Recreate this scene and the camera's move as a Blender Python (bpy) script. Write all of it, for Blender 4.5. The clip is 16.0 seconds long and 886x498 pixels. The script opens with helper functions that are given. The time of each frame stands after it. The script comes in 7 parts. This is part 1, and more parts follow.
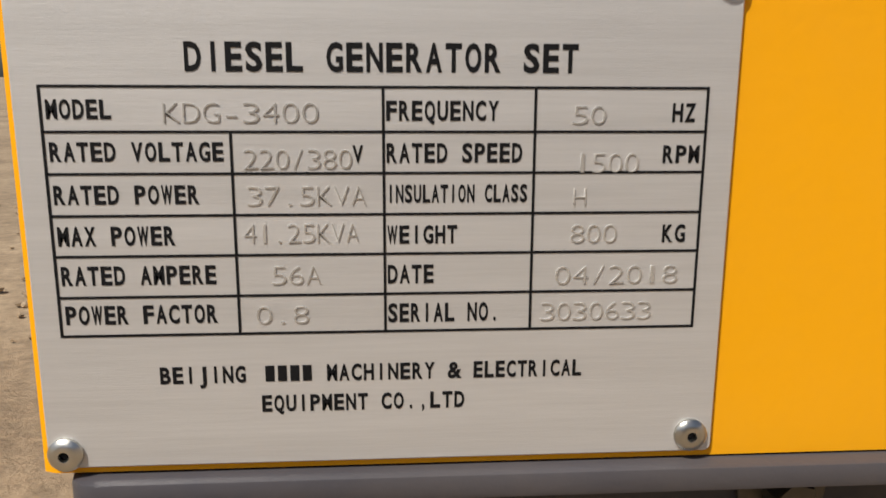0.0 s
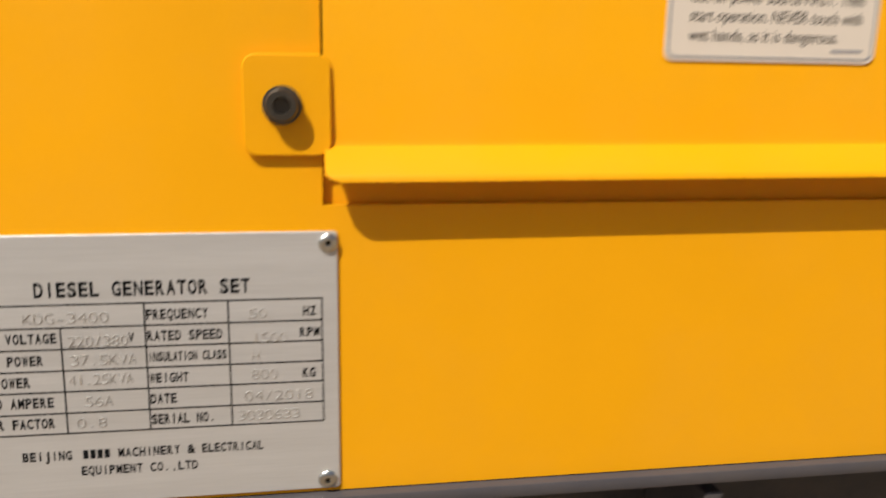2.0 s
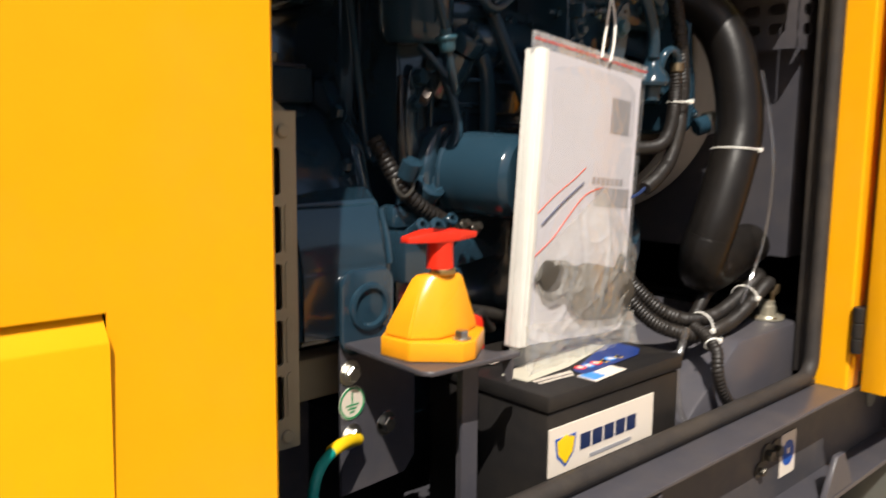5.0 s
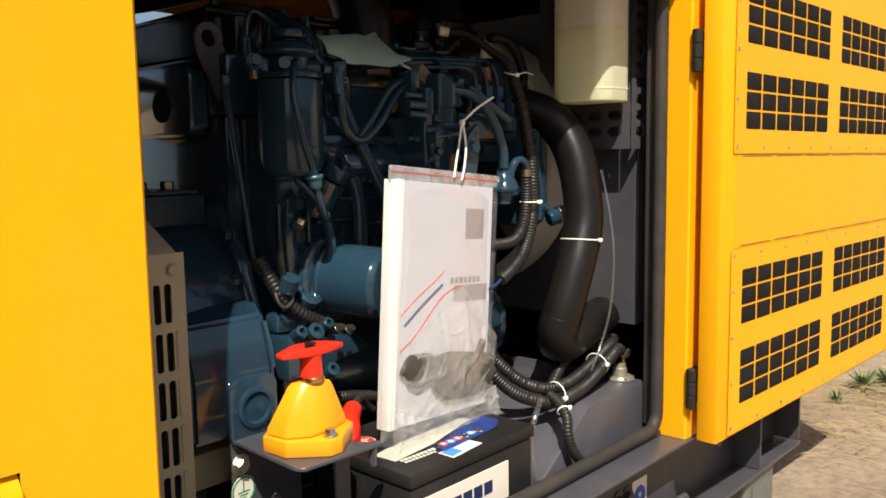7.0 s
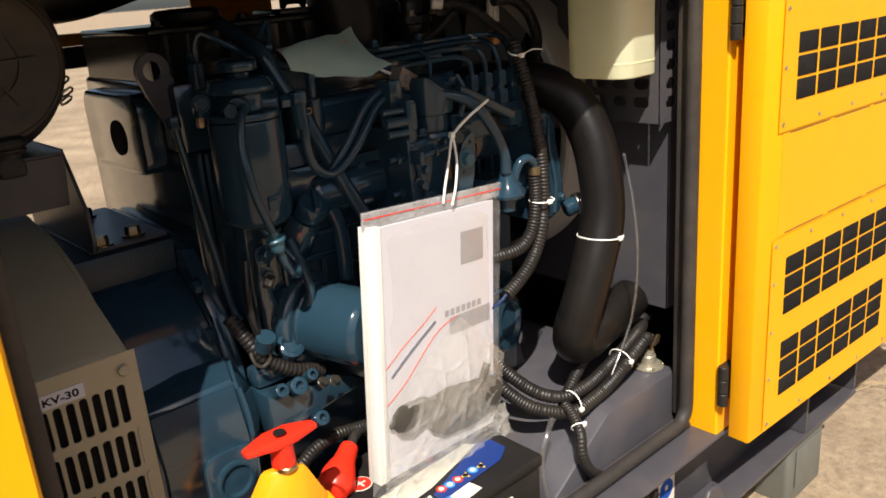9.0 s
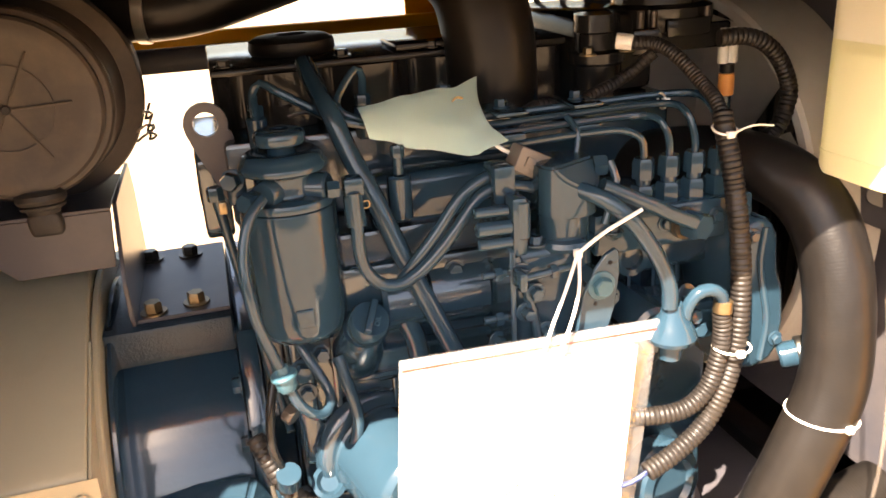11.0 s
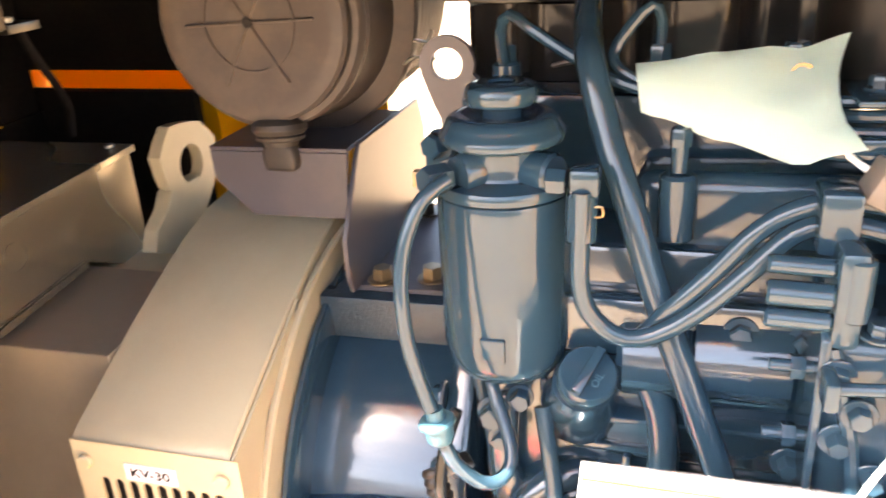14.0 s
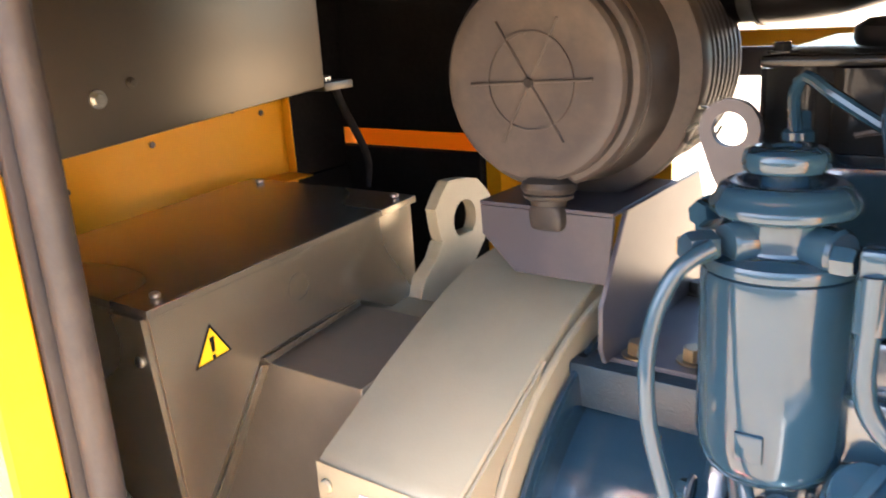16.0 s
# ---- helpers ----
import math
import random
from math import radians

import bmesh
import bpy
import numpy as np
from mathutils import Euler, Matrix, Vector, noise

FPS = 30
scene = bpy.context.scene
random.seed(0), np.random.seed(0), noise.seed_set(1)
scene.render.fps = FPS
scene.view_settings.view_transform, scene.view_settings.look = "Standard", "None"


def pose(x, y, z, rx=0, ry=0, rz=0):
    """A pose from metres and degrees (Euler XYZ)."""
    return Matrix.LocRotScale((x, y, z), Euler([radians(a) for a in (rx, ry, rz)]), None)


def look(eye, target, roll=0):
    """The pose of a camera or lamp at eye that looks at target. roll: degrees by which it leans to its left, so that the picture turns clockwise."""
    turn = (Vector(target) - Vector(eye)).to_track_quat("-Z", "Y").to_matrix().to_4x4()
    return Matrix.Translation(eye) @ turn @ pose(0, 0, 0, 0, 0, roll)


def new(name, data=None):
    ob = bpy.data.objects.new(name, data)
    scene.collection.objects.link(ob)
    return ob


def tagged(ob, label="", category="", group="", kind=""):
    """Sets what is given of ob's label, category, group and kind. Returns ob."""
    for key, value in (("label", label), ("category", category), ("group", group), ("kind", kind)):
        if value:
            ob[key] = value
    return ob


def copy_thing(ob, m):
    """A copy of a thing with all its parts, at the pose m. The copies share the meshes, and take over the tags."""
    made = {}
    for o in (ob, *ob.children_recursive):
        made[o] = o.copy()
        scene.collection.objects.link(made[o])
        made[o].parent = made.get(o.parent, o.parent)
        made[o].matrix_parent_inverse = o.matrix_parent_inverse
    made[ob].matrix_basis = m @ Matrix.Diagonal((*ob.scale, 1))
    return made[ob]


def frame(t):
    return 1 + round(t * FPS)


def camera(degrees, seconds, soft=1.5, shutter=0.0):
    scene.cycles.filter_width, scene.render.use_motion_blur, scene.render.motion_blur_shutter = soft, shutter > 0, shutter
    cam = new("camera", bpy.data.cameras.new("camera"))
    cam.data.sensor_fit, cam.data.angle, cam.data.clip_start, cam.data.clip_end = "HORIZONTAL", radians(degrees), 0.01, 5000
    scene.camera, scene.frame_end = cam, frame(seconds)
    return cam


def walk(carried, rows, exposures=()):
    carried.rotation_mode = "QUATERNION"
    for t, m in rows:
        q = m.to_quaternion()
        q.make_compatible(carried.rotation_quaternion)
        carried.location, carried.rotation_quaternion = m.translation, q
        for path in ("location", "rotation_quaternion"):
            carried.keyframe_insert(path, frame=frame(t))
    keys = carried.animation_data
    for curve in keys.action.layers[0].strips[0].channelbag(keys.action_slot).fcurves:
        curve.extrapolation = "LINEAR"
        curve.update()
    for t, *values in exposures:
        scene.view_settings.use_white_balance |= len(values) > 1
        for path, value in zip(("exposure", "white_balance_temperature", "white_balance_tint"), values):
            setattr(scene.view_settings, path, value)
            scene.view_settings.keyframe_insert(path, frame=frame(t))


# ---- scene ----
cam = camera(57.5, 16.0, 1.6, 0.4)
PATH = [
    (0, (0.0585, -0.1332, 0.3642), (0.1980, 1.8142, -0.0482), 0.25),
    (0.5, (0.0590, -0.1439, 0.3704), (0.2203, 1.8615, -0.0603), 0.3),
    (1, (0.0647, -0.1664, 0.3756), (0.2423, 1.8321, -0.0603), 0.29),
    (1.5, (0.0797, -0.2056, 0.3919), (0.3376, 1.7392, -0.0010), 0.47),
    (2, (0.109, -0.25, 0.426), (0.429, 1.688, 0.05), 0.7),
    (2.5, (0.134, -0.306, 0.467), (0.583, 1.611, 0.117), 1.0),
    (3, (0.185, -0.349, 0.504), (0.746, 1.535, 0.13), -0.1),
    (3.5, (0.229, -0.373, 0.519), (0.981, 1.442, 0.144), 0.0),
    (4, (0.27, -0.381, 0.546), (1.21, 1.352, 0.214), 0.3),
    (4.5, (0.286, -0.399, 0.591), (1.432, 1.212, 0.287), 0.9),
    (5, (0.269, -0.411, 0.636), (1.62, 1.039, 0.366), 0.7),
    (5.2, (0.253, -0.427, 0.656), (1.651, 0.984, 0.422), 0.8),
    (7.3, (0.223, -0.57, 0.753), (1.705, 0.755, 0.53), -1.3),
    (7.5, (0.239, -0.568, 0.755), (1.724, 0.749, 0.513), -1.5),
    (8, (0.277, -0.546, 0.779), (1.721, 0.799, 0.448), -1.8),
    (8.2, (0.294, -0.529, 0.792), (1.714, 0.825, 0.397), -2.1),
    (8.5, (0.331, -0.504, 0.854), (1.723, 0.861, 0.41), -2.3),
    (9, (0.416, -0.543, 0.976), (1.676, 0.882, 0.358), -4.4),
    (9.5, (0.501, -0.511, 1.025), (1.687, 0.924, 0.296), -2.5),
    (10, (0.626, -0.444, 1.054), (1.615, 1.146, 0.349), -2.7),
    (10.2, (0.659, -0.433, 1.058), (1.533, 1.223, 0.356), -3.2),
    (12.3, (0.942, -0.308, 1.041), (1.206, 1.536, 0.313), -0.8),
    (12.5, (0.941, -0.288, 1.047), (1.191, 1.548, 0.293), -0.7),
    (13, (0.909, -0.237, 1.042), (1.058, 1.602, 0.269), -1.4),
    (13.5, (0.92, -0.205, 1.033), (0.769, 1.632, 0.256), -2.2),
    (14, (0.946, -0.187, 1.012), (0.425, 1.575, 0.223), -3.1),
    (14.5, (0.976, -0.186, 0.997), (0.199, 1.493, 0.238), -2.2),
    (15, (0.98, -0.184, 0.991), (0.068, 1.439, 0.259), -2.3),
    (15.5, (0.972, -0.171, 0.994), (-0.072, 1.4, 0.331), -3.7),
    (16, (0.954, -0.169, 0.995), (-0.196, 1.363, 0.42), -3.4),
]
EXPOSURES = [(0, 0.0, 6500, 10), (1.5, 0.03, 6600, 10), (2.5, -0.12, 6600, 10), (3.5, -0.34, 6900, 12), (4.2, -0.07, 6650, 10), (5, 0.48, 6600, 11), (7.3, 0.60, 6500, 9), (8.5, 0.65, 6500, 9),
             (9.5, 0.92, 6700, 12), (10, 1.90, 6900, 12), (10.2, 2.10, 7100, 13), (12.3, 4.90, 9300, 23), (13.0, 4.83, 9200, 21), (13.7, 4.64, 7900, 19), (14.5, 4.50, 6600, 15), (16, 4.55, 6050, 13)]
walk(cam, [(t, look(eye, target, roll)) for t, eye, target, roll in PATH], EXPOSURES)

# ---- light ----
world = bpy.data.worlds.new("sky")
scene.world = world
world.use_nodes = True
wn = world.node_tree
sky = wn.nodes.new("ShaderNodeTexSky")
sky.sky_type = "NISHITA"
sky.sun_disc = False
SUN_WAY = Vector((0.54, 0.58, -1.0)).normalized()
sky.sun_elevation = math.asin(-SUN_WAY.z)
sky.sun_rotation = math.atan2(-SUN_WAY.x, -SUN_WAY.y)
sky.air_density, sky.dust_density = 1.0, 2.5
wn.links.new(sky.outputs["Color"], wn.nodes["Background"].inputs["Color"])
wn.nodes["Background"].inputs["Strength"].default_value = 0.066
sun = new("sun", bpy.data.lights.new("sun", "SUN"))
sun.data.energy, sun.data.angle, sun.data.color = 4.9, radians(0.53), (1.0, 0.95, 0.86)
sun.rotation_mode = "QUATERNION"
sun.rotation_quaternion = SUN_WAY.to_track_quat("-Z", "Y")


# ---- materials ----
def mat(name, color, rough=0.5, metal=0.0, var=0.12, scale=40.0, bump=0.0, bump_scale=300.0, spec=0.5,
        coat=0.0, dirt=None, dirt_amount=0.0, dirt_scale=9.0, stretch=(1, 1, 1), rough_var=0.12, trans=0.0, ior=1.45, subsurf=0.0):
    """A painted or plain surface with variation at two scales, fine relief and an optional dust layer."""
    m = bpy.data.materials.new(name)
    m.use_nodes = True
    n, l = m.node_tree.nodes, m.node_tree.links
    p = n["Principled BSDF"]
    tc = n.new("ShaderNodeTexCoord")
    mp = n.new("ShaderNodeMapping")
    mp.inputs["Scale"].default_value = stretch
    l.new(tc.outputs["Object"], mp.inputs["Vector"])
    fine = n.new("ShaderNodeTexNoise")
    fine.inputs["Scale"].default_value, fine.inputs["Detail"].default_value = scale, 5
    big = n.new("ShaderNodeTexNoise")
    big.inputs["Scale"].default_value, big.inputs["Detail"].default_value = scale / 8, 3
    for t in (fine, big):
        l.new(mp.outputs["Vector"], t.inputs["Vector"])
    mixf = n.new("ShaderNodeMath")
    mixf.operation = "ADD"
    l.new(fine.outputs["Fac"], mixf.inputs[0])
    l.new(big.outputs["Fac"], mixf.inputs[1])
    ramp = n.new("ShaderNodeMapRange")
    ramp.inputs["From Min"].default_value, ramp.inputs["From Max"].default_value = 0.6, 1.4
    ramp.inputs["To Min"].default_value, ramp.inputs["To Max"].default_value = 1 - var, 1 + var
    l.new(mixf.outputs[0], ramp.inputs["Value"])
    mul = n.new("ShaderNodeMix")
    mul.data_type, mul.blend_type = "RGBA", "MULTIPLY"
    mul.inputs["Factor"].default_value = 1.0
    mul.inputs["A"].default_value = (*color, 1)
    l.new(ramp.outputs["Result"], mul.inputs["B"])
    out = mul.outputs["Result"]
    if dirt:
        dn = n.new("ShaderNodeTexNoise")
        dn.inputs["Scale"].default_value, dn.inputs["Detail"].default_value, dn.inputs["Roughness"].default_value = dirt_scale, 8, 0.7
        l.new(tc.outputs["Object"], dn.inputs["Vector"])
        dr = n.new("ShaderNodeMapRange")
        dr.inputs["From Min"].default_value, dr.inputs["From Max"].default_value = 0.45, 0.75
        dr.inputs["To Max"].default_value = dirt_amount
        l.new(dn.outputs["Fac"], dr.inputs["Value"])
        dm = n.new("ShaderNodeMix")
        dm.data_type = "RGBA"
        dm.inputs["B"].default_value = (*dirt, 1)
        l.new(dr.outputs["Result"], dm.inputs["Factor"])
        l.new(out, dm.inputs["A"])
        out = dm.outputs["Result"]
    l.new(out, p.inputs["Base Color"])
    rr = n.new("ShaderNodeMapRange")
    rr.inputs["To Min"].default_value, rr.inputs["To Max"].default_value = max(0.02, rough - rough_var), min(1, rough + rough_var)
    l.new(big.outputs["Fac"], rr.inputs["Value"])
    l.new(rr.outputs["Result"], p.inputs["Roughness"])
    p.inputs["Metallic"].default_value = metal
    p.inputs["Specular IOR Level"].default_value = spec
    p.inputs["Coat Weight"].default_value = coat
    p.inputs["Coat Roughness"].default_value = 0.08
    p.inputs["Transmission Weight"].default_value = trans
    p.inputs["IOR"].default_value = ior
    if subsurf:
        p.inputs["Subsurface Weight"].default_value = subsurf
        p.inputs["Subsurface Radius"].default_value = (0.02, 0.02, 0.012)
    if bump:
        bn = n.new("ShaderNodeTexNoise")
        bn.inputs["Scale"].default_value, bn.inputs["Detail"].default_value = bump_scale, 4
        l.new(mp.outputs["Vector"], bn.inputs["Vector"])
        b = n.new("ShaderNodeBump")
        b.inputs["Strength"].default_value, b.inputs["Distance"].default_value = bump, 0.001
        l.new(bn.outputs["Fac"], b.inputs["Height"])
        l.new(b.outputs["Normal"], p.inputs["Normal"])
    return m


DUST = (0.36, 0.27, 0.17)
M_yellow = mat("yellow_enamel", (0.83, 0.368, 0.003), 0.40, 0, 0.03, 30, 0.10, 500, 0.26, dirt=DUST, dirt_amount=0.05)
M_grey = mat("grey_enamel", (0.058, 0.056, 0.066), 0.34, 0, 0.10, 30, 0.12, 500, 0.4, dirt=DUST, dirt_amount=0.10)
M_frame = mat("frame_enamel", (0.044, 0.043, 0.050), 0.42, 0, 0.12, 30, 0.12, 400, 0.4, dirt=DUST, dirt_amount=0.18)
M_blue = mat("engine_blue_enamel", (0.0145, 0.0370, 0.057), 0.10, 0, 0.10, 30, 0.05, 60, 0.50, rough_var=0.06, dirt=(0.08, 0.08, 0.07), dirt_amount=0.06, dirt_scale=14)
M_bluecast = mat("engine_blue_cast", (0.0130, 0.0335, 0.052), 0.16, 0, 0.12, 30, 0.22, 260, 0.50, coat=0.9, rough_var=0.06, dirt=(0.08, 0.08, 0.07), dirt_amount=0.08, dirt_scale=14)
M_bluepad = mat("rough_blue_casting", (0.014, 0.028, 0.040), 0.30, 0, 0.2, 60, 0.8, 420, 0.45, rough_var=0.1)
M_black = mat("black_engine_enamel", (0.012, 0.012, 0.012), 0.16, 0, 0.12, 30, 0.10, 200, 0.36, rough_var=0.06, dirt=(0.08, 0.07, 0.06), dirt_amount=0.08)
M_bluelight = mat("bright_blue_plastic", (0.028, 0.085, 0.115), 0.35, 0, 0.08, 30, 0.1, 400)
M_beige = mat("beige_enamel", (0.36, 0.31, 0.205), 0.42, 0, 0.06, 20, 0.15, 350, 0.4, dirt=(0.12, 0.09, 0.06), dirt_amount=0.16)
M_tbox = mat("zinc_sheet", (0.36, 0.325, 0.255), 0.28, 0.85, 0.08, 14, 0.06, 300, 0.5, dirt=(0.14, 0.10, 0.06), dirt_amount=0.22)
M_dullzinc = mat("dull_zinc_sheet", (0.24, 0.20, 0.145), 0.50, 0.4, 0.10, 14, 0.08, 300, 0.4, dirt=(0.12, 0.09, 0.06), dirt_amount=0.3)
M_cabinet = mat("grey_cabinet_enamel", (0.095, 0.085, 0.068), 0.38, 0.85, 0.08, 14, 0.06, 300, 0.5, dirt=(0.14, 0.10, 0.06), dirt_amount=0.2)
M_alu = mat("brushed_aluminium", (0.60, 0.59, 0.58), 0.45, 0.5, 0.07, 60, 0.10, 260, 0.5, stretch=(1, 1, 30), rough_var=0.06)
M_steel = mat("zinc_steel", (0.55, 0.54, 0.50), 0.30, 1.0, 0.18, 120, 0.1, 600)
M_brass = mat("yellow_zinc", (0.62, 0.46, 0.22), 0.32, 1.0, 0.2, 120, 0.1, 600)
M_darksteel = mat("dark_steel", (0.10, 0.085, 0.075), 0.38, 0.9, 0.25, 120, 0.2, 500)
M_bolt = mat("black_bolt", (0.10, 0.09, 0.075), 0.34, 0.8, 0.2, 150, 0.1, 500)
M_rubber = mat("black_rubber", (0.022, 0.020, 0.019), 0.55, 0, 0.2, 60, 0.3, 260, 0.4, dirt=DUST, dirt_amount=0.16)
M_seal = mat("seal_rubber", (0.030, 0.026, 0.024), 0.6, 0, 0.2, 60, 0.3, 260, 0.4, dirt=DUST, dirt_amount=0.10)
M_hose = mat("hose_rubber", (0.008, 0.007, 0.0065), 0.34, 0, 0.2, 60, 0.22, 160, 0.28, dirt=DUST, dirt_amount=0.015)
M_plastic = mat("black_plastic", (0.013, 0.012, 0.012), 0.42, 0, 0.15, 60, 0.15, 400, 0.32, dirt=DUST, dirt_amount=0.04)
M_aircan = mat("air_cleaner_plastic", (0.050, 0.042, 0.037), 0.52, 0, 0.10, 30, 0.12, 300, 0.4, dirt=DUST, dirt_amount=0.18)
M_conduit = mat("conduit_plastic", (0.013, 0.011, 0.010), 0.46, 0, 0.15, 60, 0.1, 300, 0.42, dirt=DUST, dirt_amount=0.06)
M_red = mat("red_plastic", (0.78, 0.030, 0.012), 0.32, 0, 0.05, 30, 0.08, 300, 0.45)
M_yplastic = mat("yellow_plastic", (0.84, 0.33, 0.010), 0.30, 0, 0.05, 30, 0.08, 300, 0.5)
M_white = mat("white_nylon", (0.76, 0.74, 0.68), 0.40, 0, 0.06, 60, 0.1, 300)
M_paper = mat("white_paper", (0.56, 0.54, 0.57), 0.75, 0, 0.03, 20, 0.05, 300, 0.2)
M_ink = mat("black_ink", (0.006, 0.006, 0.007), 0.7, 0, 0.1, 200, spec=0.2)
M_zinc = mat("passivated_zinc", (0.26, 0.19, 0.11), 0.36, 0.9, 0.2, 120, 0.1, 600)
M_emboss = mat("stamped_aluminium", (0.56, 0.55, 0.53), 0.25, 0.6, 0.1, 200)
M_inkred = mat("red_ink", (0.72, 0.030, 0.018), 0.40, 0, 0.04, 60)
M_inkblue = mat("blue_ink", (0.012, 0.075, 0.36), 0.40, 0, 0.05, 60)
M_slate = mat("slate_ink", (0.085, 0.092, 0.15), 0.5, 0, 0.05, 60)
M_navy = mat("navy_ink", (0.010, 0.022, 0.075), 0.4, 0, 0.05, 60)
M_inkyellow = mat("yellow_ink", (0.86, 0.56, 0.010), 0.40, 0, 0.04, 60)
M_pale_red = mat("orange_red_print", (0.72, 0.10, 0.05), 0.45, 0, 0.05, 60)
M_inklight = mat("light_blue_ink", (0.05, 0.25, 0.62), 0.40, 0, 0.05, 60)
M_navyblue = mat("dark_blue_ink", (0.008, 0.030, 0.16), 0.35, 0, 0.08, 60)
M_cream = mat("cream_label", (0.50, 0.47, 0.38), 0.45, 0, 0.06, 60)
M_inkgreen = mat("green_ink", (0.020, 0.26, 0.10), 0.40, 0, 0.05, 60)
M_inkgrey = mat("grey_ink", (0.30, 0.29, 0.30), 0.55, 0, 0.08, 90)
M_sticker = mat("white_vinyl", (0.70, 0.62, 0.53), 0.42, 0, 0.03, 40)
def translucent(name, color, share):
    """Milky moulded plastic that lets part of the light through."""
    m = mat(name, color, 0.38, 0, 0.05, 20, 0.06, 120, 0.4)
    n, l = m.node_tree.nodes, m.node_tree.links
    t = n.new("ShaderNodeBsdfTranslucent")
    t.inputs["Color"].default_value = (*color, 1)
    mx = n.new("ShaderNodeMixShader")
    mx.inputs["Fac"].default_value = share
    l.new(n["Principled BSDF"].outputs[0], mx.inputs[1])
    l.new(t.outputs[0], mx.inputs[2])
    l.new(mx.outputs[0], n["Material Output"].inputs["Surface"])
    return m


M_bottle = translucent("coolant_in_polyethylene", (0.86, 0.85, 0.60), 0.45)
M_tag = translucent("greenish_paper", (0.72, 0.88, 0.82), 0.35)
M_bottletop = translucent("milky_polyethylene", (0.87, 0.86, 0.73), 0.45)
M_greywire = mat("grey_connector", (0.13, 0.11, 0.092), 0.45, 0, 0.1, 60)
# foam black; also paints the unlit hollows behind vent slots and end port
M_foam_hollow = mat("black_foam_and_hollow", (0.016, 0.014, 0.013), 0.95, 0, 0.3, 120, 0.6, 350, 0.1)
M_greenwire = mat("green_insulation", (0.0, 0.26, 0.22), 0.42, 0, 0.08, 80)
M_orange = mat("orange_plastic", (0.75, 0.30, 0.08), 0.4, 0, 0.08, 80)
M_part = mat("grey_brown_part", (0.055, 0.050, 0.042), 0.45, 0.0, 0.15, 20)
M_fan = mat("fan_plastic", (0.50, 0.47, 0.42), 0.5, 0, 0.08, 40, dirt=DUST, dirt_amount=0.2)
M_sender = mat("sender_zinc", (0.33, 0.30, 0.23), 0.34, 0.55, 0.15, 60)
M_galv = mat("galvanised_steel", (0.19, 0.20, 0.185), 0.42, 0.5, 0.15, 25)
M_leaf = mat("weed_leaf", (0.17, 0.21, 0.085), 0.6, 0, 0.35, 30)
M_straw = mat("dry_straw", (0.40, 0.29, 0.14), 0.8, 0, 0.25, 40)


def clear(name, color, rough, haze, grain=22.0, relief=0.25):
    """Thin clear film: see-through, a little milky, with gloss on its creases."""
    m = bpy.data.materials.new(name)
    m.use_nodes = True
    n, l = m.node_tree.nodes, m.node_tree.links
    n.remove(n["Principled BSDF"])
    tc = n.new("ShaderNodeTexCoord")
    nz = n.new("ShaderNodeTexNoise")
    nz.inputs["Scale"].default_value, nz.inputs["Detail"].default_value = grain, 3
    l.new(tc.outputs["Object"], nz.inputs["Vector"])
    mr = n.new("ShaderNodeMapRange")
    mr.inputs["From Min"].default_value, mr.inputs["From Max"].default_value = 0.35, 0.7
    mr.inputs["To Min"].default_value, mr.inputs["To Max"].default_value = haze * 0.6, haze * 1.4
    l.new(nz.outputs["Fac"], mr.inputs["Value"])
    b = n.new("ShaderNodeBump")
    b.inputs["Strength"].default_value, b.inputs["Distance"].default_value = relief, 0.004
    l.new(nz.outputs["Fac"], b.inputs["Height"])
    t = n.new("ShaderNodeBsdfTransparent")
    t.inputs["Color"].default_value = (0.96, 0.96, 0.96, 1)
    d = n.new("ShaderNodeBsdfDiffuse")
    d.inputs["Color"].default_value = (*color, 1)
    g = n.new("ShaderNodeBsdfGlossy")
    g.inputs["Roughness"].default_value = rough
    lw = n.new("ShaderNodeLayerWeight")
    lw.inputs["Blend"].default_value = 0.5
    steep = n.new("ShaderNodeMath")
    steep.operation = "POWER"
    steep.inputs[1].default_value = 4.0
    l.new(lw.outputs["Facing"], steep.inputs[0])
    fr = n.new("ShaderNodeMapRange")
    fr.inputs["To Min"].default_value, fr.inputs["To Max"].default_value = 0.09, 0.75
    l.new(steep.outputs[0], fr.inputs["Value"])
    for q in (g, lw):
        l.new(b.outputs["Normal"], q.inputs["Normal"])
    body, film = n.new("ShaderNodeMixShader"), n.new("ShaderNodeMixShader")
    l.new(mr.outputs["Result"], body.inputs["Fac"])
    l.new(t.outputs[0], body.inputs[1])
    l.new(d.outputs[0], body.inputs[2])
    l.new(fr.outputs["Result"], film.inputs["Fac"])
    l.new(body.outputs[0], film.inputs[1])
    l.new(g.outputs[0], film.inputs[2])
    l.new(film.outputs[0], n["Material Output"].inputs["Surface"])
    return m


M_film = clear("clear_polythene", (0.85, 0.85, 0.87), 0.07, 0.05, 30, 0.30)
M_film2 = clear("crumpled_polythene", (0.66, 0.63, 0.57), 0.055, 0.22, 48, 0.45)
M_film3 = clear("ribbed_zip_polythene", (0.55, 0.55, 0.56), 0.20, 0.45, 40, 0.1)
M_tubeclear = clear("clear_pvc_hose", (0.22, 0.20, 0.18), 0.10, 0.14)


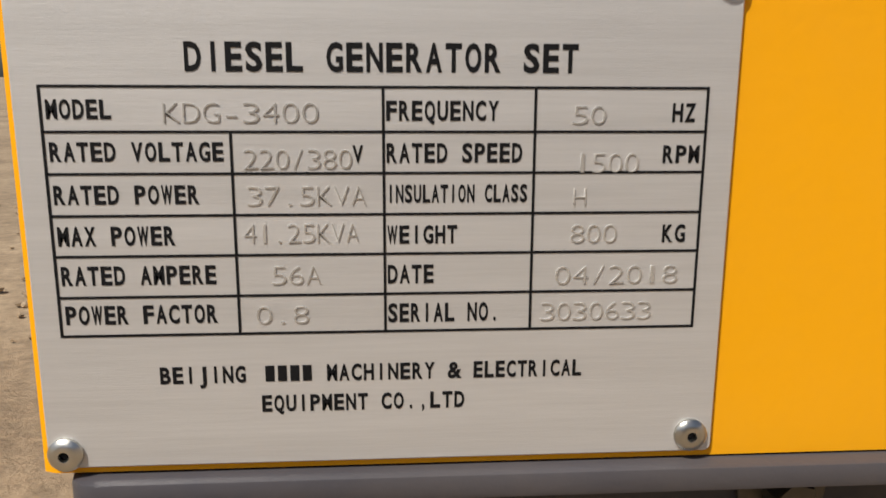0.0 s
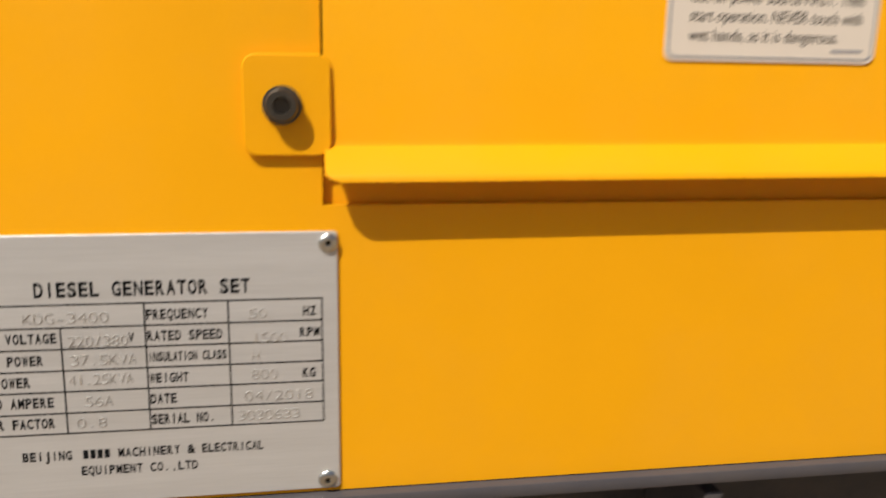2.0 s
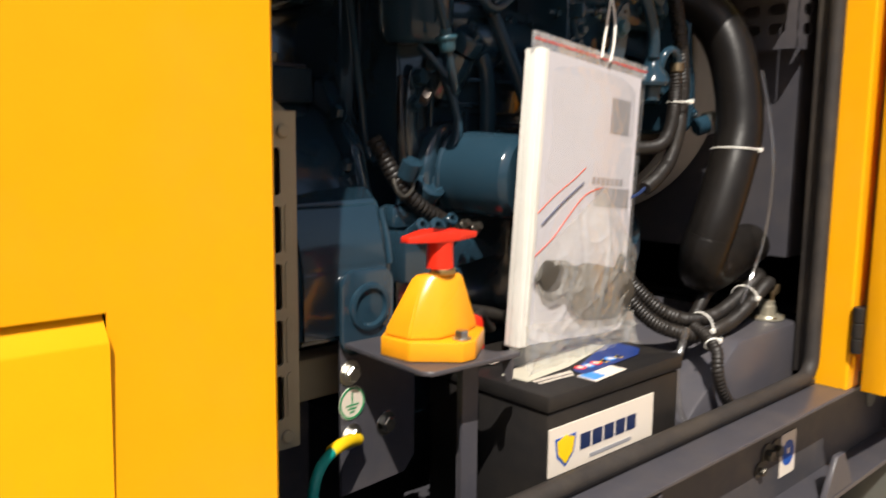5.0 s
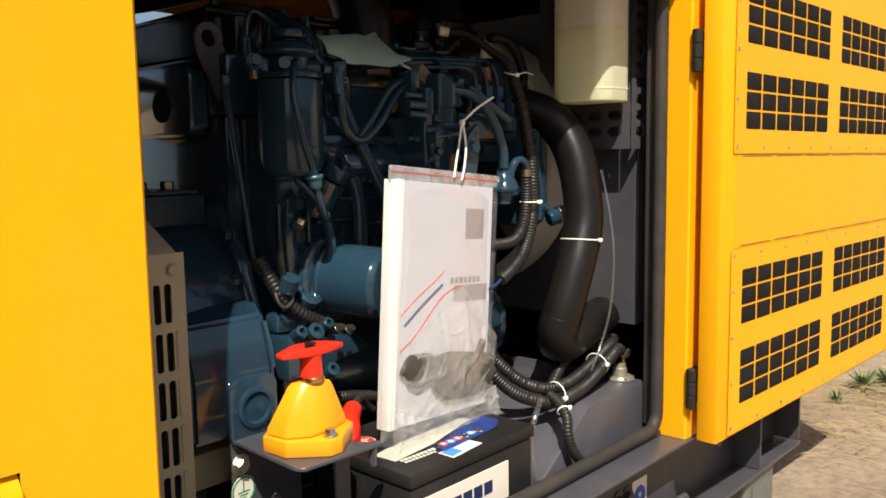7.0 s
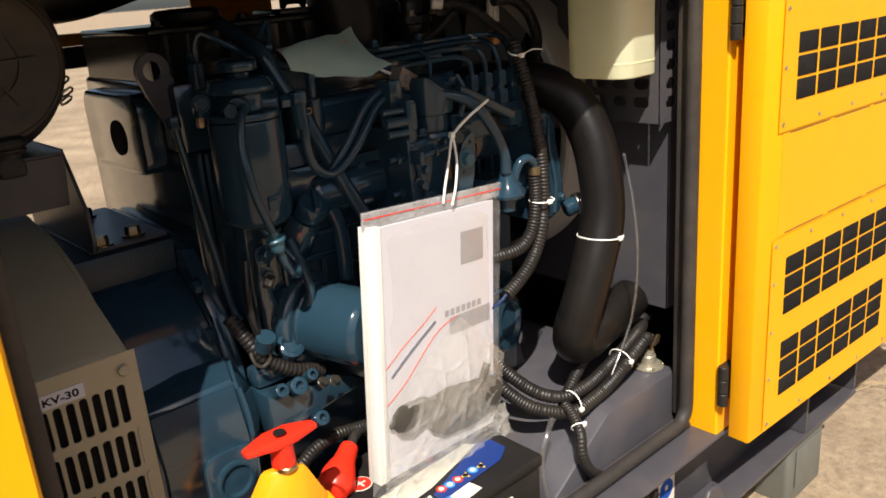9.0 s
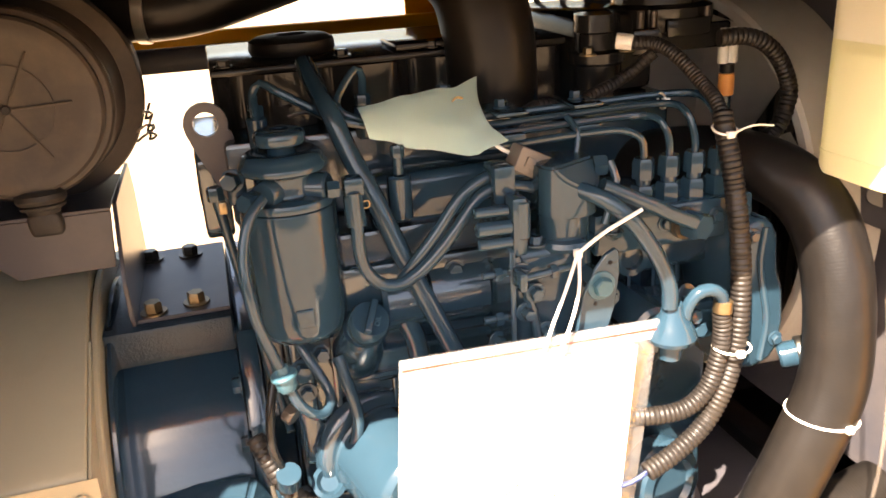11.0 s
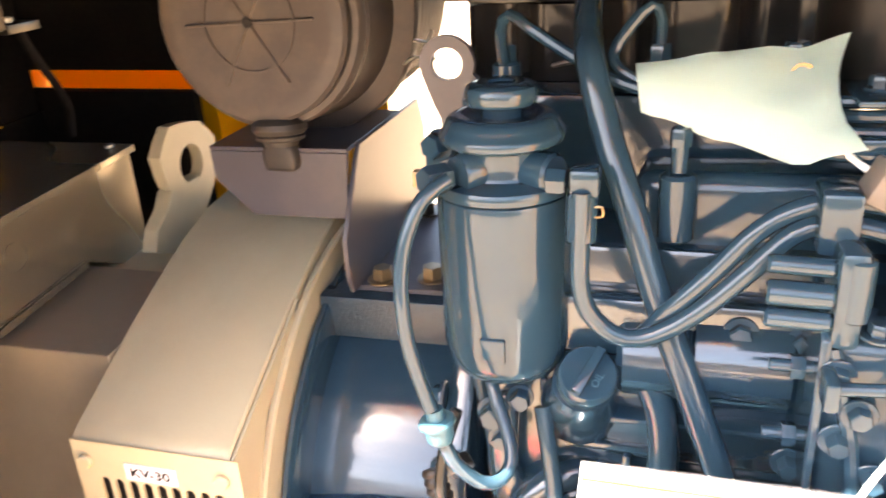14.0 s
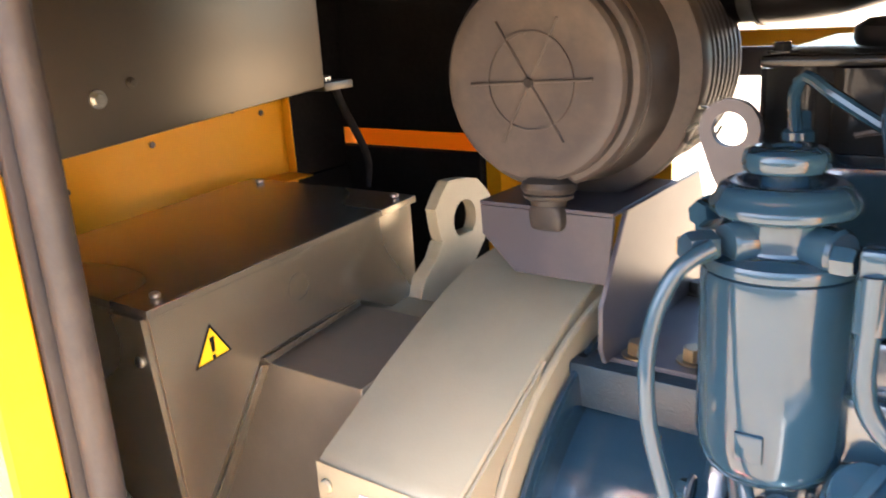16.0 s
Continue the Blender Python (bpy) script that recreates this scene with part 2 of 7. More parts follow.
def ground_material():
    m = bpy.data.materials.new("dusty_ground")
    m.use_nodes = True
    n, l = m.node_tree.nodes, m.node_tree.links
    p = n["Principled BSDF"]
    tc = n.new("ShaderNodeTexCoord")
    a = n.new("ShaderNodeTexNoise")
    a.inputs["Scale"].default_value, a.inputs["Detail"].default_value, a.inputs["Roughness"].default_value = 2.2, 9, 0.62
    g = n.new("ShaderNodeTexNoise")
    g.inputs["Scale"].default_value, g.inputs["Detail"].default_value, g.inputs["Roughness"].default_value = 38, 8, 0.75
    for t in (a, g):
        l.new(tc.outputs["Object"], t.inputs["Vector"])
    r = n.new("ShaderNodeValToRGB")
    r.color_ramp.elements[0].position, r.color_ramp.elements[0].color = 0.30, (0.21, 0.150, 0.094, 1)
    r.color_ramp.elements[1].position, r.color_ramp.elements[1].color = 0.68, (0.42, 0.315, 0.205, 1)
    l.new(a.outputs["Fac"], r.inputs["Fac"])
    gr = n.new("ShaderNodeMapRange")
    gr.inputs["From Min"].default_value, gr.inputs["From Max"].default_value = 0.3, 0.7
    gr.inputs["To Min"].default_value, gr.inputs["To Max"].default_value = 0.58, 1.32
    l.new(g.outputs["Fac"], gr.inputs["Value"])
    mx = n.new("ShaderNodeMix")
    mx.data_type, mx.blend_type = "RGBA", "MULTIPLY"
    mx.inputs["Factor"].default_value = 1
    l.new(r.outputs["Color"], mx.inputs["A"])
    l.new(gr.outputs["Result"], mx.inputs["B"])
    l.new(mx.outputs["Result"], p.inputs["Base Color"])
    p.inputs["Roughness"].default_value = 0.95
    b = n.new("ShaderNodeBump")
    b.inputs["Strength"].default_value, b.inputs["Distance"].default_value = 0.8, 0.01
    l.new(g.outputs["Fac"], b.inputs["Height"])
    l.new(b.outputs["Normal"], p.inputs["Normal"])
    return m


M_ground = ground_material()


# ---- mesh helpers ----
# the engine bay's own axes: everything inside the canopy is laid out in them
BAY = Matrix(((1.032, 0.010, -0.005, -0.004), (-0.010, 1.035, -0.003, 0.015), (0.007, 0.004, 1.032, -0.019), (0, 0, 0, 1)))
INSIDE = [False]


def finish(name, bm, material, parent=None, label="", smooth=35.0):
    if INSIDE[0]:
        bmesh.ops.transform(bm, matrix=BAY, verts=bm.verts)
    bmesh.ops.recalc_face_normals(bm, faces=bm.faces)
    me = bpy.data.meshes.new(name)
    bm.to_mesh(me)
    bm.free()
    me.materials.append(material)
    if smooth:
        for poly in me.polygons:
            poly.use_smooth = True
        me.set_sharp_from_angle(angle=radians(smooth))
    ob = new(name, me)
    if parent:
        ob.parent = parent
        if INSIDE[0] and parent.type == "EMPTY":
            ob.location = -parent.location
    if label:
        ob["label"] = label
    return ob


def part(name, bm, material, parent, label=""):
    return finish(name, bm, material, parent, label)


def thing(name, label, category, at=(0, 0, 0), group="", kind="", rot=(0, 0, 0)):
    ob = new(name)
    ob.matrix_basis = pose(*at, *rot)
    ob.empty_display_size = 0.05
    return tagged(ob, label, category, group, kind)


def box(x0, x1, y0, y1, z0, z1, b=0.0, seg=2, bm=None):
    t = bmesh.new()
    bmesh.ops.create_cube(t, size=1)
    bmesh.ops.transform(t, matrix=Matrix.LocRotScale(((x0 + x1) / 2, (y0 + y1) / 2, (z0 + z1) / 2), None, (abs(x1 - x0), abs(y1 - y0), abs(z1 - z0))), verts=t.verts)
    if b:
        bmesh.ops.bevel(t, geom=t.edges[:], offset=b, segments=seg, affect="EDGES", profile=0.5, clamp_overlap=True)
    return join(bm, t)


def join(bm, t):
    if bm is None:
        return t
    me = bpy.data.meshes.new("tmp")
    t.to_mesh(me)
    t.free()
    bm.from_mesh(me)
    bpy.data.meshes.remove(me)
    return bm


def move(bm, m):
    bmesh.ops.transform(bm, matrix=m, verts=bm.verts)
    return bm


def basis(way):
    w = Vector(way).normalized()
    u = w.orthogonal().normalized()
    return u, w.cross(u), w


def revolve(p0, way, profile, n=32, bm=None):
    """Turns (distance along, radius) pairs round the axis from p0 along way."""
    t = bm if bm is not None else bmesh.new()
    u, v, w = basis(way)
    p0 = Vector(p0)
    rings = []
    for d, r in profile:
        if r <= 1e-6:
            rings.append([t.verts.new(p0 + w * d)])
        else:
            rings.append([t.verts.new(p0 + w * d + (u * math.cos(a) + v * math.sin(a)) * r) for a in (2 * math.pi * i / n for i in range(n))])
    for a, b in zip(rings, rings[1:]):
        for i in range(n):
            j = (i + 1) % n
            if len(a) == 1 and len(b) > 1:
                t.faces.new((a[0], b[i], b[j]))
            elif len(b) == 1 and len(a) > 1:
                t.faces.new((a[i], b[0], a[j]))
            elif len(a) > 1:
                t.faces.new((a[i], b[i], b[j], a[j]))
    return t


def rod(p0, p1, r, n=20, b=0.0, bm=None):
    d = Vector(p1) - Vector(p0)
    L = d.length
    b = min(b, L / 3, r / 2)
    prof = [(0, 0), (0, r - b), (b, r), (L - b, r), (L, r - b), (L, 0)] if b else [(0, 0), (0, r), (L, r), (L, 0)]
    return revolve(p0, d, prof, n, bm)


def hexbolt(p, way, r, h, washer=0.0, bm=None, n=6):
    """A hexagon head that stands on p and points along way, on a washer."""
    t = bm if bm is not None else bmesh.new()
    if washer:
        rod(p, Vector(p) + Vector(way).normalized() * 0.0018, washer, 20, 0.0004, t)
    w = Vector(way).normalized()
    revolve(Vector(p) + w * (0.0018 if washer else 0), w, [(0, 0), (0, r), (h * 0.8, r), (h, r * 0.86), (h, 0)], n, t)
    return t


def spline(pts, step=0.006):
    """Catmull-Rom through pts, at about even steps."""
    P = [Vector(p) for p in pts]
    P = [P[0] * 2 - P[1]] + P + [P[-1] * 2 - P[-2]]
    out = []
    for i in range(1, len(P) - 2):
        a, b, c, d = P[i - 1:i + 3]
        k = max(2, int((c - b).length / step))
        for j in range(k):
            s = j / k
            out.append(0.5 * ((2 * b) + (c - a) * s + (2 * a - 5 * b + 4 * c - d) * s * s + (3 * b - a - 3 * c + d) * s ** 3))
    out.append(P[-2])
    return out


def tube(pts, r, n=14, step=0.006, curve=True, radius=None, bm=None, caps=True):
    """A round tube along pts. radius: a function of the length run, in place of r."""
    t = bm if bm is not None else bmesh.new()
    q = spline(pts, step) if curve else [Vector(p) for p in pts]
    u = None
    run = 0.0
    rings = []
    for i, p in enumerate(q):
        w = (q[min(i + 1, len(q) - 1)] - q[max(i - 1, 0)]).normalized()
        if u is None:
            u = w.orthogonal().normalized()
        u = (u - w * u.dot(w)).normalized()
        v = w.cross(u)
        if i:
            run += (p - q[i - 1]).length
        rr = radius(run) if radius else r
        rings.append([t.verts.new(p + (u * math.cos(a) + v * math.sin(a)) * rr) for a in (2 * math.pi * k / n for k in range(n))])
    for a, b in zip(rings, rings[1:]):
        for k in range(n):
            j = (k + 1) % n
            t.faces.new((a[k], a[j], b[j], b[k]))
    if caps:
        t.faces.new(rings[0][::-1])
        t.faces.new(rings[-1])
    return t


def corrugated(pts, r, pitch=0.0045, n=14, bm=None):
    return tube(pts, r, n, pitch / 4, True, lambda s: r * (1 - 0.13 * (0.5 + 0.5 * math.cos(2 * math.pi * s / pitch)) ** 2), bm)


def prism(poly, axis, d0, d1, b=0.0, seg=2, bm=None):
    """Extrudes a polygon along axis from d0 to d1. axis x: points are (y, z); y: (x, z); z: (x, y)."""
    t = bmesh.new()
    put = {"x": lambda p, d: (d, p[0], p[1]), "y": lambda p, d: (p[0], d, p[1]), "z": lambda p, d: (p[0], p[1], d)}[axis]
    a = [t.verts.new(put(p, d0)) for p in poly]
    c = [t.verts.new(put(p, d1)) for p in poly]
    t.faces.new(a)
    t.faces.new(c[::-1])
    for i in range(len(poly)):
        j = (i + 1) % len(poly)
        t.faces.new((a[i], c[i], c[j], a[j]))
    bmesh.ops.recalc_face_normals(t, faces=t.faces)
    if b:
        bmesh.ops.bevel(t, geom=t.edges[:], offset=b, segments=seg, affect="EDGES", profile=0.5, clamp_overlap=True)
    return join(bm, t)


def arc(cx, cy, r, a0, a1, n=8):
    return [(cx + r * math.cos(radians(a0 + (a1 - a0) * i / n)), cy + r * math.sin(radians(a0 + (a1 - a0) * i / n))) for i in range(n + 1)]


def rrect(x0, x1, y0, y1, r, n=4):
    return arc(x1 - r, y1 - r, r, 0, 90, n) + arc(x0 + r, y1 - r, r, 90, 180, n) + arc(x0 + r, y0 + r, r, 180, 270, n) + arc(x1 - r, y0 + r, r, 270, 360, n)


def ring_plate(outer, inner, axis, d0, d1, bm=None):
    """A plate with one hole; outer and inner have the same number of points."""
    t = bmesh.new()
    put = {"x": lambda p, d: (d, p[0], p[1]), "y": lambda p, d: (p[0], d, p[1]), "z": lambda p, d: (p[0], p[1], d)}[axis]
    o0, o1 = [t.verts.new(put(p, d0)) for p in outer], [t.verts.new(put(p, d1)) for p in outer]
    i0, i1 = [t.verts.new(put(p, d0)) for p in inner], [t.verts.new(put(p, d1)) for p in inner]
    k = len(outer)
    for i in range(k):
        j = (i + 1) % k
        t.faces.new((o0[i], o0[j], i0[j], i0[i]))
        t.faces.new((o1[i], i1[i], i1[j], o1[j]))
        t.faces.new((o0[i], o1[i], o1[j], o0[j]))
        t.faces.new((i0[i], i0[j], i1[j], i1[i]))
    return join(bm, t)


def holed(x0, x1, z0, z1, holes, axis, d0, d1, r, bm=None):
    """A sheet from (x0, z0) to (x1, z1) with a grid of round-cornered holes. holes: (columns, rows), each a list of (from, to)."""
    t = bmesh.new()
    cols, rows = holes
    put = {"x": lambda p, d: (d, p[0], p[1]), "y": lambda p, d: (p[0], d, p[1]), "z": lambda p, d: (p[0], p[1], d)}[axis]
    xm = [x0] + [(a[1] + b[0]) / 2 for a, b in zip(cols, cols[1:])] + [x1]
    zm = [z0] + [(a[1] + b[0]) / 2 for a, b in zip(rows, rows[1:])] + [z1]
    for i, (a, b) in enumerate(cols):
        for j, (c, d) in enumerate(rows):
            rr = min(r, (b - a) / 2 - 1e-5, (d - c) / 2 - 1e-5)
            inner = rrect(a, b, c, d, rr, 4)
            outer = []
            for s, (p, q) in enumerate(inner):
                corner = s // 5
                k = s % 5
                X, Z = (xm[i + 1] if corner in (0, 3) else xm[i]), (zm[j + 1] if corner in (0, 1) else zm[j])
                ends = {0: ((X, q), (p, Z)), 1: ((p, Z), (X, q)), 2: ((X, q), (p, Z)), 3: ((p, Z), (X, q))}[corner]
                outer.append(ends[0] if k < 2 else (X, Z) if k == 2 else ends[1])
            f = [t.verts.new(put(p, d0)) for p in outer]
            g = [t.verts.new(put(p, d0)) for p in inner]
            h = [t.verts.new(put(p, d1)) for p in inner]
            for s in range(20):
                e = (s + 1) % 20
                t.faces.new((f[s], f[e], g[e], g[s]))
                t.faces.new((g[s], g[e], h[e], h[s]))
    bmesh.ops.remove_doubles(t, verts=t.verts, dist=1e-6)
    return join(bm, t)


def glyphs(body, bold):
    cu = bpy.data.curves.new("glyph", "FONT")
    cu.body, cu.size, cu.extrude, cu.resolution_u, cu.offset = body, 1.0, 0.01, 3, bold
    tmp = bpy.data.objects.new("tmp", cu)
    scene.collection.objects.link(tmp)
    me = bpy.data.meshes.new_from_object(tmp)
    bpy.data.objects.remove(tmp)
    bpy.data.curves.remove(cu)
    return me


def letters(body, x0, x1, z, height, y, material, parent, name="lettering", depth=0.00012, bold=0.0, mono=False, each=False):
    """Raised words from x0 to x1 with their foot at z and capitals of that height, facing -y at depth y. mono: letters at an even pitch. each: every character is a part of its own."""
    if each:
        pitch = (x1 - x0) / (len(body) - 0.2)
        for k, ch in enumerate(body):
            letters(ch, x0 + pitch * k, x0 + pitch * (k + 0.8), z, height, y, material, parent, name, depth, bold, True)
        return
    bm = bmesh.new()
    for k, ch in enumerate(body if mono else [body]):
        if ch == " ":
            continue
        me = glyphs(ch, bold)
        co = np.empty(len(me.vertices) * 3)
        me.vertices.foreach_get("co", co)
        co = co.reshape(-1, 3)
        lo, hi = co.min(0), co.max(0)
        a, b = x0, x1
        if mono:
            pitch = (x1 - x0) / (len(body) - 0.2)
            wide = pitch * (0.20 if ch in ".,I1" else 0.55 if ch in "J/-" else 0.82)
            mid = x0 + pitch * (k + 0.4)
            a, b = mid - wide / 2, mid + wide / 2
        sx = (b - a) / (hi[0] - lo[0])
        out = np.stack([a + (co[:, 0] - lo[0]) * sx, y + (0.01 - co[:, 2]) / 0.02 * depth - depth, z + co[:, 1] * height / 0.695], 1)
        if INSIDE[0]:
            out = out @ np.array(BAY)[:3, :3].T + np.array(BAY)[:3, 3]
        me.vertices.foreach_set("co", out.ravel())
        bm.from_mesh(me)
        bpy.data.meshes.remove(me)
    me = bpy.data.meshes.new(name)
    bm.to_mesh(me)
    bm.free()
    me.materials.append(material)
    ob = new(name, me)
    ob.parent = parent
    if INSIDE[0] and parent.type == "EMPTY":
        ob.location = -parent.location
    return ob


# ---- ground ----
def build_ground():
    bm = bmesh.new()
    N, S = 90, 6.0
    for i in range(N + 1):
        for j in range(N + 1):
            x, y = (i / N - 0.5) * 2 * S + 1, (j / N - 0.5) * 2 * S + 0.4
            edge = max(abs(i / N - 0.5), abs(j / N - 0.5)) * 2
            k = 1 if edge < 0.999 else 100
            h = 0.012 * noise.noise((x * 1.3, y * 1.3, 0)) + 0.006 * noise.noise((x * 6, y * 6, 3))
            bm.verts.new((1 + (x - 1) * k, 0.4 + (y - 0.4) * k, h))
    bm.verts.ensure_lookup_table()
    for i in range(N):
        for j in range(N):
            a = i * (N + 1) + j
            bm.faces.new([bm.verts[k] for k in (a, a + N + 1, a + N + 2, a + 1)])
    g = finish("ground", bm, M_ground)
    tagged(g, "dusty brown bare earth yard, dry and sunlit", "ground", kind="structure")

    bm = bmesh.new()
    rnd = random.Random(3)
    for k in range(1700):
        x, y = (rnd.uniform(1.5, 5.0), rnd.uniform(-1.2, 0.9)) if k < 700 else (rnd.gauss(2.75, 0.30), rnd.gauss(0.10, 0.16))
        if x < 2.25 and -0.1 < y < 0.95:
            continue
        a, L = rnd.uniform(0, math.pi), rnd.uniform(0.02, 0.10)
        d = Vector((math.cos(a), math.sin(a), rnd.uniform(-0.1, 0.25))) * L
        p = Vector((x, y, 0.012))
        tube([p, p + d * 0.5 + Vector((0, 0, 0.004)), p + d], 0.0006, 4, 0.05, False, bm=bm)
    tagged(finish("straw", bm, M_straw), "scattered dry straw and stalks lying on earth", "straw", kind="stuff")

    bm = bmesh.new()
    for k in range(1100):
        x, y, s = rnd.uniform(1.2, 5.5), rnd.uniform(-1.6, 1.0), rnd.uniform(0.003, 0.012)
        if k > 300:
            x, y = rnd.uniform(-1.6, -0.02), rnd.uniform(0.0, 2.4)
        if x < 2.25 and -0.1 < y < 0.95:
            continue
        t = bmesh.new()
        bmesh.ops.create_icosphere(t, subdivisions=1, radius=s)
        for v in t.verts:
            v.co *= rnd.uniform(0.7, 1.2)
        move(t, Matrix.Translation((x, y, 0.006)) @ Matrix.Diagonal((1, 1, 0.6, 1)))
        join(bm, t)
    tagged(finish("pebbles", bm, M_ground), "small grey-brown pebbles strewn over the yard", "pebbles", kind="stuff")

    def weed(x, y, s, n, seed):
        rnd = random.Random(seed)
        ob = thing("weed", "small green roadside weed growing in dry earth", "plant", (x, y, 0.0), "weeds in the yard")
        bm = bmesh.new()
        for k in range(n * 3):
            a, tilt, L = rnd.uniform(0, 6.283), rnd.uniform(0.2, 1.4), s * rnd.uniform(0.3, 1.0)
            out = Vector((math.cos(a), math.sin(a), 0))
            side = Vector((-out.y, out.x, 0))
            pts = [out * (L * math.sin(tilt) * u) + Vector((0, 0, L * math.cos(tilt) * u - 0.2 * L * u * u)) for u in (0, 0.35, 0.7, 1)]
            w = L * 0.075
            vs = [(bm.verts.new(p - side * w * q), bm.verts.new(p + side * w * q)) for p, q in zip(pts, (0.4, 1, 0.8, 0.05))]
            for p, q in zip(vs, vs[1:]):
                bm.faces.new((p[0], p[1], q[1], q[0]))
        part("leaves", bm, M_leaf, ob)
    for k, (x, y, s, n) in enumerate(((2.80, 0.165, 0.060, 22), (3.03, 0.15, 0.10, 30), (3.12, 0.10, 0.09, 28), (2.62, -0.06, 0.045, 16), (3.7, 0.1, 0.16, 70),
                                      (4.2, 0.5, 0.25, 120), (3.9, -0.3, 0.12, 50), (4.8, 0.2, 0.3, 140))):
        weed(x, y, s, n, 40 + k)


build_ground()


def far_wall():
    plaster = mat("far_plaster", (0.42, 0.36, 0.30), 0.9, 0, 0.15, 3, 0.4, 60)
    tagged(finish("backdrop_wall", box(7.5, 7.7, -9.2, 5, -0.05, 2.4, 0.01), plaster), "weathered plaster yard wall far behind", "wall", kind="structure")
    # unseen wall, added behind the camera to darken reflections and fill light
    tagged(finish("unseen_backdrop", box(-12, 7.49, -9.2, -9, -0.05, 2.4, 0.01), plaster), "plain plaster wall, unseen, added to darken reflections", "wall", kind="structure")


far_wall()

# ---- enclosure ----
X_JAMB, X_RIGHT, TOP = 0.519, 1.421, 1.046
DEPTH = 0.915


def enclosure():
    # the side panel with the hatch opening, folded round the end
    bm = bmesh.new()
    r = 0.003
    prof = [(X_JAMB - 0.002, 0.030), (X_JAMB, 0.028), (X_JAMB, 0.003), (X_JAMB - 0.003, 0.0), (0.4185, 0.0), (0.1152, 0.0), (0.1125, 0.0), (r - 0.002, 0.0), (-0.0011, 0.0009), (-0.002, r), (-0.002, DEPTH)]
    zs = [0.297, 0.3920, 0.4095, 0.5462, 1.15]
    cols = [[bm.verts.new((x, y, z)) for z in zs] for x, y in prof]
    for i in range(len(prof) - 1):
        for j in range(4):
            if (i, j) not in ((4, 1), (4, 2), (5, 1), (5, 2)):
                bm.faces.new((cols[i][j], cols[i + 1][j], cols[i + 1][j + 1], cols[i][j + 1]))
    bmesh.ops.recalc_face_normals(bm, faces=bm.faces)
    bmesh.ops.solidify(bm, geom=bm.faces[:], thickness=0.0018)
    wall = finish("wall_side", bm, M_yellow)
    tagged(wall, "glossy yellow painted sheet-steel side panel of the canopy", "panel", kind="structure")
    # lining behind the panel and the end
    bm = box(0.012, X_JAMB - 0.01, 0.0075, 0.026, 0.31, 1.10)
    box(0.008, 0.030, 0.05, 0.816, 0.95, 1.12, bm=bm)
    box(0.008, 0.030, 0.05, 0.816, 0.31, 0.75, bm=bm)
    box(0.008, 0.024, 0.684, 0.816, 0.7505, 0.9495, bm=bm)
    part("foam_lining", bm, M_foam_hollow, wall, "black sound foam lining")
    # header over the opening and the roof
    bm = box(X_JAMB + 0.0005, X_RIGHT, 0.0, 0.004, TOP, 1.15)
    box(X_JAMB + 0.0005, X_RIGHT, 0.004, 0.05, TOP, TOP + 0.004, bm=bm)
    tagged(finish("wall_header", bm, M_yellow), "yellow sheet-steel header over the service opening", "panel", kind="structure")
    bm = box(-0.012, 1.985, -0.012, DEPTH + 0.012, 1.151, 1.165, 0.003)
    roof = tagged(finish("roof", bm, M_yellow), "yellow painted sheet-steel roof of the canopy", "roof", kind="structure")
    bm = box(0.03, 1.94, 0.03, DEPTH - 0.03, 1.125, 1.149)
    part("foam_lining", bm, M_foam_hollow, roof, "black sound foam lining")
    # right column, and the side behind the open door
    bm = bmesh.new()
    prof = [(X_RIGHT + 0.003, 0.052), (X_RIGHT, 0.049), (X_RIGHT, 0.0025), (X_RIGHT + 0.0025, 0.0), (1.4625, 0.0), (1.465, 0.002), (1.465, 0.022), (1.4665, 0.024), (1.97, 0.024), (1.97, DEPTH)]
    cols = [[bm.verts.new((x, y, z)) for z in (0.297, 1.15)] for x, y in prof]
    for a, b in zip(cols, cols[1:]):
        bm.faces.new((a[0], b[0], b[1], a[1]))
    bmesh.ops.recalc_face_normals(bm, faces=bm.faces)
    bmesh.ops.solidify(bm, geom=bm.faces[:], thickness=0.0018)
    column = tagged(finish("wall_column", bm, M_yellow), "yellow folded-steel door post and end of the canopy", "post", kind="structure")
    # lining on this end is added, to cover a lit strip of the sheet
    part("foam_lining", box(1.944, 1.9655, 0.05, DEPTH - 0.05, 0.30, 1.12), M_foam_hollow, column, "black sound foam lining")
    # far side: posts, lower sill rail, cross rail, end fields
    bm = box(0.002, 0.294, 0.837, 0.841, 0.297, 0.782)
    box(0.002, 0.294, 0.837, 0.841, 0.812, 1.149, bm=bm)
    box(0.2945, 0.3195, 0.830, DEPTH - 0.005, 0.297, 1.149, bm=bm)
    # low fields behind air cleaner and engine are unseen, added to cut back light
    box(0.3205, 0.55, DEPTH - 0.0045, DEPTH + 0.0004, 0.2975, 0.889, bm=bm)
    box(0.3205, 0.55, DEPTH - 0.0045, DEPTH - 0.0002, 0.947, 1.099, bm=bm)
    box(0.5505, 0.9295, DEPTH - 0.004, DEPTH, 0.297, 0.575, bm=bm)
    box(1.46, 1.968, DEPTH - 0.004, DEPTH, 0.297, 1.15, bm=bm)
    box(0.3005, 0.9295, DEPTH - 0.004, DEPTH, 1.10, 1.15, bm=bm)
    box(0.93, 1.4595, DEPTH - 0.004, DEPTH, TOP, 1.15, bm=bm)
    box(0.3205, 1.4595, DEPTH - 0.03, DEPTH - 0.006, 0.926, 0.946, 0.003, bm=bm)
    box(0.93, 1.4595, DEPTH - 0.004, DEPTH, 0.297, 0.886, bm=bm)
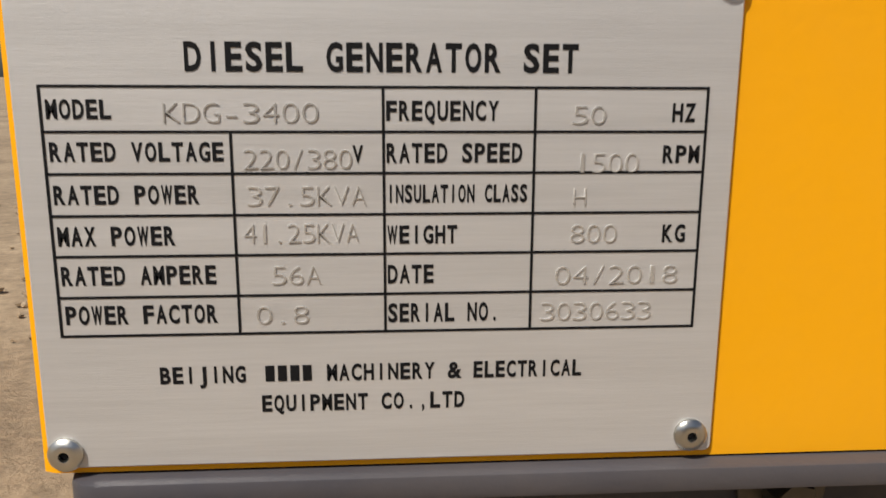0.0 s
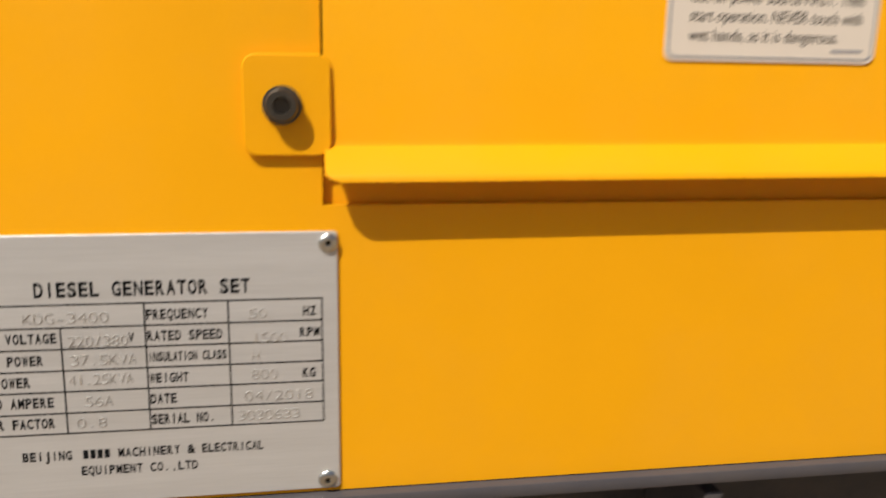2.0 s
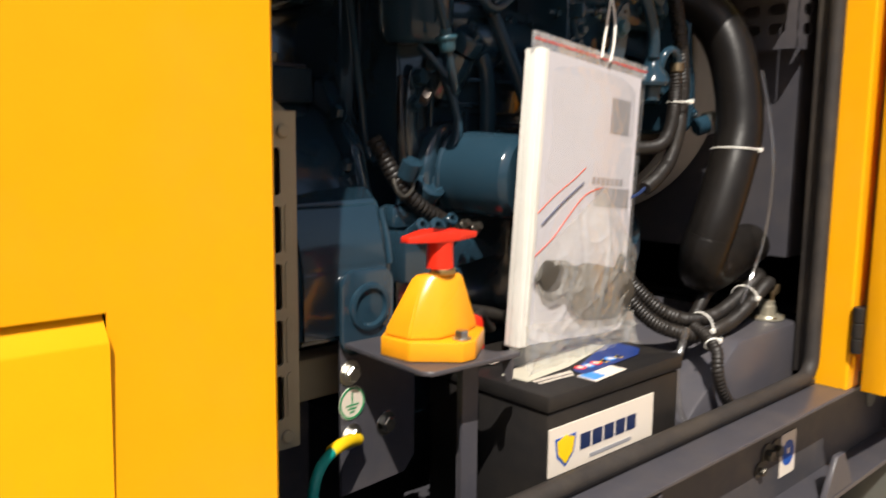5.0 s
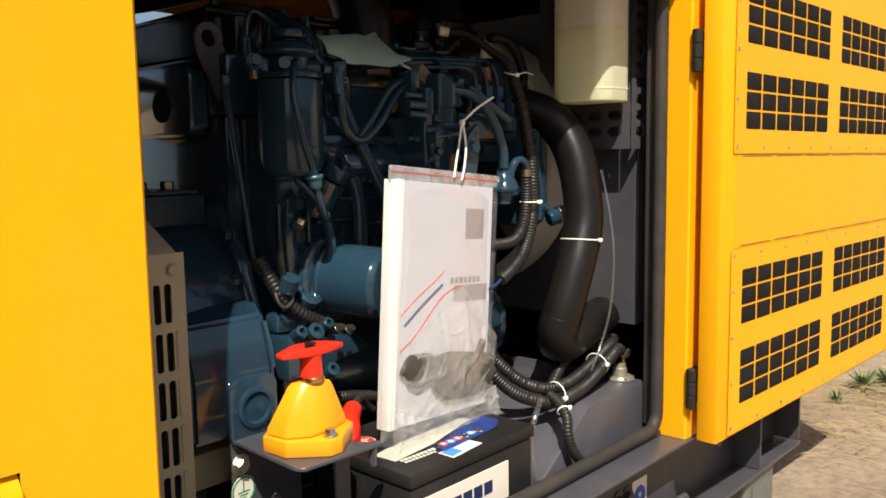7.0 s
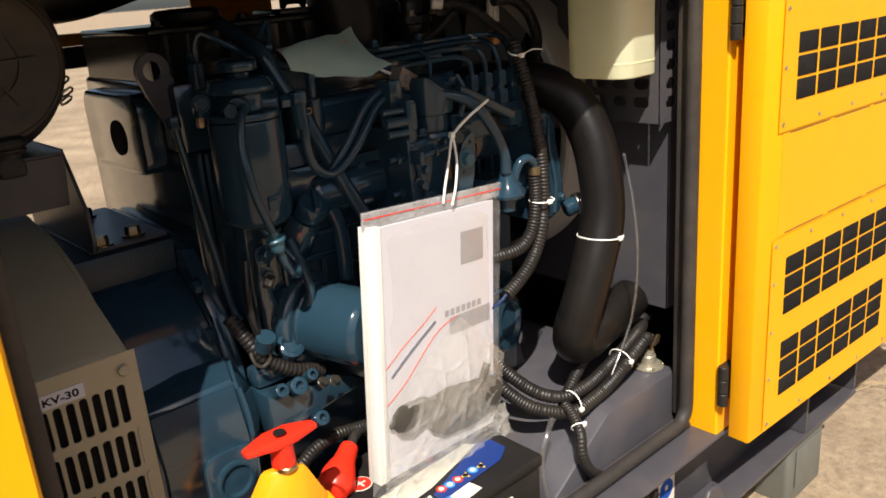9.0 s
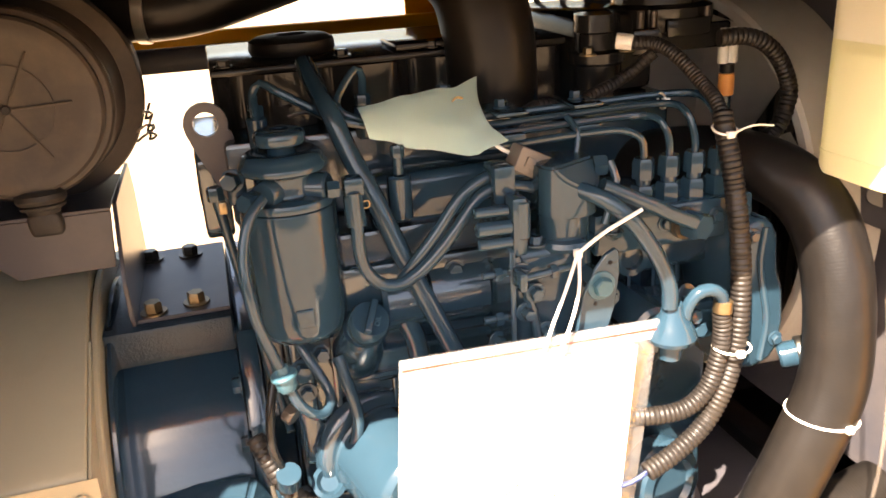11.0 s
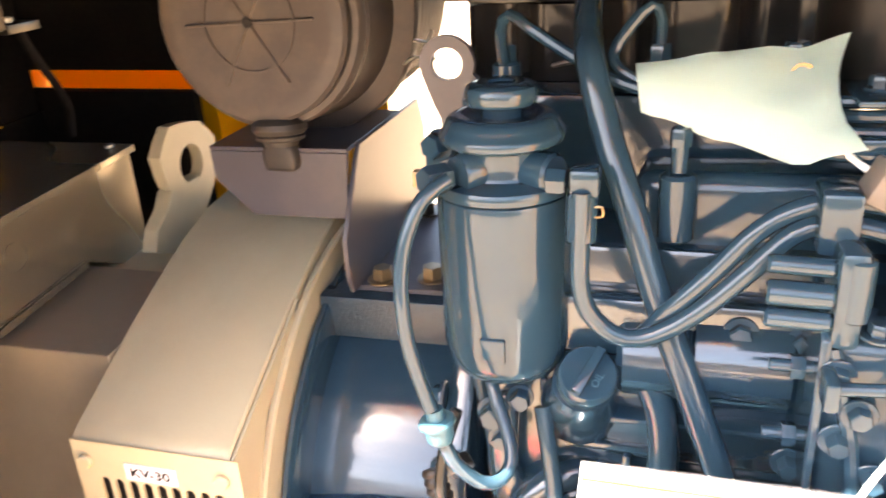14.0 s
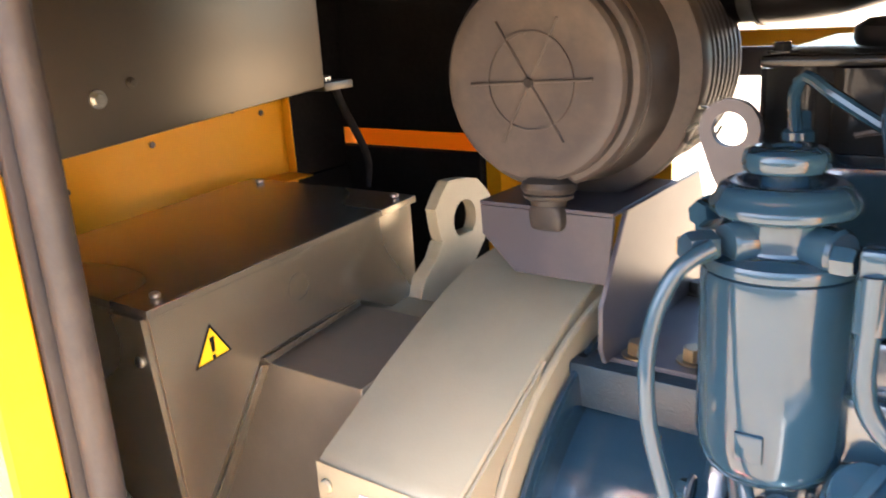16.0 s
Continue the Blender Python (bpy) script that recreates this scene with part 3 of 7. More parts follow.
    box(1.13, 1.30, DEPTH - 0.004, DEPTH, 0.887, TOP - 0.0005, bm=bm)
    back = tagged(finish("wall_back", bm, M_yellow), "yellow far side of the canopy with its service opening", "panel", kind="structure")
    bm = box(0.009, 0.293, 0.817, 0.8365, 0.31, 0.7815)
    box(0.009, 0.293, 0.817, 0.8365, 0.8125, 1.12, bm=bm)
    part("foam_lining", bm, M_foam_hollow, back, "black sound foam lining")
    bm = box(0.3205, 1.4595, DEPTH - 0.034, DEPTH - 0.004, 0.890, 0.925, 0.004)
    part("cross_rail", bm, M_grey, back, "dark grey cross rail")
    bm = box(0.004, 0.290, 0.872, 0.876, 0.66, 0.875)
    part("flap", bm, M_yellow, back, "shaded yellow folded flap")


enclosure()


def seals():
    s = thing("rubber_seal", "black hollow rubber edge seal round the service opening", "seal", kind="structure")

    def strip(pts):
        bm = tube(pts, 0.0105, 14, 0.02, False)
        part("bulb", bm, M_seal, s)
    x0, x1, z0, z1, y, c = X_JAMB + 0.011, X_RIGHT - 0.010, 0.309, TOP - 0.011, 0.046, 0.03
    corner = lambda cx, cz, a0, a1: [(px, y, pz) for px, pz in arc(cx, cz, c, a0, a1, 6)]
    strip(corner(x0 + c, z1 - c, 90, 180) + corner(x0 + c, z0 + c, 180, 270) + corner(x1 - c, z0 + c, 270, 360) + corner(x1 - c, z1 - c, 0, 90))
    bm = box(X_JAMB - 0.003, X_JAMB + 0.004, 0.0305, 0.060, 0.31, TOP, 0.002)
    part("grip", bm, M_seal, s)
    bm = box(X_RIGHT - 0.004, X_RIGHT + 0.012, 0.0535, 0.075, 0.31, TOP, 0.002)
    part("grip", bm, M_seal, s)
    bm = box(X_JAMB + 0.005, X_RIGHT - 0.005, 0.040, 0.056, 0.2975, 0.306, 0.002)
    part("grip", bm, M_seal, s)


seals()


def base_frame():
    f = thing("base_frame", "dark grey welded steel channel base frame of the set", "base frame", kind="structure")
    # near channel: top flange, web, bottom flange
    bm = prism(rrect(0.003, 1.972, -0.004, 0.075, 0.006, 3), "z", 0.2915, 0.2965, 0.0012, 2)
    part("flange", bm, M_grey, f)
    part("web", box(0.012, 1.968, 0.052, 0.060, 0.148, 0.2912), M_frame, f)
    part("flange", box(0.006, 1.968, -0.002, 0.075, 0.140, 0.1478, 0.001), M_grey, f)
    for x in (0.247, 0.95, 1.745, 1.960):
        bm = prism([(0.0515, 0.149), (0.004, 0.149), (0.0, 0.155), (0.0, 0.286), (0.0515, 0.286)], "x", x, x + 0.007, 0.0006, 1)
        part("gusset", bm, M_grey, f)
    # sloped plates near the lifting points
    for x in (1.37,):
        bm = prism([(x, 0.1485), (x + 0.10, 0.1485), (x + 0.06, 0.205), (x + 0.035, 0.205)], "y", -0.002, 0.006, 0.001, 1)
        part("gusset", bm, M_grey, f)
    bm = rod((1.673, 0.0515, 0.225), (1.673, 0.049, 0.225), 0.020, 28)
    part("hole_plug", bm, M_galv, f, "round dull metal hole plug")
    # added to stop light leaking in at the end of the frame
    part("end_channel", box(1.935, 1.966, 0.0765, DEPTH - 0.0765, 0.140, 0.2985, 0.002), M_frame, f)
    # far channel and cross members
    part("far_channel", box(0.006, 1.968, DEPTH - 0.075, DEPTH, 0.140, 0.2965, 0.003), M_frame, f)
    for x in (0.02, 0.62, 1.10, 1.55, 1.91):
        part("cross_member", box(x, x + 0.05, 0.0755, DEPTH - 0.0755, 0.150, 0.285, 0.003), M_frame, f)
    part("floor_plate", box(0.01, 1.965, 0.062, DEPTH - 0.08, 0.1405, 0.149), M_frame, f)
    for p, r in (((0.159, 0.0515, 0.262), 0.0062), ((1.30, 0.0515, 0.220), 0.0085), ((1.326, 0.0515, 0.220), 0.0085), ((1.28, 0.0515, 0.203), 0.006)):
        bm = hexbolt(p, (0, -1, 0), r, 0.008, r * 1.9)
        part("bolt", bm, M_bolt, f)
    # galvanised feet
    for x in (1.72, 0.25):
        for y in (0.012, 0.75):
            bm = prism(rrect(x, x + 0.14, y, y + 0.11, 0.012, 4), "z", 0.002, 0.1395, 0.002, 2)
            box(x + 0.02, x + 0.12, y - 0.003, y - 0.0005, 0.03, 0.11, 0.001, bm=bm)
            part("foot", bm, M_galv, f, "galvanised box-section foot")


base_frame()


def blue_label():
    s = thing("info_sticker", "small white sticker with a blue round sign on the frame", "sticker", (1.366, 0.0514, 0.205))
    part("backing", prism(rrect(-0.0235, 0.0235, -0.031, 0.031, 0.002), "y", -0.0006, 0.0), M_sticker, s)
    part("sign", prism(arc(0, 0.001, 0.0185, 0, 342, 19), "y", -0.0010, -0.0006), M_inkblue, s)
    part("mark", box(-0.004, 0.004, -0.0013, -0.0010, 0.000, 0.008), M_sticker, s)


blue_label()


# ---- data plate ----
PLATE_TEXT = [
    ("DIESEL GENERATOR SET", 0.0275, 0.0895, 0.3653, 0.0043), ("MODEL", 0.0059, 0.0157, 0.3578, 0.0029), ("FREQUENCY", 0.0587, 0.0768, 0.3576, 0.0030),
    ("HZ", 0.1056, 0.1094, 0.3574, 0.0029), ("RATED VOLTAGE", 0.0059, 0.0327, 0.3511, 0.0029), ("V", 0.0532, 0.0549, 0.3508, 0.0027),
    ("RATED SPEED", 0.0587, 0.0808, 0.3508, 0.0030), ("RPM", 0.1044, 0.1105, 0.3506, 0.0028), ("RATED POWER", 0.0059, 0.0285, 0.3442, 0.0029),
    ("INSULATION CLASS", 0.0587, 0.0818, 0.3442, 0.0028), ("MAX POWER", 0.0059, 0.0243, 0.3374, 0.0030), ("WEIGHT", 0.0587, 0.0702, 0.3373, 0.0029),
    ("KG", 0.1051, 0.1090, 0.3371, 0.0029), ("RATED AMPERE", 0.0059, 0.0305, 0.3308, 0.0030), ("DATE", 0.0587, 0.0663, 0.3305, 0.0030),
    ("POWER FACTOR", 0.0060, 0.0304, 0.3241, 0.0030), ("SERIAL NO.", 0.0587, 0.0775, 0.3237, 0.0031),
    ("BEIJING", 0.0204, 0.0345, 0.3134, 0.0028), ("MACHINERY", 0.0482, 0.0665, 0.3134, 0.0028), ("&", 0.0688, 0.0712, 0.3134, 0.0028), ("ELECTRICAL", 0.0733, 0.0921, 0.3134, 0.0028),
    ("EQUIPMENT", 0.0371, 0.0550, 0.3080, 0.0028), ("CO.,LTD", 0.0574, 0.0717, 0.3080, 0.0028)]
STAMPED = [
    ("KDG-3400", 0.0235, 0.0478, 0.3571, 0.0033), ("220/380", 0.0358, 0.0530, 0.3497, 0.0033), ("37.5KVA", 0.0361, 0.0552, 0.3437, 0.0033),
    ("41.25KVA", 0.0352, 0.0539, 0.3375, 0.0033), ("56A", 0.0395, 0.0475, 0.3304, 0.0033), ("0.8", 0.0367, 0.0453, 0.3236, 0.0032),
    ("50", 0.0893, 0.0947, 0.3569, 0.0031), ("1500", 0.0900, 0.1006, 0.3489, 0.0034), ("H", 0.0899, 0.0919, 0.3434, 0.0030),
    ("800", 0.0896, 0.0974, 0.3370, 0.0033), ("04/2018", 0.0872, 0.1084, 0.3298, 0.0033), ("3030633", 0.0849, 0.1041, 0.3234, 0.0033)]


def data_plate():
    p = thing("data_plate", "brushed aluminium generator data plate riveted to yellow panel", "data plate")
    plate = part("plate", prism(rrect(0.0004, 0.1168, 0.2983, 0.3840, 0.0012, 3), "y", -0.0010, 0.0, 0.00025, 1), M_alu, p)
    Y = -0.0010
    zs = [0.3628, 0.3557, 0.3490, 0.3422, 0.3355, 0.3286, 0.3220]
    w = 0.00022
    wide = lambda x: 0.0582 + (x - 0.0582) * 1.007
    for z in zs:
        part("ruled_line", box(0.0047 - w, 0.1117 + w, Y - 0.0001, Y, z - w, z + w), M_ink, p)
    for x, top in ((0.0047, zs[0]), (0.0582, zs[0]), (0.0830, zs[0]), (0.1117, zs[0]), (0.0338, zs[1])):
        part("ruled_line", box(x - w, x + w, Y - 0.00012, Y, zs[-1], top), M_ink, p)
    for body, x0, x1, z, h in PLATE_TEXT:
        letters(body, wide(x0), wide(x1), z, h, Y, M_ink, p, "lettering", 0.0001, 0.030, True)
    for body, x0, x1, z, h in STAMPED:
        letters(body, x0, x1, z, h, Y, M_emboss, p, "stamped_character", 0.00022, -0.022, True, True)
    # the maker's own name as plain bars
    for i in range(4):
        q = 0.0377 + 0.0021 * i
        part("printed_bar", box(q, q + 0.0015, Y - 0.0001, Y, 0.3134, 0.3162), M_ink, p)
    for x, z in ((0.0034, 0.3802), (0.1139, 0.3804), (0.1127, 0.3016), (0.0035, 0.3010)):
        riv = revolve((x, Y, z), (0, -1, 0), [(0, 0), (0, 0.0030), (0.0006, 0.0030), (0.0012, 0.0024), (0.0015, 0.0012), (0.0014, 0.0009), (0.0002, 0.0008), (0.0002, 0)], 24)
        rv = part("rivet", riv, M_steel, p)
        part("rivet_core", rod((x, Y - 0.0002, z), (x, Y - 0.0006, z), 0.0007, 10), M_ink, rv)


data_plate()


# ---- hatch ----
def hatch():
    lean = Matrix(((1, 0, 0, 0), (0, 1, 0, 0), (0.0055, 0, 1, -0.0023), (0, 0, 0, 1)))
    h = thing("access_hatch", "yellow sheet-steel access hatch with folded lip and screwed lugs", "hatch")
    x0, x1 = 0.1132, 0.4178
    prof = [(0.0095, 0.5458), (0.0060, 0.5456), (-0.0035, 0.5325), (-0.0042, 0.5305), (-0.0005, 0.4140), (-0.0010, 0.4120), (-0.0109, 0.4042), (-0.0114, 0.4030), (-0.0115, 0.4018)]
    bm = bmesh.new()
    rows = []
    n = len(prof)
    for i, (y, z) in enumerate(prof):
        inset = (0.0045 if i == n - 1 else 0.0015 if i == n - 2 else 0.0)
        rows.append((bm.verts.new((x0 + inset, y, z)), bm.verts.new((x1 - inset, y, z))))
    for a, b in zip(rows, rows[1:]):
        bm.faces.new((a[0], a[1], b[1], b[0]))
    bmesh.ops.recalc_face_normals(bm, faces=bm.faces)
    bmesh.ops.solidify(bm, geom=bm.faces[:], thickness=0.0014)
    part("face", move(bm, lean), M_yellow, h)
    for x in (x0, x1 - 0.0014):
        side = [(0.0095, 0.5456), (0.0061, 0.5453), (-0.0034, 0.5323), (-0.0041, 0.5305), (-0.0004, 0.4140), (0.0095, 0.4140)]
        part("side", move(prism(side, "x", x + 0.0002, x + 0.0012), lean), M_yellow, h)
    part("inner_return", box(x0 - 0.004, x1 + 0.002, 0.0034, 0.0050, 0.384, 0.414), M_yellow, h, "shaded yellow return behind the lip")
    for a, b, bx in ((0.0895, 0.1155, 0.1010), (0.4145, 0.4390, 0.4278)):
        lug = part("lug", move(prism(rrect(a, b, 0.4090, 0.4390, 0.004, 4), "y", -0.0024, -0.0004, 0.0004, 1), lean), M_yellow, h)
        bolt = revolve((bx, -0.0024, 0.4240), (0, -1, 0), [(0, 0), (0, 0.0058), (0.0009, 0.0058), (0.0010, 0.0050), (0.0046, 0.0050), (0.0054, 0.0043), (0.0054, 0.0026), (0.0030, 0.0024), (0.0030, 0)], 24)
        part("socket_screw", move(bolt, lean), M_bolt, lug, "dark socket-head screw")


hatch()


def warning_label():
    s = thing("warning_sticker", "white electric shock warning sticker with red header", "sticker", (0.2569, -0.0027, 0.4756), rot=(1.82, 0, 0))
    w, hgt = 0.0368, 0.0381
    part("backing", prism(rrect(-w, w, -hgt, hgt, 0.003), "y", -0.0003, 0.0), M_sticker, s)
    rim = ring_plate(rrect(-w + 0.0010, w - 0.0010, -hgt + 0.0010, hgt - 0.0010, 0.0024), rrect(-w + 0.0016, w - 0.0016, -hgt + 0.0016, hgt - 0.0016, 0.0020), "y", -0.00045, -0.0003)
    part("border", rim, M_inkgrey, s)
    part("header", box(-w + 0.0017, w - 0.0017, -0.00045, -0.0003, 0.0238, hgt - 0.0017), M_inkred, s)
    part("rule", box(-w + 0.0017, w - 0.0017, -0.00048, -0.0003, 0.0234, 0.0239), M_ink, s)
    part("rule", box(-w + 0.0017, w - 0.0017, -0.00045, -0.0003, -0.0066, -0.0061), M_ink, s)
    part("symbol", prism([(-0.0205, 0.0253), (-0.0100, 0.0253), (-0.01525, 0.0343)], "y", -0.00055, -0.00045), M_ink, s)
    part("symbol", box(-0.0157, -0.0148, -0.00062, -0.00055, 0.0275, 0.0320), M_inkred, s)
    letters("WARNING", -0.0065, 0.0265, 0.0266, 0.0062, -0.00045, M_ink, s, bold=0.02)
    tri = [arc(0.0, 0.0172, 0.0016, 150, 30, 4), arc(0.0105, -0.0022, 0.0016, 30, -90, 4), arc(-0.0105, -0.0022, 0.0016, 270, 150, 4)]
    tri2 = [arc(0.0, 0.0166, 0.0006, 150, 30, 4), arc(0.0096, -0.0016, 0.0006, 30, -90, 4), arc(-0.0096, -0.0016, 0.0006, 270, 150, 4)]
    part("symbol", ring_plate(sum(tri, []), sum(tri2, []), "y", -0.00045, -0.0003), M_ink, s)
    bolt = [(0.0014, 0.0125), (-0.0024, 0.0055), (0.0002, 0.0058), (-0.0012, 0.0024), (-0.0024, 0.0030), (-0.0008, -0.0006), (0.0008, 0.0032), (-0.0003, 0.0030), (0.0022, 0.0080), (-0.0002, 0.0076), (0.0026, 0.0125)]
    part("symbol", prism(bolt, "y", -0.00045, -0.0003), M_ink, s)
    for body, z, a, b, hh in (("BEWARE OF ELECTRIC SHOCK", -0.0138, -0.0290, 0.0310, 0.0042), ("Cut off power source FIRST. Then", -0.0200, -0.0290, 0.0310, 0.0037),
                              ("start operation. NEVER touch with", -0.0258, -0.0290, 0.0310, 0.0037), ("wet hands, as it is dangerous.", -0.0318, -0.0290, 0.0230, 0.0037)):
        letters(body, a, b, z, hh, -0.0003, M_ink, s, depth=0.0001)
    part("printed_bar", box(0.0210, 0.0320, -0.0004, -0.0003, -0.0348, -0.0337), M_inkgrey, s)


warning_label()


# ---- open door ----
def open_door():
    d = thing("canopy_door", "yellow steel canopy door swung fully open with vent grilles", "door", (1.4255, -0.0485, 0.0), rot=(0, 0, -2.4))
    L, z0, z1, t = 0.875, 0.298, 1.12, 0.033
    part("shell", box(0.0, L, 0.0, t, z0, z1, 0.0022), M_yellow, d)
    part("middle_field", box(0.050, L - 0.02, -0.0006, -0.0001, 0.6065, 0.7545, 0.0002, 1), M_yellow, d)
    gx0, gx1, half = 0.036, L - 0.012, 0.458
    for za, zm, zb, starts in ((0.303, 0.4605, 0.6045, (0.3490, 0.4820)), (0.7565, 0.9075, 1.085, (0.7960, 0.9300))):
        for xa, xb, c0, pitch, wid in ((gx0, half, 0.077, 0.0592, 0.0520), (half, gx1, 0.490, 0.0535, 0.0465)):
            for s, ra, rb in ((starts[0], za, zm), (starts[1], zm, zb)):
                rows = [(s + i * 0.0308, s + i * 0.0308 + 0.0265) for i in range(3)]
                cols = [(c0 + i * pitch, c0 + i * pitch + wid) for i in range(6)]
                sheet = part("grille_sheet", holed(xa, xb, ra, rb, (cols, rows), "y", -0.0022, -0.0002, 0.0075), M_yellow, d)
                # the foam bulges a little through each opening
                for (p, q) in cols:
                    for (u, v) in rows:
                        part("foam", box(p - 0.0005, q + 0.0005, -0.0036, -0.0001, u - 0.0005, v + 0.0005, 0.0030, 2), M_foam_hollow, sheet)
        for i in range(9):
            for z in (za + 0.010, zb - 0.010):
                x = gx0 + 0.010 + i * (gx1 - gx0 - 0.020) / 8
                part("screw", rod((x, -0.0022, z), (x, -0.0038, z), 0.0032, 12, 0.0006), M_steel, d)
        for z in (za + 0.085, za + 0.16, za + 0.235):
            part("screw", rod((gx0 + 0.009, -0.0022, z), (gx0 + 0.009, -0.0038, z), 0.0032, 12, 0.0006), M_steel, d)
    for z in (0.6085, 0.7515):
        for i in range(6):
            a = 0.070 + i * 0.13
            part("slot_line", box(a, a + 0.115, -0.0009, -0.0005, z, z + 0.0016), M_darksteel, d)
    k = part("latch", box(L - 0.050, L - 0.012, -0.0052, -0.0022, 0.650, 0.715, 0.001), M_plastic, d, "black recessed latch with a steel bolt")
    part("latch_bolt", rod((L - 0.040, -0.012, 0.682), (L + 0.015, -0.012, 0.682), 0.006, 14, 0.001), M_steel, k)
    part("latch_bolt", rod((L - 0.028, -0.0052, 0.682), (L - 0.028, -0.0125, 0.682), 0.009, 14, 0.001), M_steel, k)
    h = thing("door_hinge", "black painted pin hinge between door post and door", "hinge", (1.4195, -0.0085, 0.0), "door hinges")
    for a, b in ((0.352, 0.372), (0.373, 0.394), (0.395, 0.416)):
        part("knuckle", rod((0, 0, a), (0, 0, b), 0.0078, 16, 0.001), M_plastic, h)
    part("leaf", box(0.004, 0.030, 0.0005, 0.0082, 0.354, 0.414, 0.001), M_plastic, h)
    copy_thing(h, pose(1.4195, -0.0085, 0.53))


open_door()


# ---- inside the canopy ----
INSIDE[0] = True


def bay_thing(name, label, category, base, group=""):
    ob = new(name)
    ob.location = BAY @ Vector(base)
    ob.empty_display_size = 0.05
    return tagged(ob, label, category, group)


def bolt_part(p, way, r, h, parent, material=None, washer=True):
    return part("bolt", hexbolt(p, way, r, h, r * 1.7 if washer else 0), material or M_blue, parent)


def alternator():
    a = bay_thing("alternator", "beige painted alternator with slotted vent cover bolted to engine", "alternator", (0.55, 0.44, 0.29))
    part("stator_frame", revolve((0.06, 0.44, 0.50), (1, 0, 0), [(0, 0), (0, 0.16), (0.02, 0.188), (0.44, 0.190), (0.46, 0.18), (0.46, 0)], 64), M_beige, a)
    bm = prism([(0.240, 0.487), (0.240, 0.696), (0.366, 0.7075), (0.380, 0.487)], "x", 0.170, 0.5160, 0.0008, 1)
    for v in bm.verts:
        if v.co.x > 0.42:
            v.co.y += 0.018 * (v.co.x - 0.42) / 0.096
            v.co.z -= 0.010 * (v.co.x - 0.42) / 0.096 if v.co.z > 0.6 else 0
    part("front_plate", bm, M_dullzinc, a, "dull brown-grey sheet front plate")
    for x in (0.300, 0.410):
        part("bolt", hexbolt((x, 0.240, 0.502), (0, -1, 0), 0.0065, 0.005, 0.0095), M_dullzinc, a)
    part("flange_ring", revolve((0.6465, 0.44, 0.50), (1, 0, 0), [(0, 0.1), (0, 0.235), (0.0015, 0.237), (0.0055, 0.237), (0.007, 0.235), (0.007, 0.1)], 72), M_beige, a)
    poly = [(0.213, 0.345), (0.213, 0.640), (0.203, 0.6415), (0.203, 0.652), (0.211, 0.6575), (0.245, 0.675), (0.285, 0.696), (0.33, 0.7165), (0.375, 0.735), (0.42, 0.748), (0.46, 0.7515), (0.52, 0.741), (0.58, 0.712), (0.63, 0.66), (0.66, 0.60), (0.66, 0.345)]
    cover = part("cover", prism(poly, "x", 0.5165, 0.6455, 0.0015, 1), M_beige, a, "curved beige sheet cover")
    # black sheet painted in for the unlit hollow behind the vent slots
    part("hollow_shade", box(0.522, 0.640, 0.2085, 0.2125, 0.355, 0.632), M_foam_hollow, a)
    cols = [(0.5355 + i * 0.0118, 0.5355 + i * 0.0118 + 0.0078) for i in range(9)]
    rows = [(0.378 + j * 0.0505, 0.378 + j * 0.0505 + 0.0408) for j in range(5)]
    v = part("vent_cover", holed(0.5165, 0.6535, 0.350, 0.6518, (cols, rows), "y", 0.2005, 0.2028, 0.0033), M_beige, a, "beige slotted vent plate")
    for j in range(5):
        for x in (0.5265, 0.6440):
            z = 0.378 + j * 0.0505
            if z < 0.57:
                part("slot_emboss", prism(rrect(x - 0.0033, x + 0.0033, z, z + 0.0425, 0.0032), "y", 0.1995, 0.2006, 0.0003, 1), M_beige, v)
    for x in (0.5275, 0.6395):
        for z in (0.6345, 0.362):
            part("bolt", rod((x, 0.2005, z), (x, 0.1965, z), 0.0058, 18, 0.0012), M_beige, v)
    lab = part("label", box(0.560, 0.602, 0.1996, 0.2004, 0.6232, 0.6372), M_paper, v, "white printed label")
    letters("KV-30", 0.5645, 0.5970, 0.6265, 0.0072, 0.1996, M_ink, lab, bold=0.03)
    side = prism([(0.204, 0.36), (0.204, 0.650), (0.325, 0.713), (0.30, 0.685), (0.255, 0.655), (0.228, 0.60), (0.213, 0.55), (0.208, 0.48), (0.208, 0.36)], "x", 0.6462, 0.6485)
    part("cover_side", side, M_beige, a)
    part("foot", box(0.520, 0.772, 0.250, 0.300, 0.3700, 0.4125, 0.002), M_beige, a)
    e = arc(0.4735, 0.7715, 0.0195, 0, 342, 19)
    o = [(0.5190, 0.7715), (0.5200, 0.7785), (0.5205, 0.7860), (0.5090, 0.7980), (0.4985, 0.8075), (0.4850, 0.8105), (0.4735, 0.8125), (0.4610, 0.8140), (0.4490, 0.8144), (0.4360, 0.8030), (0.4260, 0.7910), (0.4275, 0.7820), (0.4285, 0.7740), (0.4305, 0.7660), (0.4340, 0.7570), (0.4480, 0.7500), (0.4700, 0.7490), (0.4900, 0.7490), (0.5080, 0.7500), (0.5178, 0.7560)]
    part("lifting_eye", ring_plate(o, e, "x", 0.4600, 0.4725), M_beige, a, "thick beige lifting eye")
    stem = prism([(0.4345, 0.7565), (0.5176, 0.7555), (0.5080, 0.7400), (0.4715, 0.7046), (0.4400, 0.6900), (0.3950, 0.7100), (0.4032, 0.7290), (0.4240, 0.7420)], "x", 0.4560, 0.4720, 0.001, 1)
    part("eye_stem", stem, M_beige, a)


alternator()


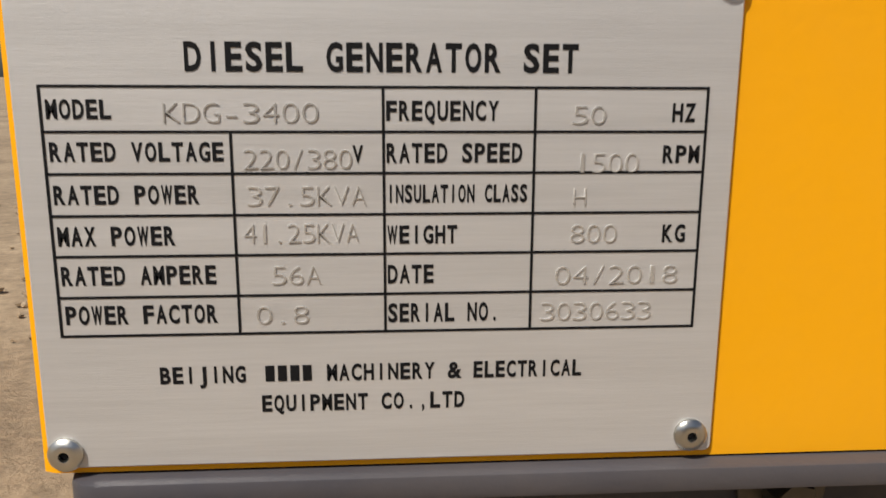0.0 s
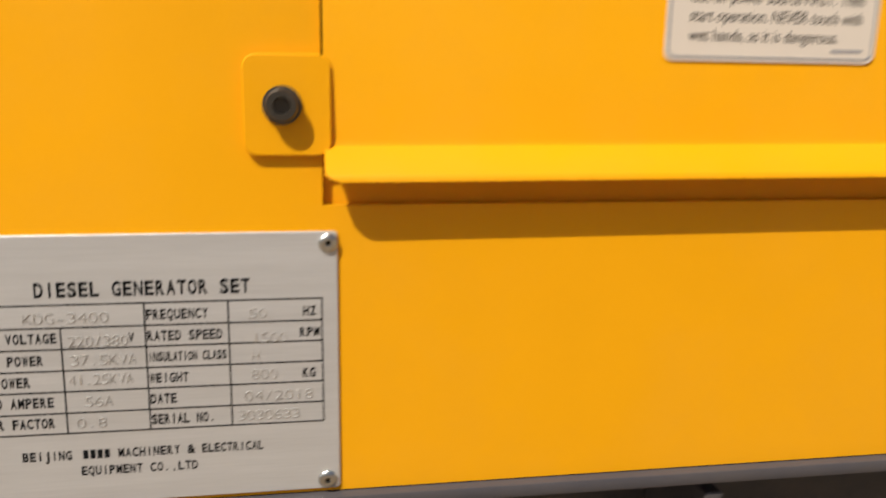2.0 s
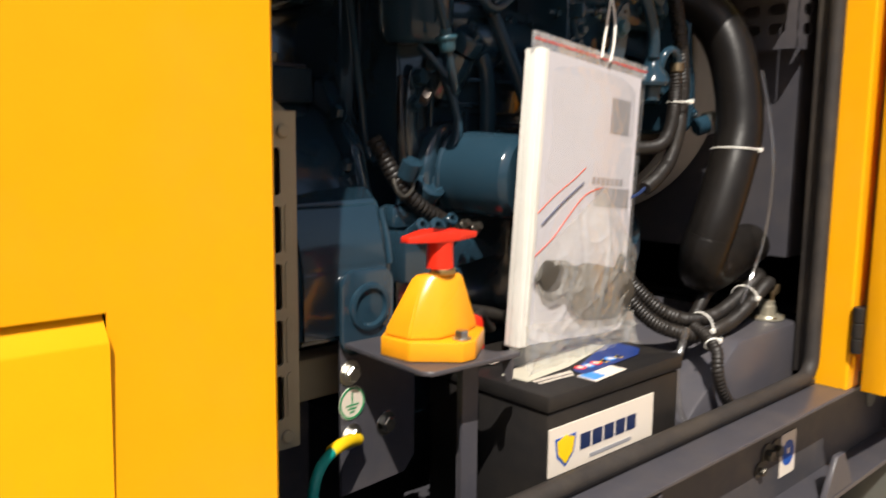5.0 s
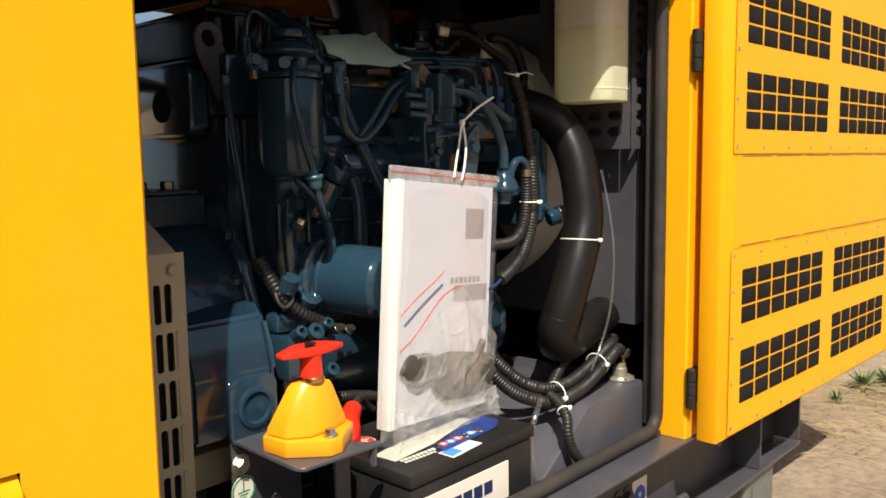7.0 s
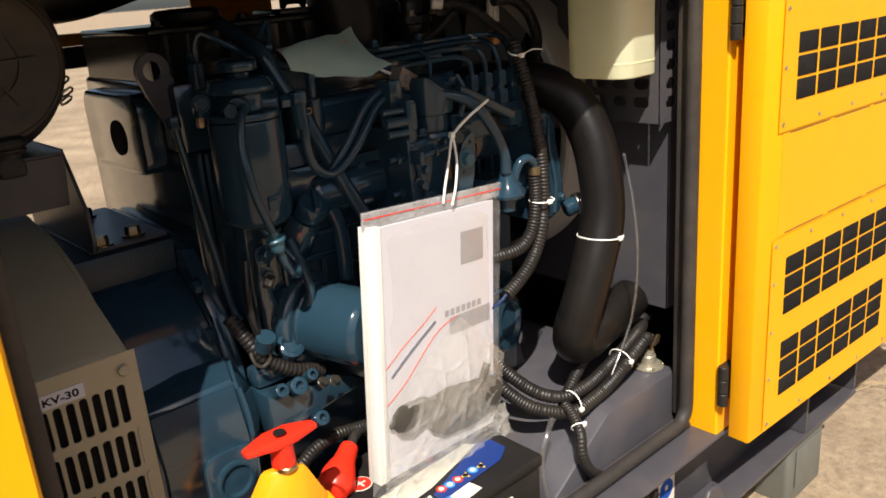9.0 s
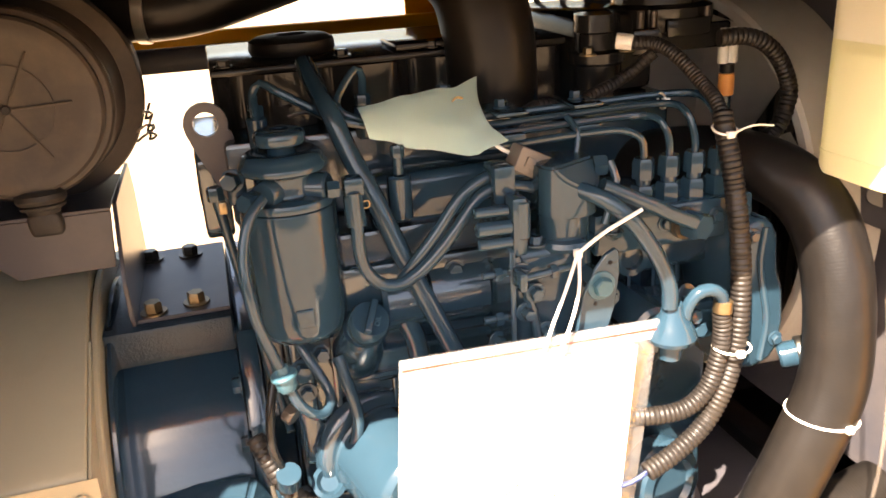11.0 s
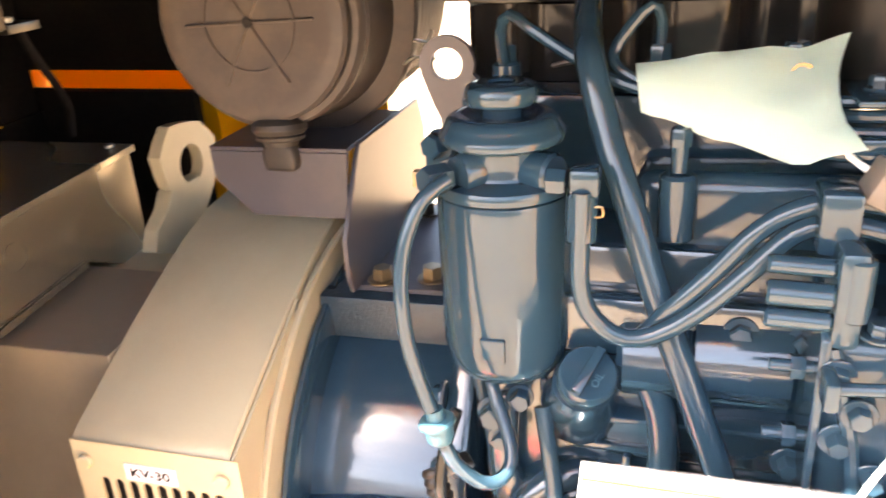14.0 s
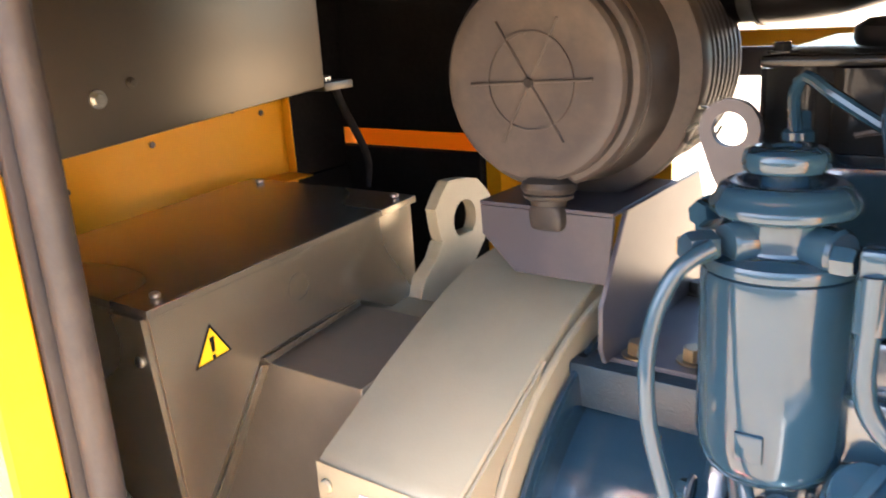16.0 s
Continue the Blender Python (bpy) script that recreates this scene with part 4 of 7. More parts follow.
def terminal_box():
    t = bay_thing("terminal_box", "grey zinc terminal box with a yellow warning triangle", "terminal box", (0.31, 0.31, 0.70))
    front = [(0.1425, 0.7745), (0.152, 0.575), (0.241, 0.6995), (0.3645, 0.7118), (0.432, 0.678), (0.455, 0.688), (0.455, 0.7925)]
    part("body", prism(front, "x", 0.175, 0.418, 0.001, 1), M_tbox, t)
    slope = 0.05
    lid = [(0.1395, 0.7715), (0.1395, 0.7785), (0.4590, 0.7785 + slope * 0.3195), (0.4590, 0.7715 + slope * 0.3195)]
    part("lid", prism(lid, "x", 0.170, 0.4225, 0.0008, 1), M_tbox, t)
    part("skirt", prism([(0.1365, 0.7710), (0.1475, 0.5760), (0.1515, 0.5755), (0.1420, 0.7710)], "x", 0.186, 0.4175, 0.0005, 1), M_tbox, t)
    part("strip", prism([(0.156, 0.574), (0.2385, 0.6935), (0.2450, 0.6915), (0.170, 0.574)], "x", 0.4182, 0.4215), M_tbox, t)
    part("strip", prism([(0.2410, 0.6995), (0.3645, 0.7118), (0.3645, 0.7065), (0.2450, 0.6935)], "x", 0.4182, 0.4212), M_tbox, t)
    for x, y in ((0.405, 0.160), (0.405, 0.445), (0.20, 0.165), (0.20, 0.445)):
        z = 0.7788 + slope * (y - 0.1395)
        part("screw", rod((x, y, z), (x, y, z + 0.004), 0.0045, 14, 0.001), M_steel, t)
    for z in (0.735, 0.60):
        part("screw", rod((0.405, 0.1405 + (0.755 - z) * 0.07, z), (0.405, 0.1345 + (0.755 - z) * 0.07, z), 0.0045, 14, 0.001), M_steel, t)
    part("knockout", ring_plate(arc(0.292, 0.748, 0.0125, 0, 342, 19), arc(0.292, 0.748, 0.0118, 0, 342, 19), "x", 0.4181, 0.4186), M_tbox, t)
    edge = [(0.1756, 0.7150), (0.2120, 0.7192), (0.1940, 0.7484)]
    mid = (sum(p[0] for p in edge) / 3, sum(p[1] for p in edge) / 3)
    part("warning_triangle", prism(edge, "x", 0.4181, 0.4186), M_ink, t)
    part("warning_face", prism([(mid[0] + (a - mid[0]) * 0.83, mid[1] + (b - mid[1]) * 0.83) for a, b in edge], "x", 0.4185, 0.4190), M_inkyellow, t)
    part("mark", prism([(0.1925, 0.7245), (0.1955, 0.7247), (0.1962, 0.7375), (0.1915, 0.7370)], "x", 0.4189, 0.4193), M_ink, t)
    part("mark", rod((0.4189, 0.1938, 0.7205), (0.4193, 0.1938, 0.7205), 0.0019, 12), M_ink, t)


terminal_box()


def control_cabinet():
    c = bay_thing("control_cabinet", "grey zinc control cabinet hung high inside the canopy", "cabinet", (0.16, 0.29, 0.885))
    part("body", prism([(0.085, 0.872), (0.470, 0.902), (0.470, 1.075), (0.085, 1.075)], "x", 0.030, 0.298, 0.002, 2), M_cabinet, c)
    part("screw", hexbolt((0.298, 0.205, 0.922), (1, 0, 0), 0.0055, 0.004, 0.008), M_steel, c)
    part("screw", hexbolt((0.298, 0.238, 0.932), (1, 0, 0), 0.0035, 0.002, 0.005), M_cabinet, c)
    part("bracket", box(0.262, 0.297, 0.4705, 0.515, 0.897, 0.906, 0.001), M_cabinet, c)
    part("bracket_screw", rod((0.28, 0.49, 0.906), (0.28, 0.49, 0.912), 0.006, 12, 0.001), M_steel, c)
    part("stay", tube([(0.282, 0.50, 0.900), (0.245, 0.55, 0.868), (0.23, 0.60, 0.80), (0.226, 0.60, 0.758)], 0.005, 10), M_foam_hollow, c, "black cable stay")
    yp = bay_thing("inner_panel", "yellow inner end panel with screw holes below the cabinet", "panel", (0.04, 0.4, 0.76))
    part("sheet", box(0.0315, 0.0335, 0.10, 0.642, 0.742, 0.880, 0.0005, 1), M_yellow, yp)
    part("side_flange", box(0.034, 0.050, 0.6405, 0.6425, 0.742, 0.880, 0.0005, 1), M_yellow, yp)
    part("base_flange", box(0.034, 0.085, 0.455, 0.640, 0.7545, 0.757, 0.0005, 1), M_yellow, yp)
    for y, z in ((0.30, 0.80), (0.42, 0.835), (0.55, 0.86), (0.60, 0.85)):
        part("screw", rod((0.0335, y, z), (0.0365, y, z), 0.0042, 12, 0.0008), M_darksteel, yp)


control_cabinet()


def air_cleaner():
    a = bay_thing("air_cleaner", "round dark plastic air cleaner housing lying on its bracket", "air cleaner", (0.619, 0.50, 0.83))
    o = (0.619, 0.362, 0.919)
    can = revolve(o, (0, 1, 0), [(0.0008, 0), (0.0008, 0.058), (0, 0.062), (0, 0.0700), (0.0010, 0.0742), (0.0040, 0.0768), (0.0125, 0.0770), (0.0135, 0.0815), (0.0165, 0.0838), (0.0235, 0.0842), (0.0260, 0.0832), (0.0265, 0.0815), (0.0285, 0.0815), (0.0290, 0.0840), (0.066, 0.0885), (0.070, 0.0890), (0.072, 0.0950), (0.076, 0.1040), (0.081, 0.1058), (0.088, 0.1058), (0.091, 0.1030), (0.093, 0.0950)]
                 + [(0.096 + i * 0.0105 + d, r) for i in range(9) for d, r in ((0, 0.0940), (0.0025, 0.0985), (0.0065, 0.0985), (0.0090, 0.0940))] + [(0.192, 0.0930), (0.198, 0.084), (0.198, 0)], 80)
    part("housing", can, M_aircan, a)
    ring = ring_plate(arc(o[0], o[2], 0.0375, 0, 350, 35), arc(o[0], o[2], 0.0355, 0, 350, 35), "y", 0.3608, 0.3622)
    part("cap_ring", ring, M_aircan, a)
    for k in range(6):
        an = radians(2 + 60 * k)
        c, s = math.cos(an), math.sin(an)
        p0, p1 = Vector((o[0] + c * 0.003, 0.3615, o[2] + s * 0.003)), Vector((o[0] + c * 0.052, 0.3615, o[2] + s * 0.052))
        part("cap_rib", tube([p0, p1], 0.0012, 6, 1, False), M_aircan, a)
    part("hub", rod((o[0], 0.3622, o[2]), (o[0], 0.3590, o[2]), 0.004, 16, 0.0008), M_plastic, a)
    d = revolve((0.626, 0.376, 0.8445), (0.02, -0.12, -1), [(0, 0), (0, 0.0170), (0.004, 0.0215), (0.008, 0.0222), (0.011, 0.0205), (0.0125, 0.0185), (0.014, 0.0200), (0.0165, 0.0190), (0.018, 0.0150), (0.022, 0.0135), (0.022, 0)], 28)
    valve = part("drain_valve", d, M_rubber, a, "black rubber dust valve")
    lips = prism([(0.6120, 0.8225), (0.6115, 0.8130), (0.6140, 0.8030), (0.6400, 0.8030), (0.6415, 0.8130), (0.6395, 0.8225), (0.6330, 0.8265), (0.6190, 0.8265)], "y", 0.3650, 0.3830, 0.005, 3)
    part("valve_mouth", lips, M_rubber, valve)
    for i, (dz, dy) in enumerate(((0.0, 0.0), (0.012, 0.006), (-0.010, 0.010))):
        x = o[0] + 0.094
        part("wire_clip", tube([(x - 0.004, 0.44 + dy, 0.872 + dz), (x + 0.008, 0.435 + dy, 0.880 + dz), (x + 0.014, 0.450 + dy, 0.874 + dz), (x + 0.006, 0.462 + dy, 0.868 + dz), (x + 0.012, 0.470 + dy, 0.882 + dz)], 0.0014, 8), M_steel, a)
    b = bay_thing("air_cleaner_bracket", "grey painted folded-steel bracket bolted to flywheel housing", "bracket", (0.66, 0.47, 0.705))
    part("front_plate", prism([(0.560, 0.8170), (0.6810, 0.8170), (0.6760, 0.7620), (0.592, 0.7620), (0.561, 0.792)], "y", 0.3745, 0.3785, 0.0006, 1), M_grey, b)
    part("top_plate", box(0.560, 0.681, 0.3745, 0.50, 0.8173, 0.8205, 0.0005, 1), M_grey, b)
    part("side_plate", prism([(0.3900, 0.8205), (0.545, 0.8205), (0.560, 0.790), (0.560, 0.708), (0.3520, 0.708), (0.3455, 0.722), (0.3460, 0.755)], "x", 0.6815, 0.6855, 0.0006, 1), M_grey, b)
    part("foot", box(0.6815, 0.772, 0.3655, 0.560, 0.7035, 0.7078, 0.0006, 1), M_grey, b)
    for x, y, m in ((0.700, 0.3785, M_zinc), (0.7405, 0.3870, M_zinc), (0.692, 0.5305, M_bolt), (0.735, 0.528, M_bolt)):
        part("bolt", hexbolt((x, y, 0.708), (0, 0, 1), 0.0088, 0.0100, 0.0130), m, b)
    part("exhaust_block", box(0.62, 0.66, 0.52, 0.60, 0.64, 0.703, 0.004), M_grey, b)


air_cleaner()


def engine():
    e = bay_thing("diesel_engine", "dark blue painted diesel engine with fuel lines and fittings", "engine", (1.0, 0.43, 0.29))
    # flywheel housing
    bow = lambda r, a0, a1, n: [(0.44 - r * math.cos(radians(a0 + (a1 - a0) * k / n)), 0.50 + r * math.sin(radians(a0 + (a1 - a0) * k / n))) for k in range(n + 1)]
    poly = [(0.352, 0.690)] + bow(0.182, 65, -45, 24) + [(0.66, 0.37), (0.67, 0.50), (0.64, 0.62), (0.575, 0.690)]
    fly = part("flywheel_housing", prism(poly, "x", 0.655, 0.772, 0.003, 2), M_bluecast, e)
    part("housing_rim", revolve((0.6538, 0.44, 0.50), (1, 0, 0), [(0, 0.17), (0, 0.212), (0.0025, 0.215), (0.0060, 0.215), (0.0080, 0.212), (0.0100, 0.192), (0.0120, 0.17)], 72), M_bluecast, fly)
    part("top_pad", box(0.6470, 0.772, 0.352, 0.575, 0.6655, 0.7030, 0.003), M_bluepad, fly, "rough cast blue mounting pad")
    part("pad_hole", rod((0.658, 0.368, 0.7032), (0.658, 0.368, 0.7022), 0.0042, 14), M_ink, fly)
    part("housing_back", prism([(0.34, 0.69), (0.285, 0.62), (0.262, 0.55), (0.258, 0.40), (0.66, 0.40), (0.64, 0.62), (0.58, 0.70)], "x", 0.7725, 0.792, 0.004, 2), M_bluecast, fly)
    for z, y in ((0.655, 0.300), (0.60, 0.285)):
        part("housing_bolt", hexbolt((0.7720, y, z), (-1, 0, 0), 0.008, 0.007, 0.012), M_blue, fly)
    # starter bulge below the housing panel: one leaning front, chamfered away at its engine end
    bm = bmesh.new()
    front = [(0.655, 0.2005, 0.440), (0.655, 0.2005, 0.508), (0.655, 0.2190, 0.5685), (0.7585, 0.2190, 0.5685), (0.7590, 0.2005, 0.508), (0.7570, 0.2005, 0.440)]
    back = [(0.655, 0.300, 0.440), (0.655, 0.300, 0.508), (0.655, 0.300, 0.5665), (0.772, 0.262, 0.584), (0.806, 0.262, 0.511), (0.798, 0.262, 0.440)]
    fv, bv = [bm.verts.new(p) for p in front], [bm.verts.new(p) for p in back]
    bm.faces.new([fv[0], fv[1], fv[4], fv[5]])
    bm.faces.new([fv[1], fv[2], fv[3], fv[4]])
    bm.faces.new([bv[0], bv[5], bv[4], bv[3], bv[2], bv[1]])
    for i in range(6):
        j = (i + 1) % 6
        bm.faces.new([fv[i], bv[i], bv[j], fv[j]] if i != 2 else [fv[2], bv[2], bv[3], fv[3]])
    bmesh.ops.recalc_face_normals(bm, faces=bm.faces[:])
    bmesh.ops.triangulate(bm, faces=[f for f in bm.faces if len(f.verts) > 4 or f.verts[0] in bv or f.verts[1] in bv])
    bmesh.ops.bevel(bm, geom=[ed for ed in bm.edges if ed.calc_face_angle(0) > 0.12], offset=0.005, segments=3, affect="EDGES", clamp_overlap=True)
    part("starter_bulge", bm, M_bluecast, fly)
    part("bulge_edge", tube([(0.7590, 0.2172, 0.560), (0.7600, 0.2080, 0.534), (0.7585, 0.2010, 0.508)], 0.0030, 10), M_blue, fly)
    part("port_plate", prism(rrect(0.696, 0.7585, 0.425, 0.507, 0.016, 5), "y", 0.1935, 0.2002, 0.003, 2), M_bluecast, e)
    rec = revolve((0.7275, 0.1932, 0.4705), (0, -1, 0), [(0, 0.014), (0, 0.0235), (0.003, 0.0230), (0.0040, 0.0212), (0.0040, 0.0180), (0.0005, 0.0160), (0.0003, 0.004), (0.0012, 0)], 32)
    part("boss_port", rec, M_blue, e)
    # block, skirt, head
    block = part("block", box(0.816, 1.245, 0.262, 0.62, 0.36, 0.800, 0.006, 2), M_bluecast, e)
    for i in range(6):
        x = 1.085 + i * 0.026
        part("block_rib", box(x, x + 0.005, 0.240, 0.2625, 0.655, 0.762, 0.0018, 2), M_bluecast, block)
    for z in (0.665, 0.695, 0.725, 0.755):
        part("block_rib", box(1.075, 1.235, 0.2425, 0.2623, z, z + 0.004, 0.0015, 2), M_bluecast, block)
    part("block_end", box(0.7925, 0.8155, 0.330, 0.62, 0.40, 0.799, 0.004, 2), M_bluecast, block)
    part("sump", prism([(0.30, 0.30), (0.285, 0.36), (0.60, 0.36), (0.585, 0.30)], "x", 0.80, 1.24, 0.004, 2), M_bluecast, e)
    part("lower_ledge", box(0.790, 1.06, 0.236, 0.2615, 0.535, 0.560, 0.006, 2), M_bluecast, e)
    part("head", box(0.789, 1.222, 0.318, 0.588, 0.8005, 0.878, 0.006, 2), M_bluecast, e)
    part("head_end", prism(rrect(0.36, 0.53, 0.775, 0.868, 0.02, 4), "x", 0.762, 0.7885, 0.004, 2), M_bluecast, e)
    part("end_port", rod((0.7622, 0.430, 0.815), (0.7600, 0.430, 0.815), 0.021, 24, 0.0008), M_foam_hollow, e)
    # rocker cover with fluted front
    front = []
    for i in range(97):
        x = 0.792 + i * 0.0034
        k = 0.5 + 0.5 * math.cos((x - 0.812) / 0.081 * 2 * math.pi)
        front.append((x, 0.352 + 0.020 * k ** 3))
    cover_poly = front + [(1.122, 0.36), (1.122, 0.56), (0.787, 0.56), (0.787, 0.36)]
    cov = part("rocker_cover", prism(cover_poly, "z", 0.8785, 0.928), M_black, e)
    part("rocker_top", box(0.787, 1.126, 0.3525, 0.563, 0.9285, 0.936, 0.003, 2), M_black, cov)
    part("oil_cap", revolve((0.868, 0.425, 0.9372), (0, 0, 1), [(0, 0), (0, 0.040), (0.004, 0.042), (0.012, 0.041), (0.016, 0.034), (0.017, 0.016), (0.012, 0.013), (0.012, 0)], 32), M_plastic, cov, "black oil filler cap")
    part("cover_edge", box(0.955, 1.05, 0.352, 0.42, 0.9372, 0.9435, 0.002), M_black, cov)
    for x in (0.80, 0.905, 0.99, 1.09):
        part("cover_bolt", hexbolt((x, 0.356, 0.9372), (0, 0, 1), 0.006, 0.005, 0.009), M_black, cov)
    # engine lifting eye beside the filter
    o = [(0.777 + 0.0190 * math.cos(radians(a)), 0.8935 + 0.0190 * math.sin(radians(a))) for a in range(-20, 201, 20)]
    o = o + [(0.766, 0.868), (0.778, 0.842), (0.790, 0.815), (0.806, 0.815), (0.810, 0.842), (0.803, 0.868), (0.799, 0.878), (0.798, 0.884)]
    inner = [(0.777 + 0.0108 * math.cos(radians(a)), 0.8935 + 0.0108 * math.sin(radians(a))) for a in [-20 + 18 * i for i in range(20)]]
    part("lifting_eye", ring_plate(o, inner, "y", 0.333, 0.3395), M_grey, e, "flat steel lifting eye")
    # intake side
    man = part("manifold", box(0.905, 1.060, 0.272, 0.3175, 0.788, 0.842, 0.010, 3), M_blue, e)
    part("manifold_boss", rod((0.929, 0.264, 0.806), (0.929, 0.264, 0.846), 0.0105, 24, 0.002), M_blue, man)
    part("boss_pin", rod((0.929, 0.264, 0.846), (0.929, 0.264, 0.868), 0.0048, 14, 0.001), M_blue, man)
    part("boss_nut", hexbolt((0.929, 0.264, 0.862), (0, 0, 1), 0.0062, 0.010), M_blue, man)
    part("side_plate", box(0.80, 1.06, 0.243, 0.2625, 0.735, 0.775, 0.005, 2), M_bluecast, e)
    part("starter_body", revolve((0.900, 0.258, 0.736), (1, 0, 0), [(0, 0), (0, 0.026), (0.004, 0.029), (0.040, 0.029), (0.042, 0.0265), (0.044, 0.031), (0.096, 0.031), (0.099, 0.027), (0.112, 0.026), (0.112, 0)], 40), M_bluecast, e)
    for z0, z1, y in ((0.738, 0.744, 0.246), (0.708, 0.714, 0.243), (0.690, 0.695, 0.240)):
        part("casting_ledge", box(0.893, 1.035, y, 0.262, z0, z1, 0.002, 2), M_blue, e)
    part("casting_face", box(0.892, 1.040, 0.2535, 0.2625, 0.655, 0.737, 0.004, 2), M_bluecast, e)
    part("starter_flange", prism([(0.185, 0.690), (0.185, 0.79), (0.20, 0.80), (0.262, 0.80), (0.262, 0.68)], "x", 0.999, 1.004, 0.001, 1), M_blue, e)
    for y, z in ((0.196, 0.769), (0.196, 0.728)):
        part("flange_stud", rod((0.978, y, z), (1.012, y, z), 0.0034, 12, 0.0006), M_blue, e)
        part("stud_nut", hexbolt((0.988, y, z), (1, 0, 0), 0.0066, 0.007), M_blue, e)
    part("plate_bolt", hexbolt((0.968, 0.243, 0.760), (0, -1, 0), 0.0065, 0.005, 0.0098), M_blue, e)
    part("plate_bolt", hexbolt((1.00, 0.243, 0.757), (0, -1, 0), 0.006, 0.005, 0.009), M_blue, e)
    part("stay_strap", tube([(1.005, 0.190, 0.785), (1.018, 0.186, 0.735), (1.024, 0.184, 0.69), (1.022, 0.184, 0.66)], 0.0045, 10), M_blue, e)
    for p in ((1.012, 0.186, 0.735), (0.995, 0.21, 0.70), (1.045, 0.180, 0.70), (1.052, 0.185, 0.665)):
        part("stud", hexbolt(p, (0, -1, 0), 0.0055, 0.009, 0.009), M_blue, e)
    # oil filler cap with a grip rib
    cap = part("dipper_cap", revolve((0.884, 0.228, 0.728), (0.12, -0.62, 0.77), [(-0.006, 0), (-0.006, 0.0178), (0.002, 0.0185), (0.010, 0.0178), (0.0125, 0.0160), (0.0125, 0)], 32), M_blue, e, "dark blue oil filler cap with grip rib")
    g = box(-0.0030, 0.0030, -0.0155, 0.0155, 0.0115, 0.0200, 0.0012)
    move(g, Matrix.Translation((0.884, 0.228, 0.728)) @ Vector((0.12, -0.62, 0.77)).to_track_quat("Z", "Y").to_matrix().to_4x4() @ pose(0, 0, 0, 0, 0, -32))
    part("grip_rib", g, M_blue, cap)
    word = bmesh.new()
    me = glyphs("OIL", 0.0)
    word.from_mesh(me)
    bpy.data.meshes.remove(me)
    seat = Matrix.Translation((0.884, 0.228, 0.728)) @ Vector((0.12, -0.62, 0.77)).to_track_quat("Z", "Y").to_matrix().to_4x4()
    move(word, seat @ Matrix.Translation((0.0042, -0.0095, 0.0127)) @ pose(0, 0, 0, 0, 0, 58) @ Matrix.Diagonal((0.0062, 0.0062, 0.02, 1)))
    part("lettering", word, M_bluelight, cap)
    part("cap_neck", revolve((0.880, 0.240, 0.715), (0.12, -0.62, 0.77), [(-0.04, 0), (-0.04, 0.026), (-0.012, 0.024), (0.006, 0.0195), (0.009, 0.0185), (0.009, 0)], 28), M_bluecast, e)
    # injection pump
    pump = part("injection_pump", box(1.080, 1.236, 0.196, 0.262, 0.768, 0.806, 0.004, 2), M_blue, e)
    part("pump_face", box(1.085, 1.225, 0.204, 0.256, 0.7665, 0.7675), M_blue, pump)
    for i, x in enumerate((1.1335, 1.1585, 1.1835, 1.2080)):
        part("delivery_valve", hexbolt((x, 0.212, 0.806), (0, 0, 1), 0.0115, 0.017), M_blue, pump)
        part("valve_neck", rod((x, 0.212, 0.8225), (x, 0.212, 0.829), 0.0068, 14), M_blue, pump)
        part("pipe_nut", hexbolt((x, 0.212, 0.8285), (0, 0, 1), 0.0098, 0.018), M_blue, pump)
    for x in (1.098, 1.148, 1.198, 1.226):
        part("pump_screw", hexbolt((x, 0.196, 0.790), (0, -1, 0), 0.0055, 0.004, 0.008), M_blue, pump)
    part("pump_side", box(1.100, 1.235, 0.222, 0.2615, 0.735, 0.7662, 0.003), M_bluecast, pump)
    part("side_port", ring_plate(arc(1.128, 0.752, 0.017, 0, 342, 19), arc(1.128, 0.752, 0.011, 0, 342, 19), "y", 0.216, 0.2225), M_blue, pump)
    # injection pipes
    Z = (0.871, 0.879, 0.885, 0.890)
    for i, x in enumerate((1.1335, 1.1585, 1.1835, 1.2080)):
        y = 0.222 + 0.010 * i
        p = [(x, 0.212, 0.846), (x, 0.213, 0.858), (x - 0.005, 0.215 + 0.003 * i, Z[i] - 0.005), (x - 0.020, y, Z[i]), (1.07, y + 0.010, Z[i] - 0.002), (1.00, y + 0.018, Z[i] - 0.004), (0.985, 0.296, Z[i] - 0.002), (0.975, 0.33, Z[i] + 0.002)]
        part("injection_pipe", tube(p, 0.0034, 10), M_blue, e)
    for x in (1.012, 1.082):
        c = part("pipe_clamp", box(x, x + 0.022, 0.232, 0.290, 0.8685, 0.876, 0.0015), M_blue, e)
        part("clamp_bolt", hexbolt((x + 0.011, 0.262, 0.8935), (0, 0, 1), 0.0055, 0.006, 0.008), M_blue, c)
        part("clamp_top", box(x - 0.002, x + 0.026, 0.236, 0.288, 0.8905, 0.8935, 0.001), M_blue, c)
    part("leak_off_pipe", tube([(0.820, 0.318, 0.893), (0.819, 0.312, 0.918), (0.826, 0.308, 0.928), (0.838, 0.303, 0.921), (0.862, 0.300, 0.906), (0.885, 0.298, 0.893), (0.905, 0.296, 0.886), (0.94, 0.29, 0.878)], 0.0038, 10), M_blue, e)
    part("leak_off_pipe", tube([(0.914, 0.322, 0.900), (0.914, 0.316, 0.924), (0.908, 0.312, 0.931), (0.895, 0.308, 0.917), (0.888, 0.304, 0.905), (0.893, 0.300, 0.896), (0.91, 0.297, 0.888)], 0.0036, 10), M_blue, e)
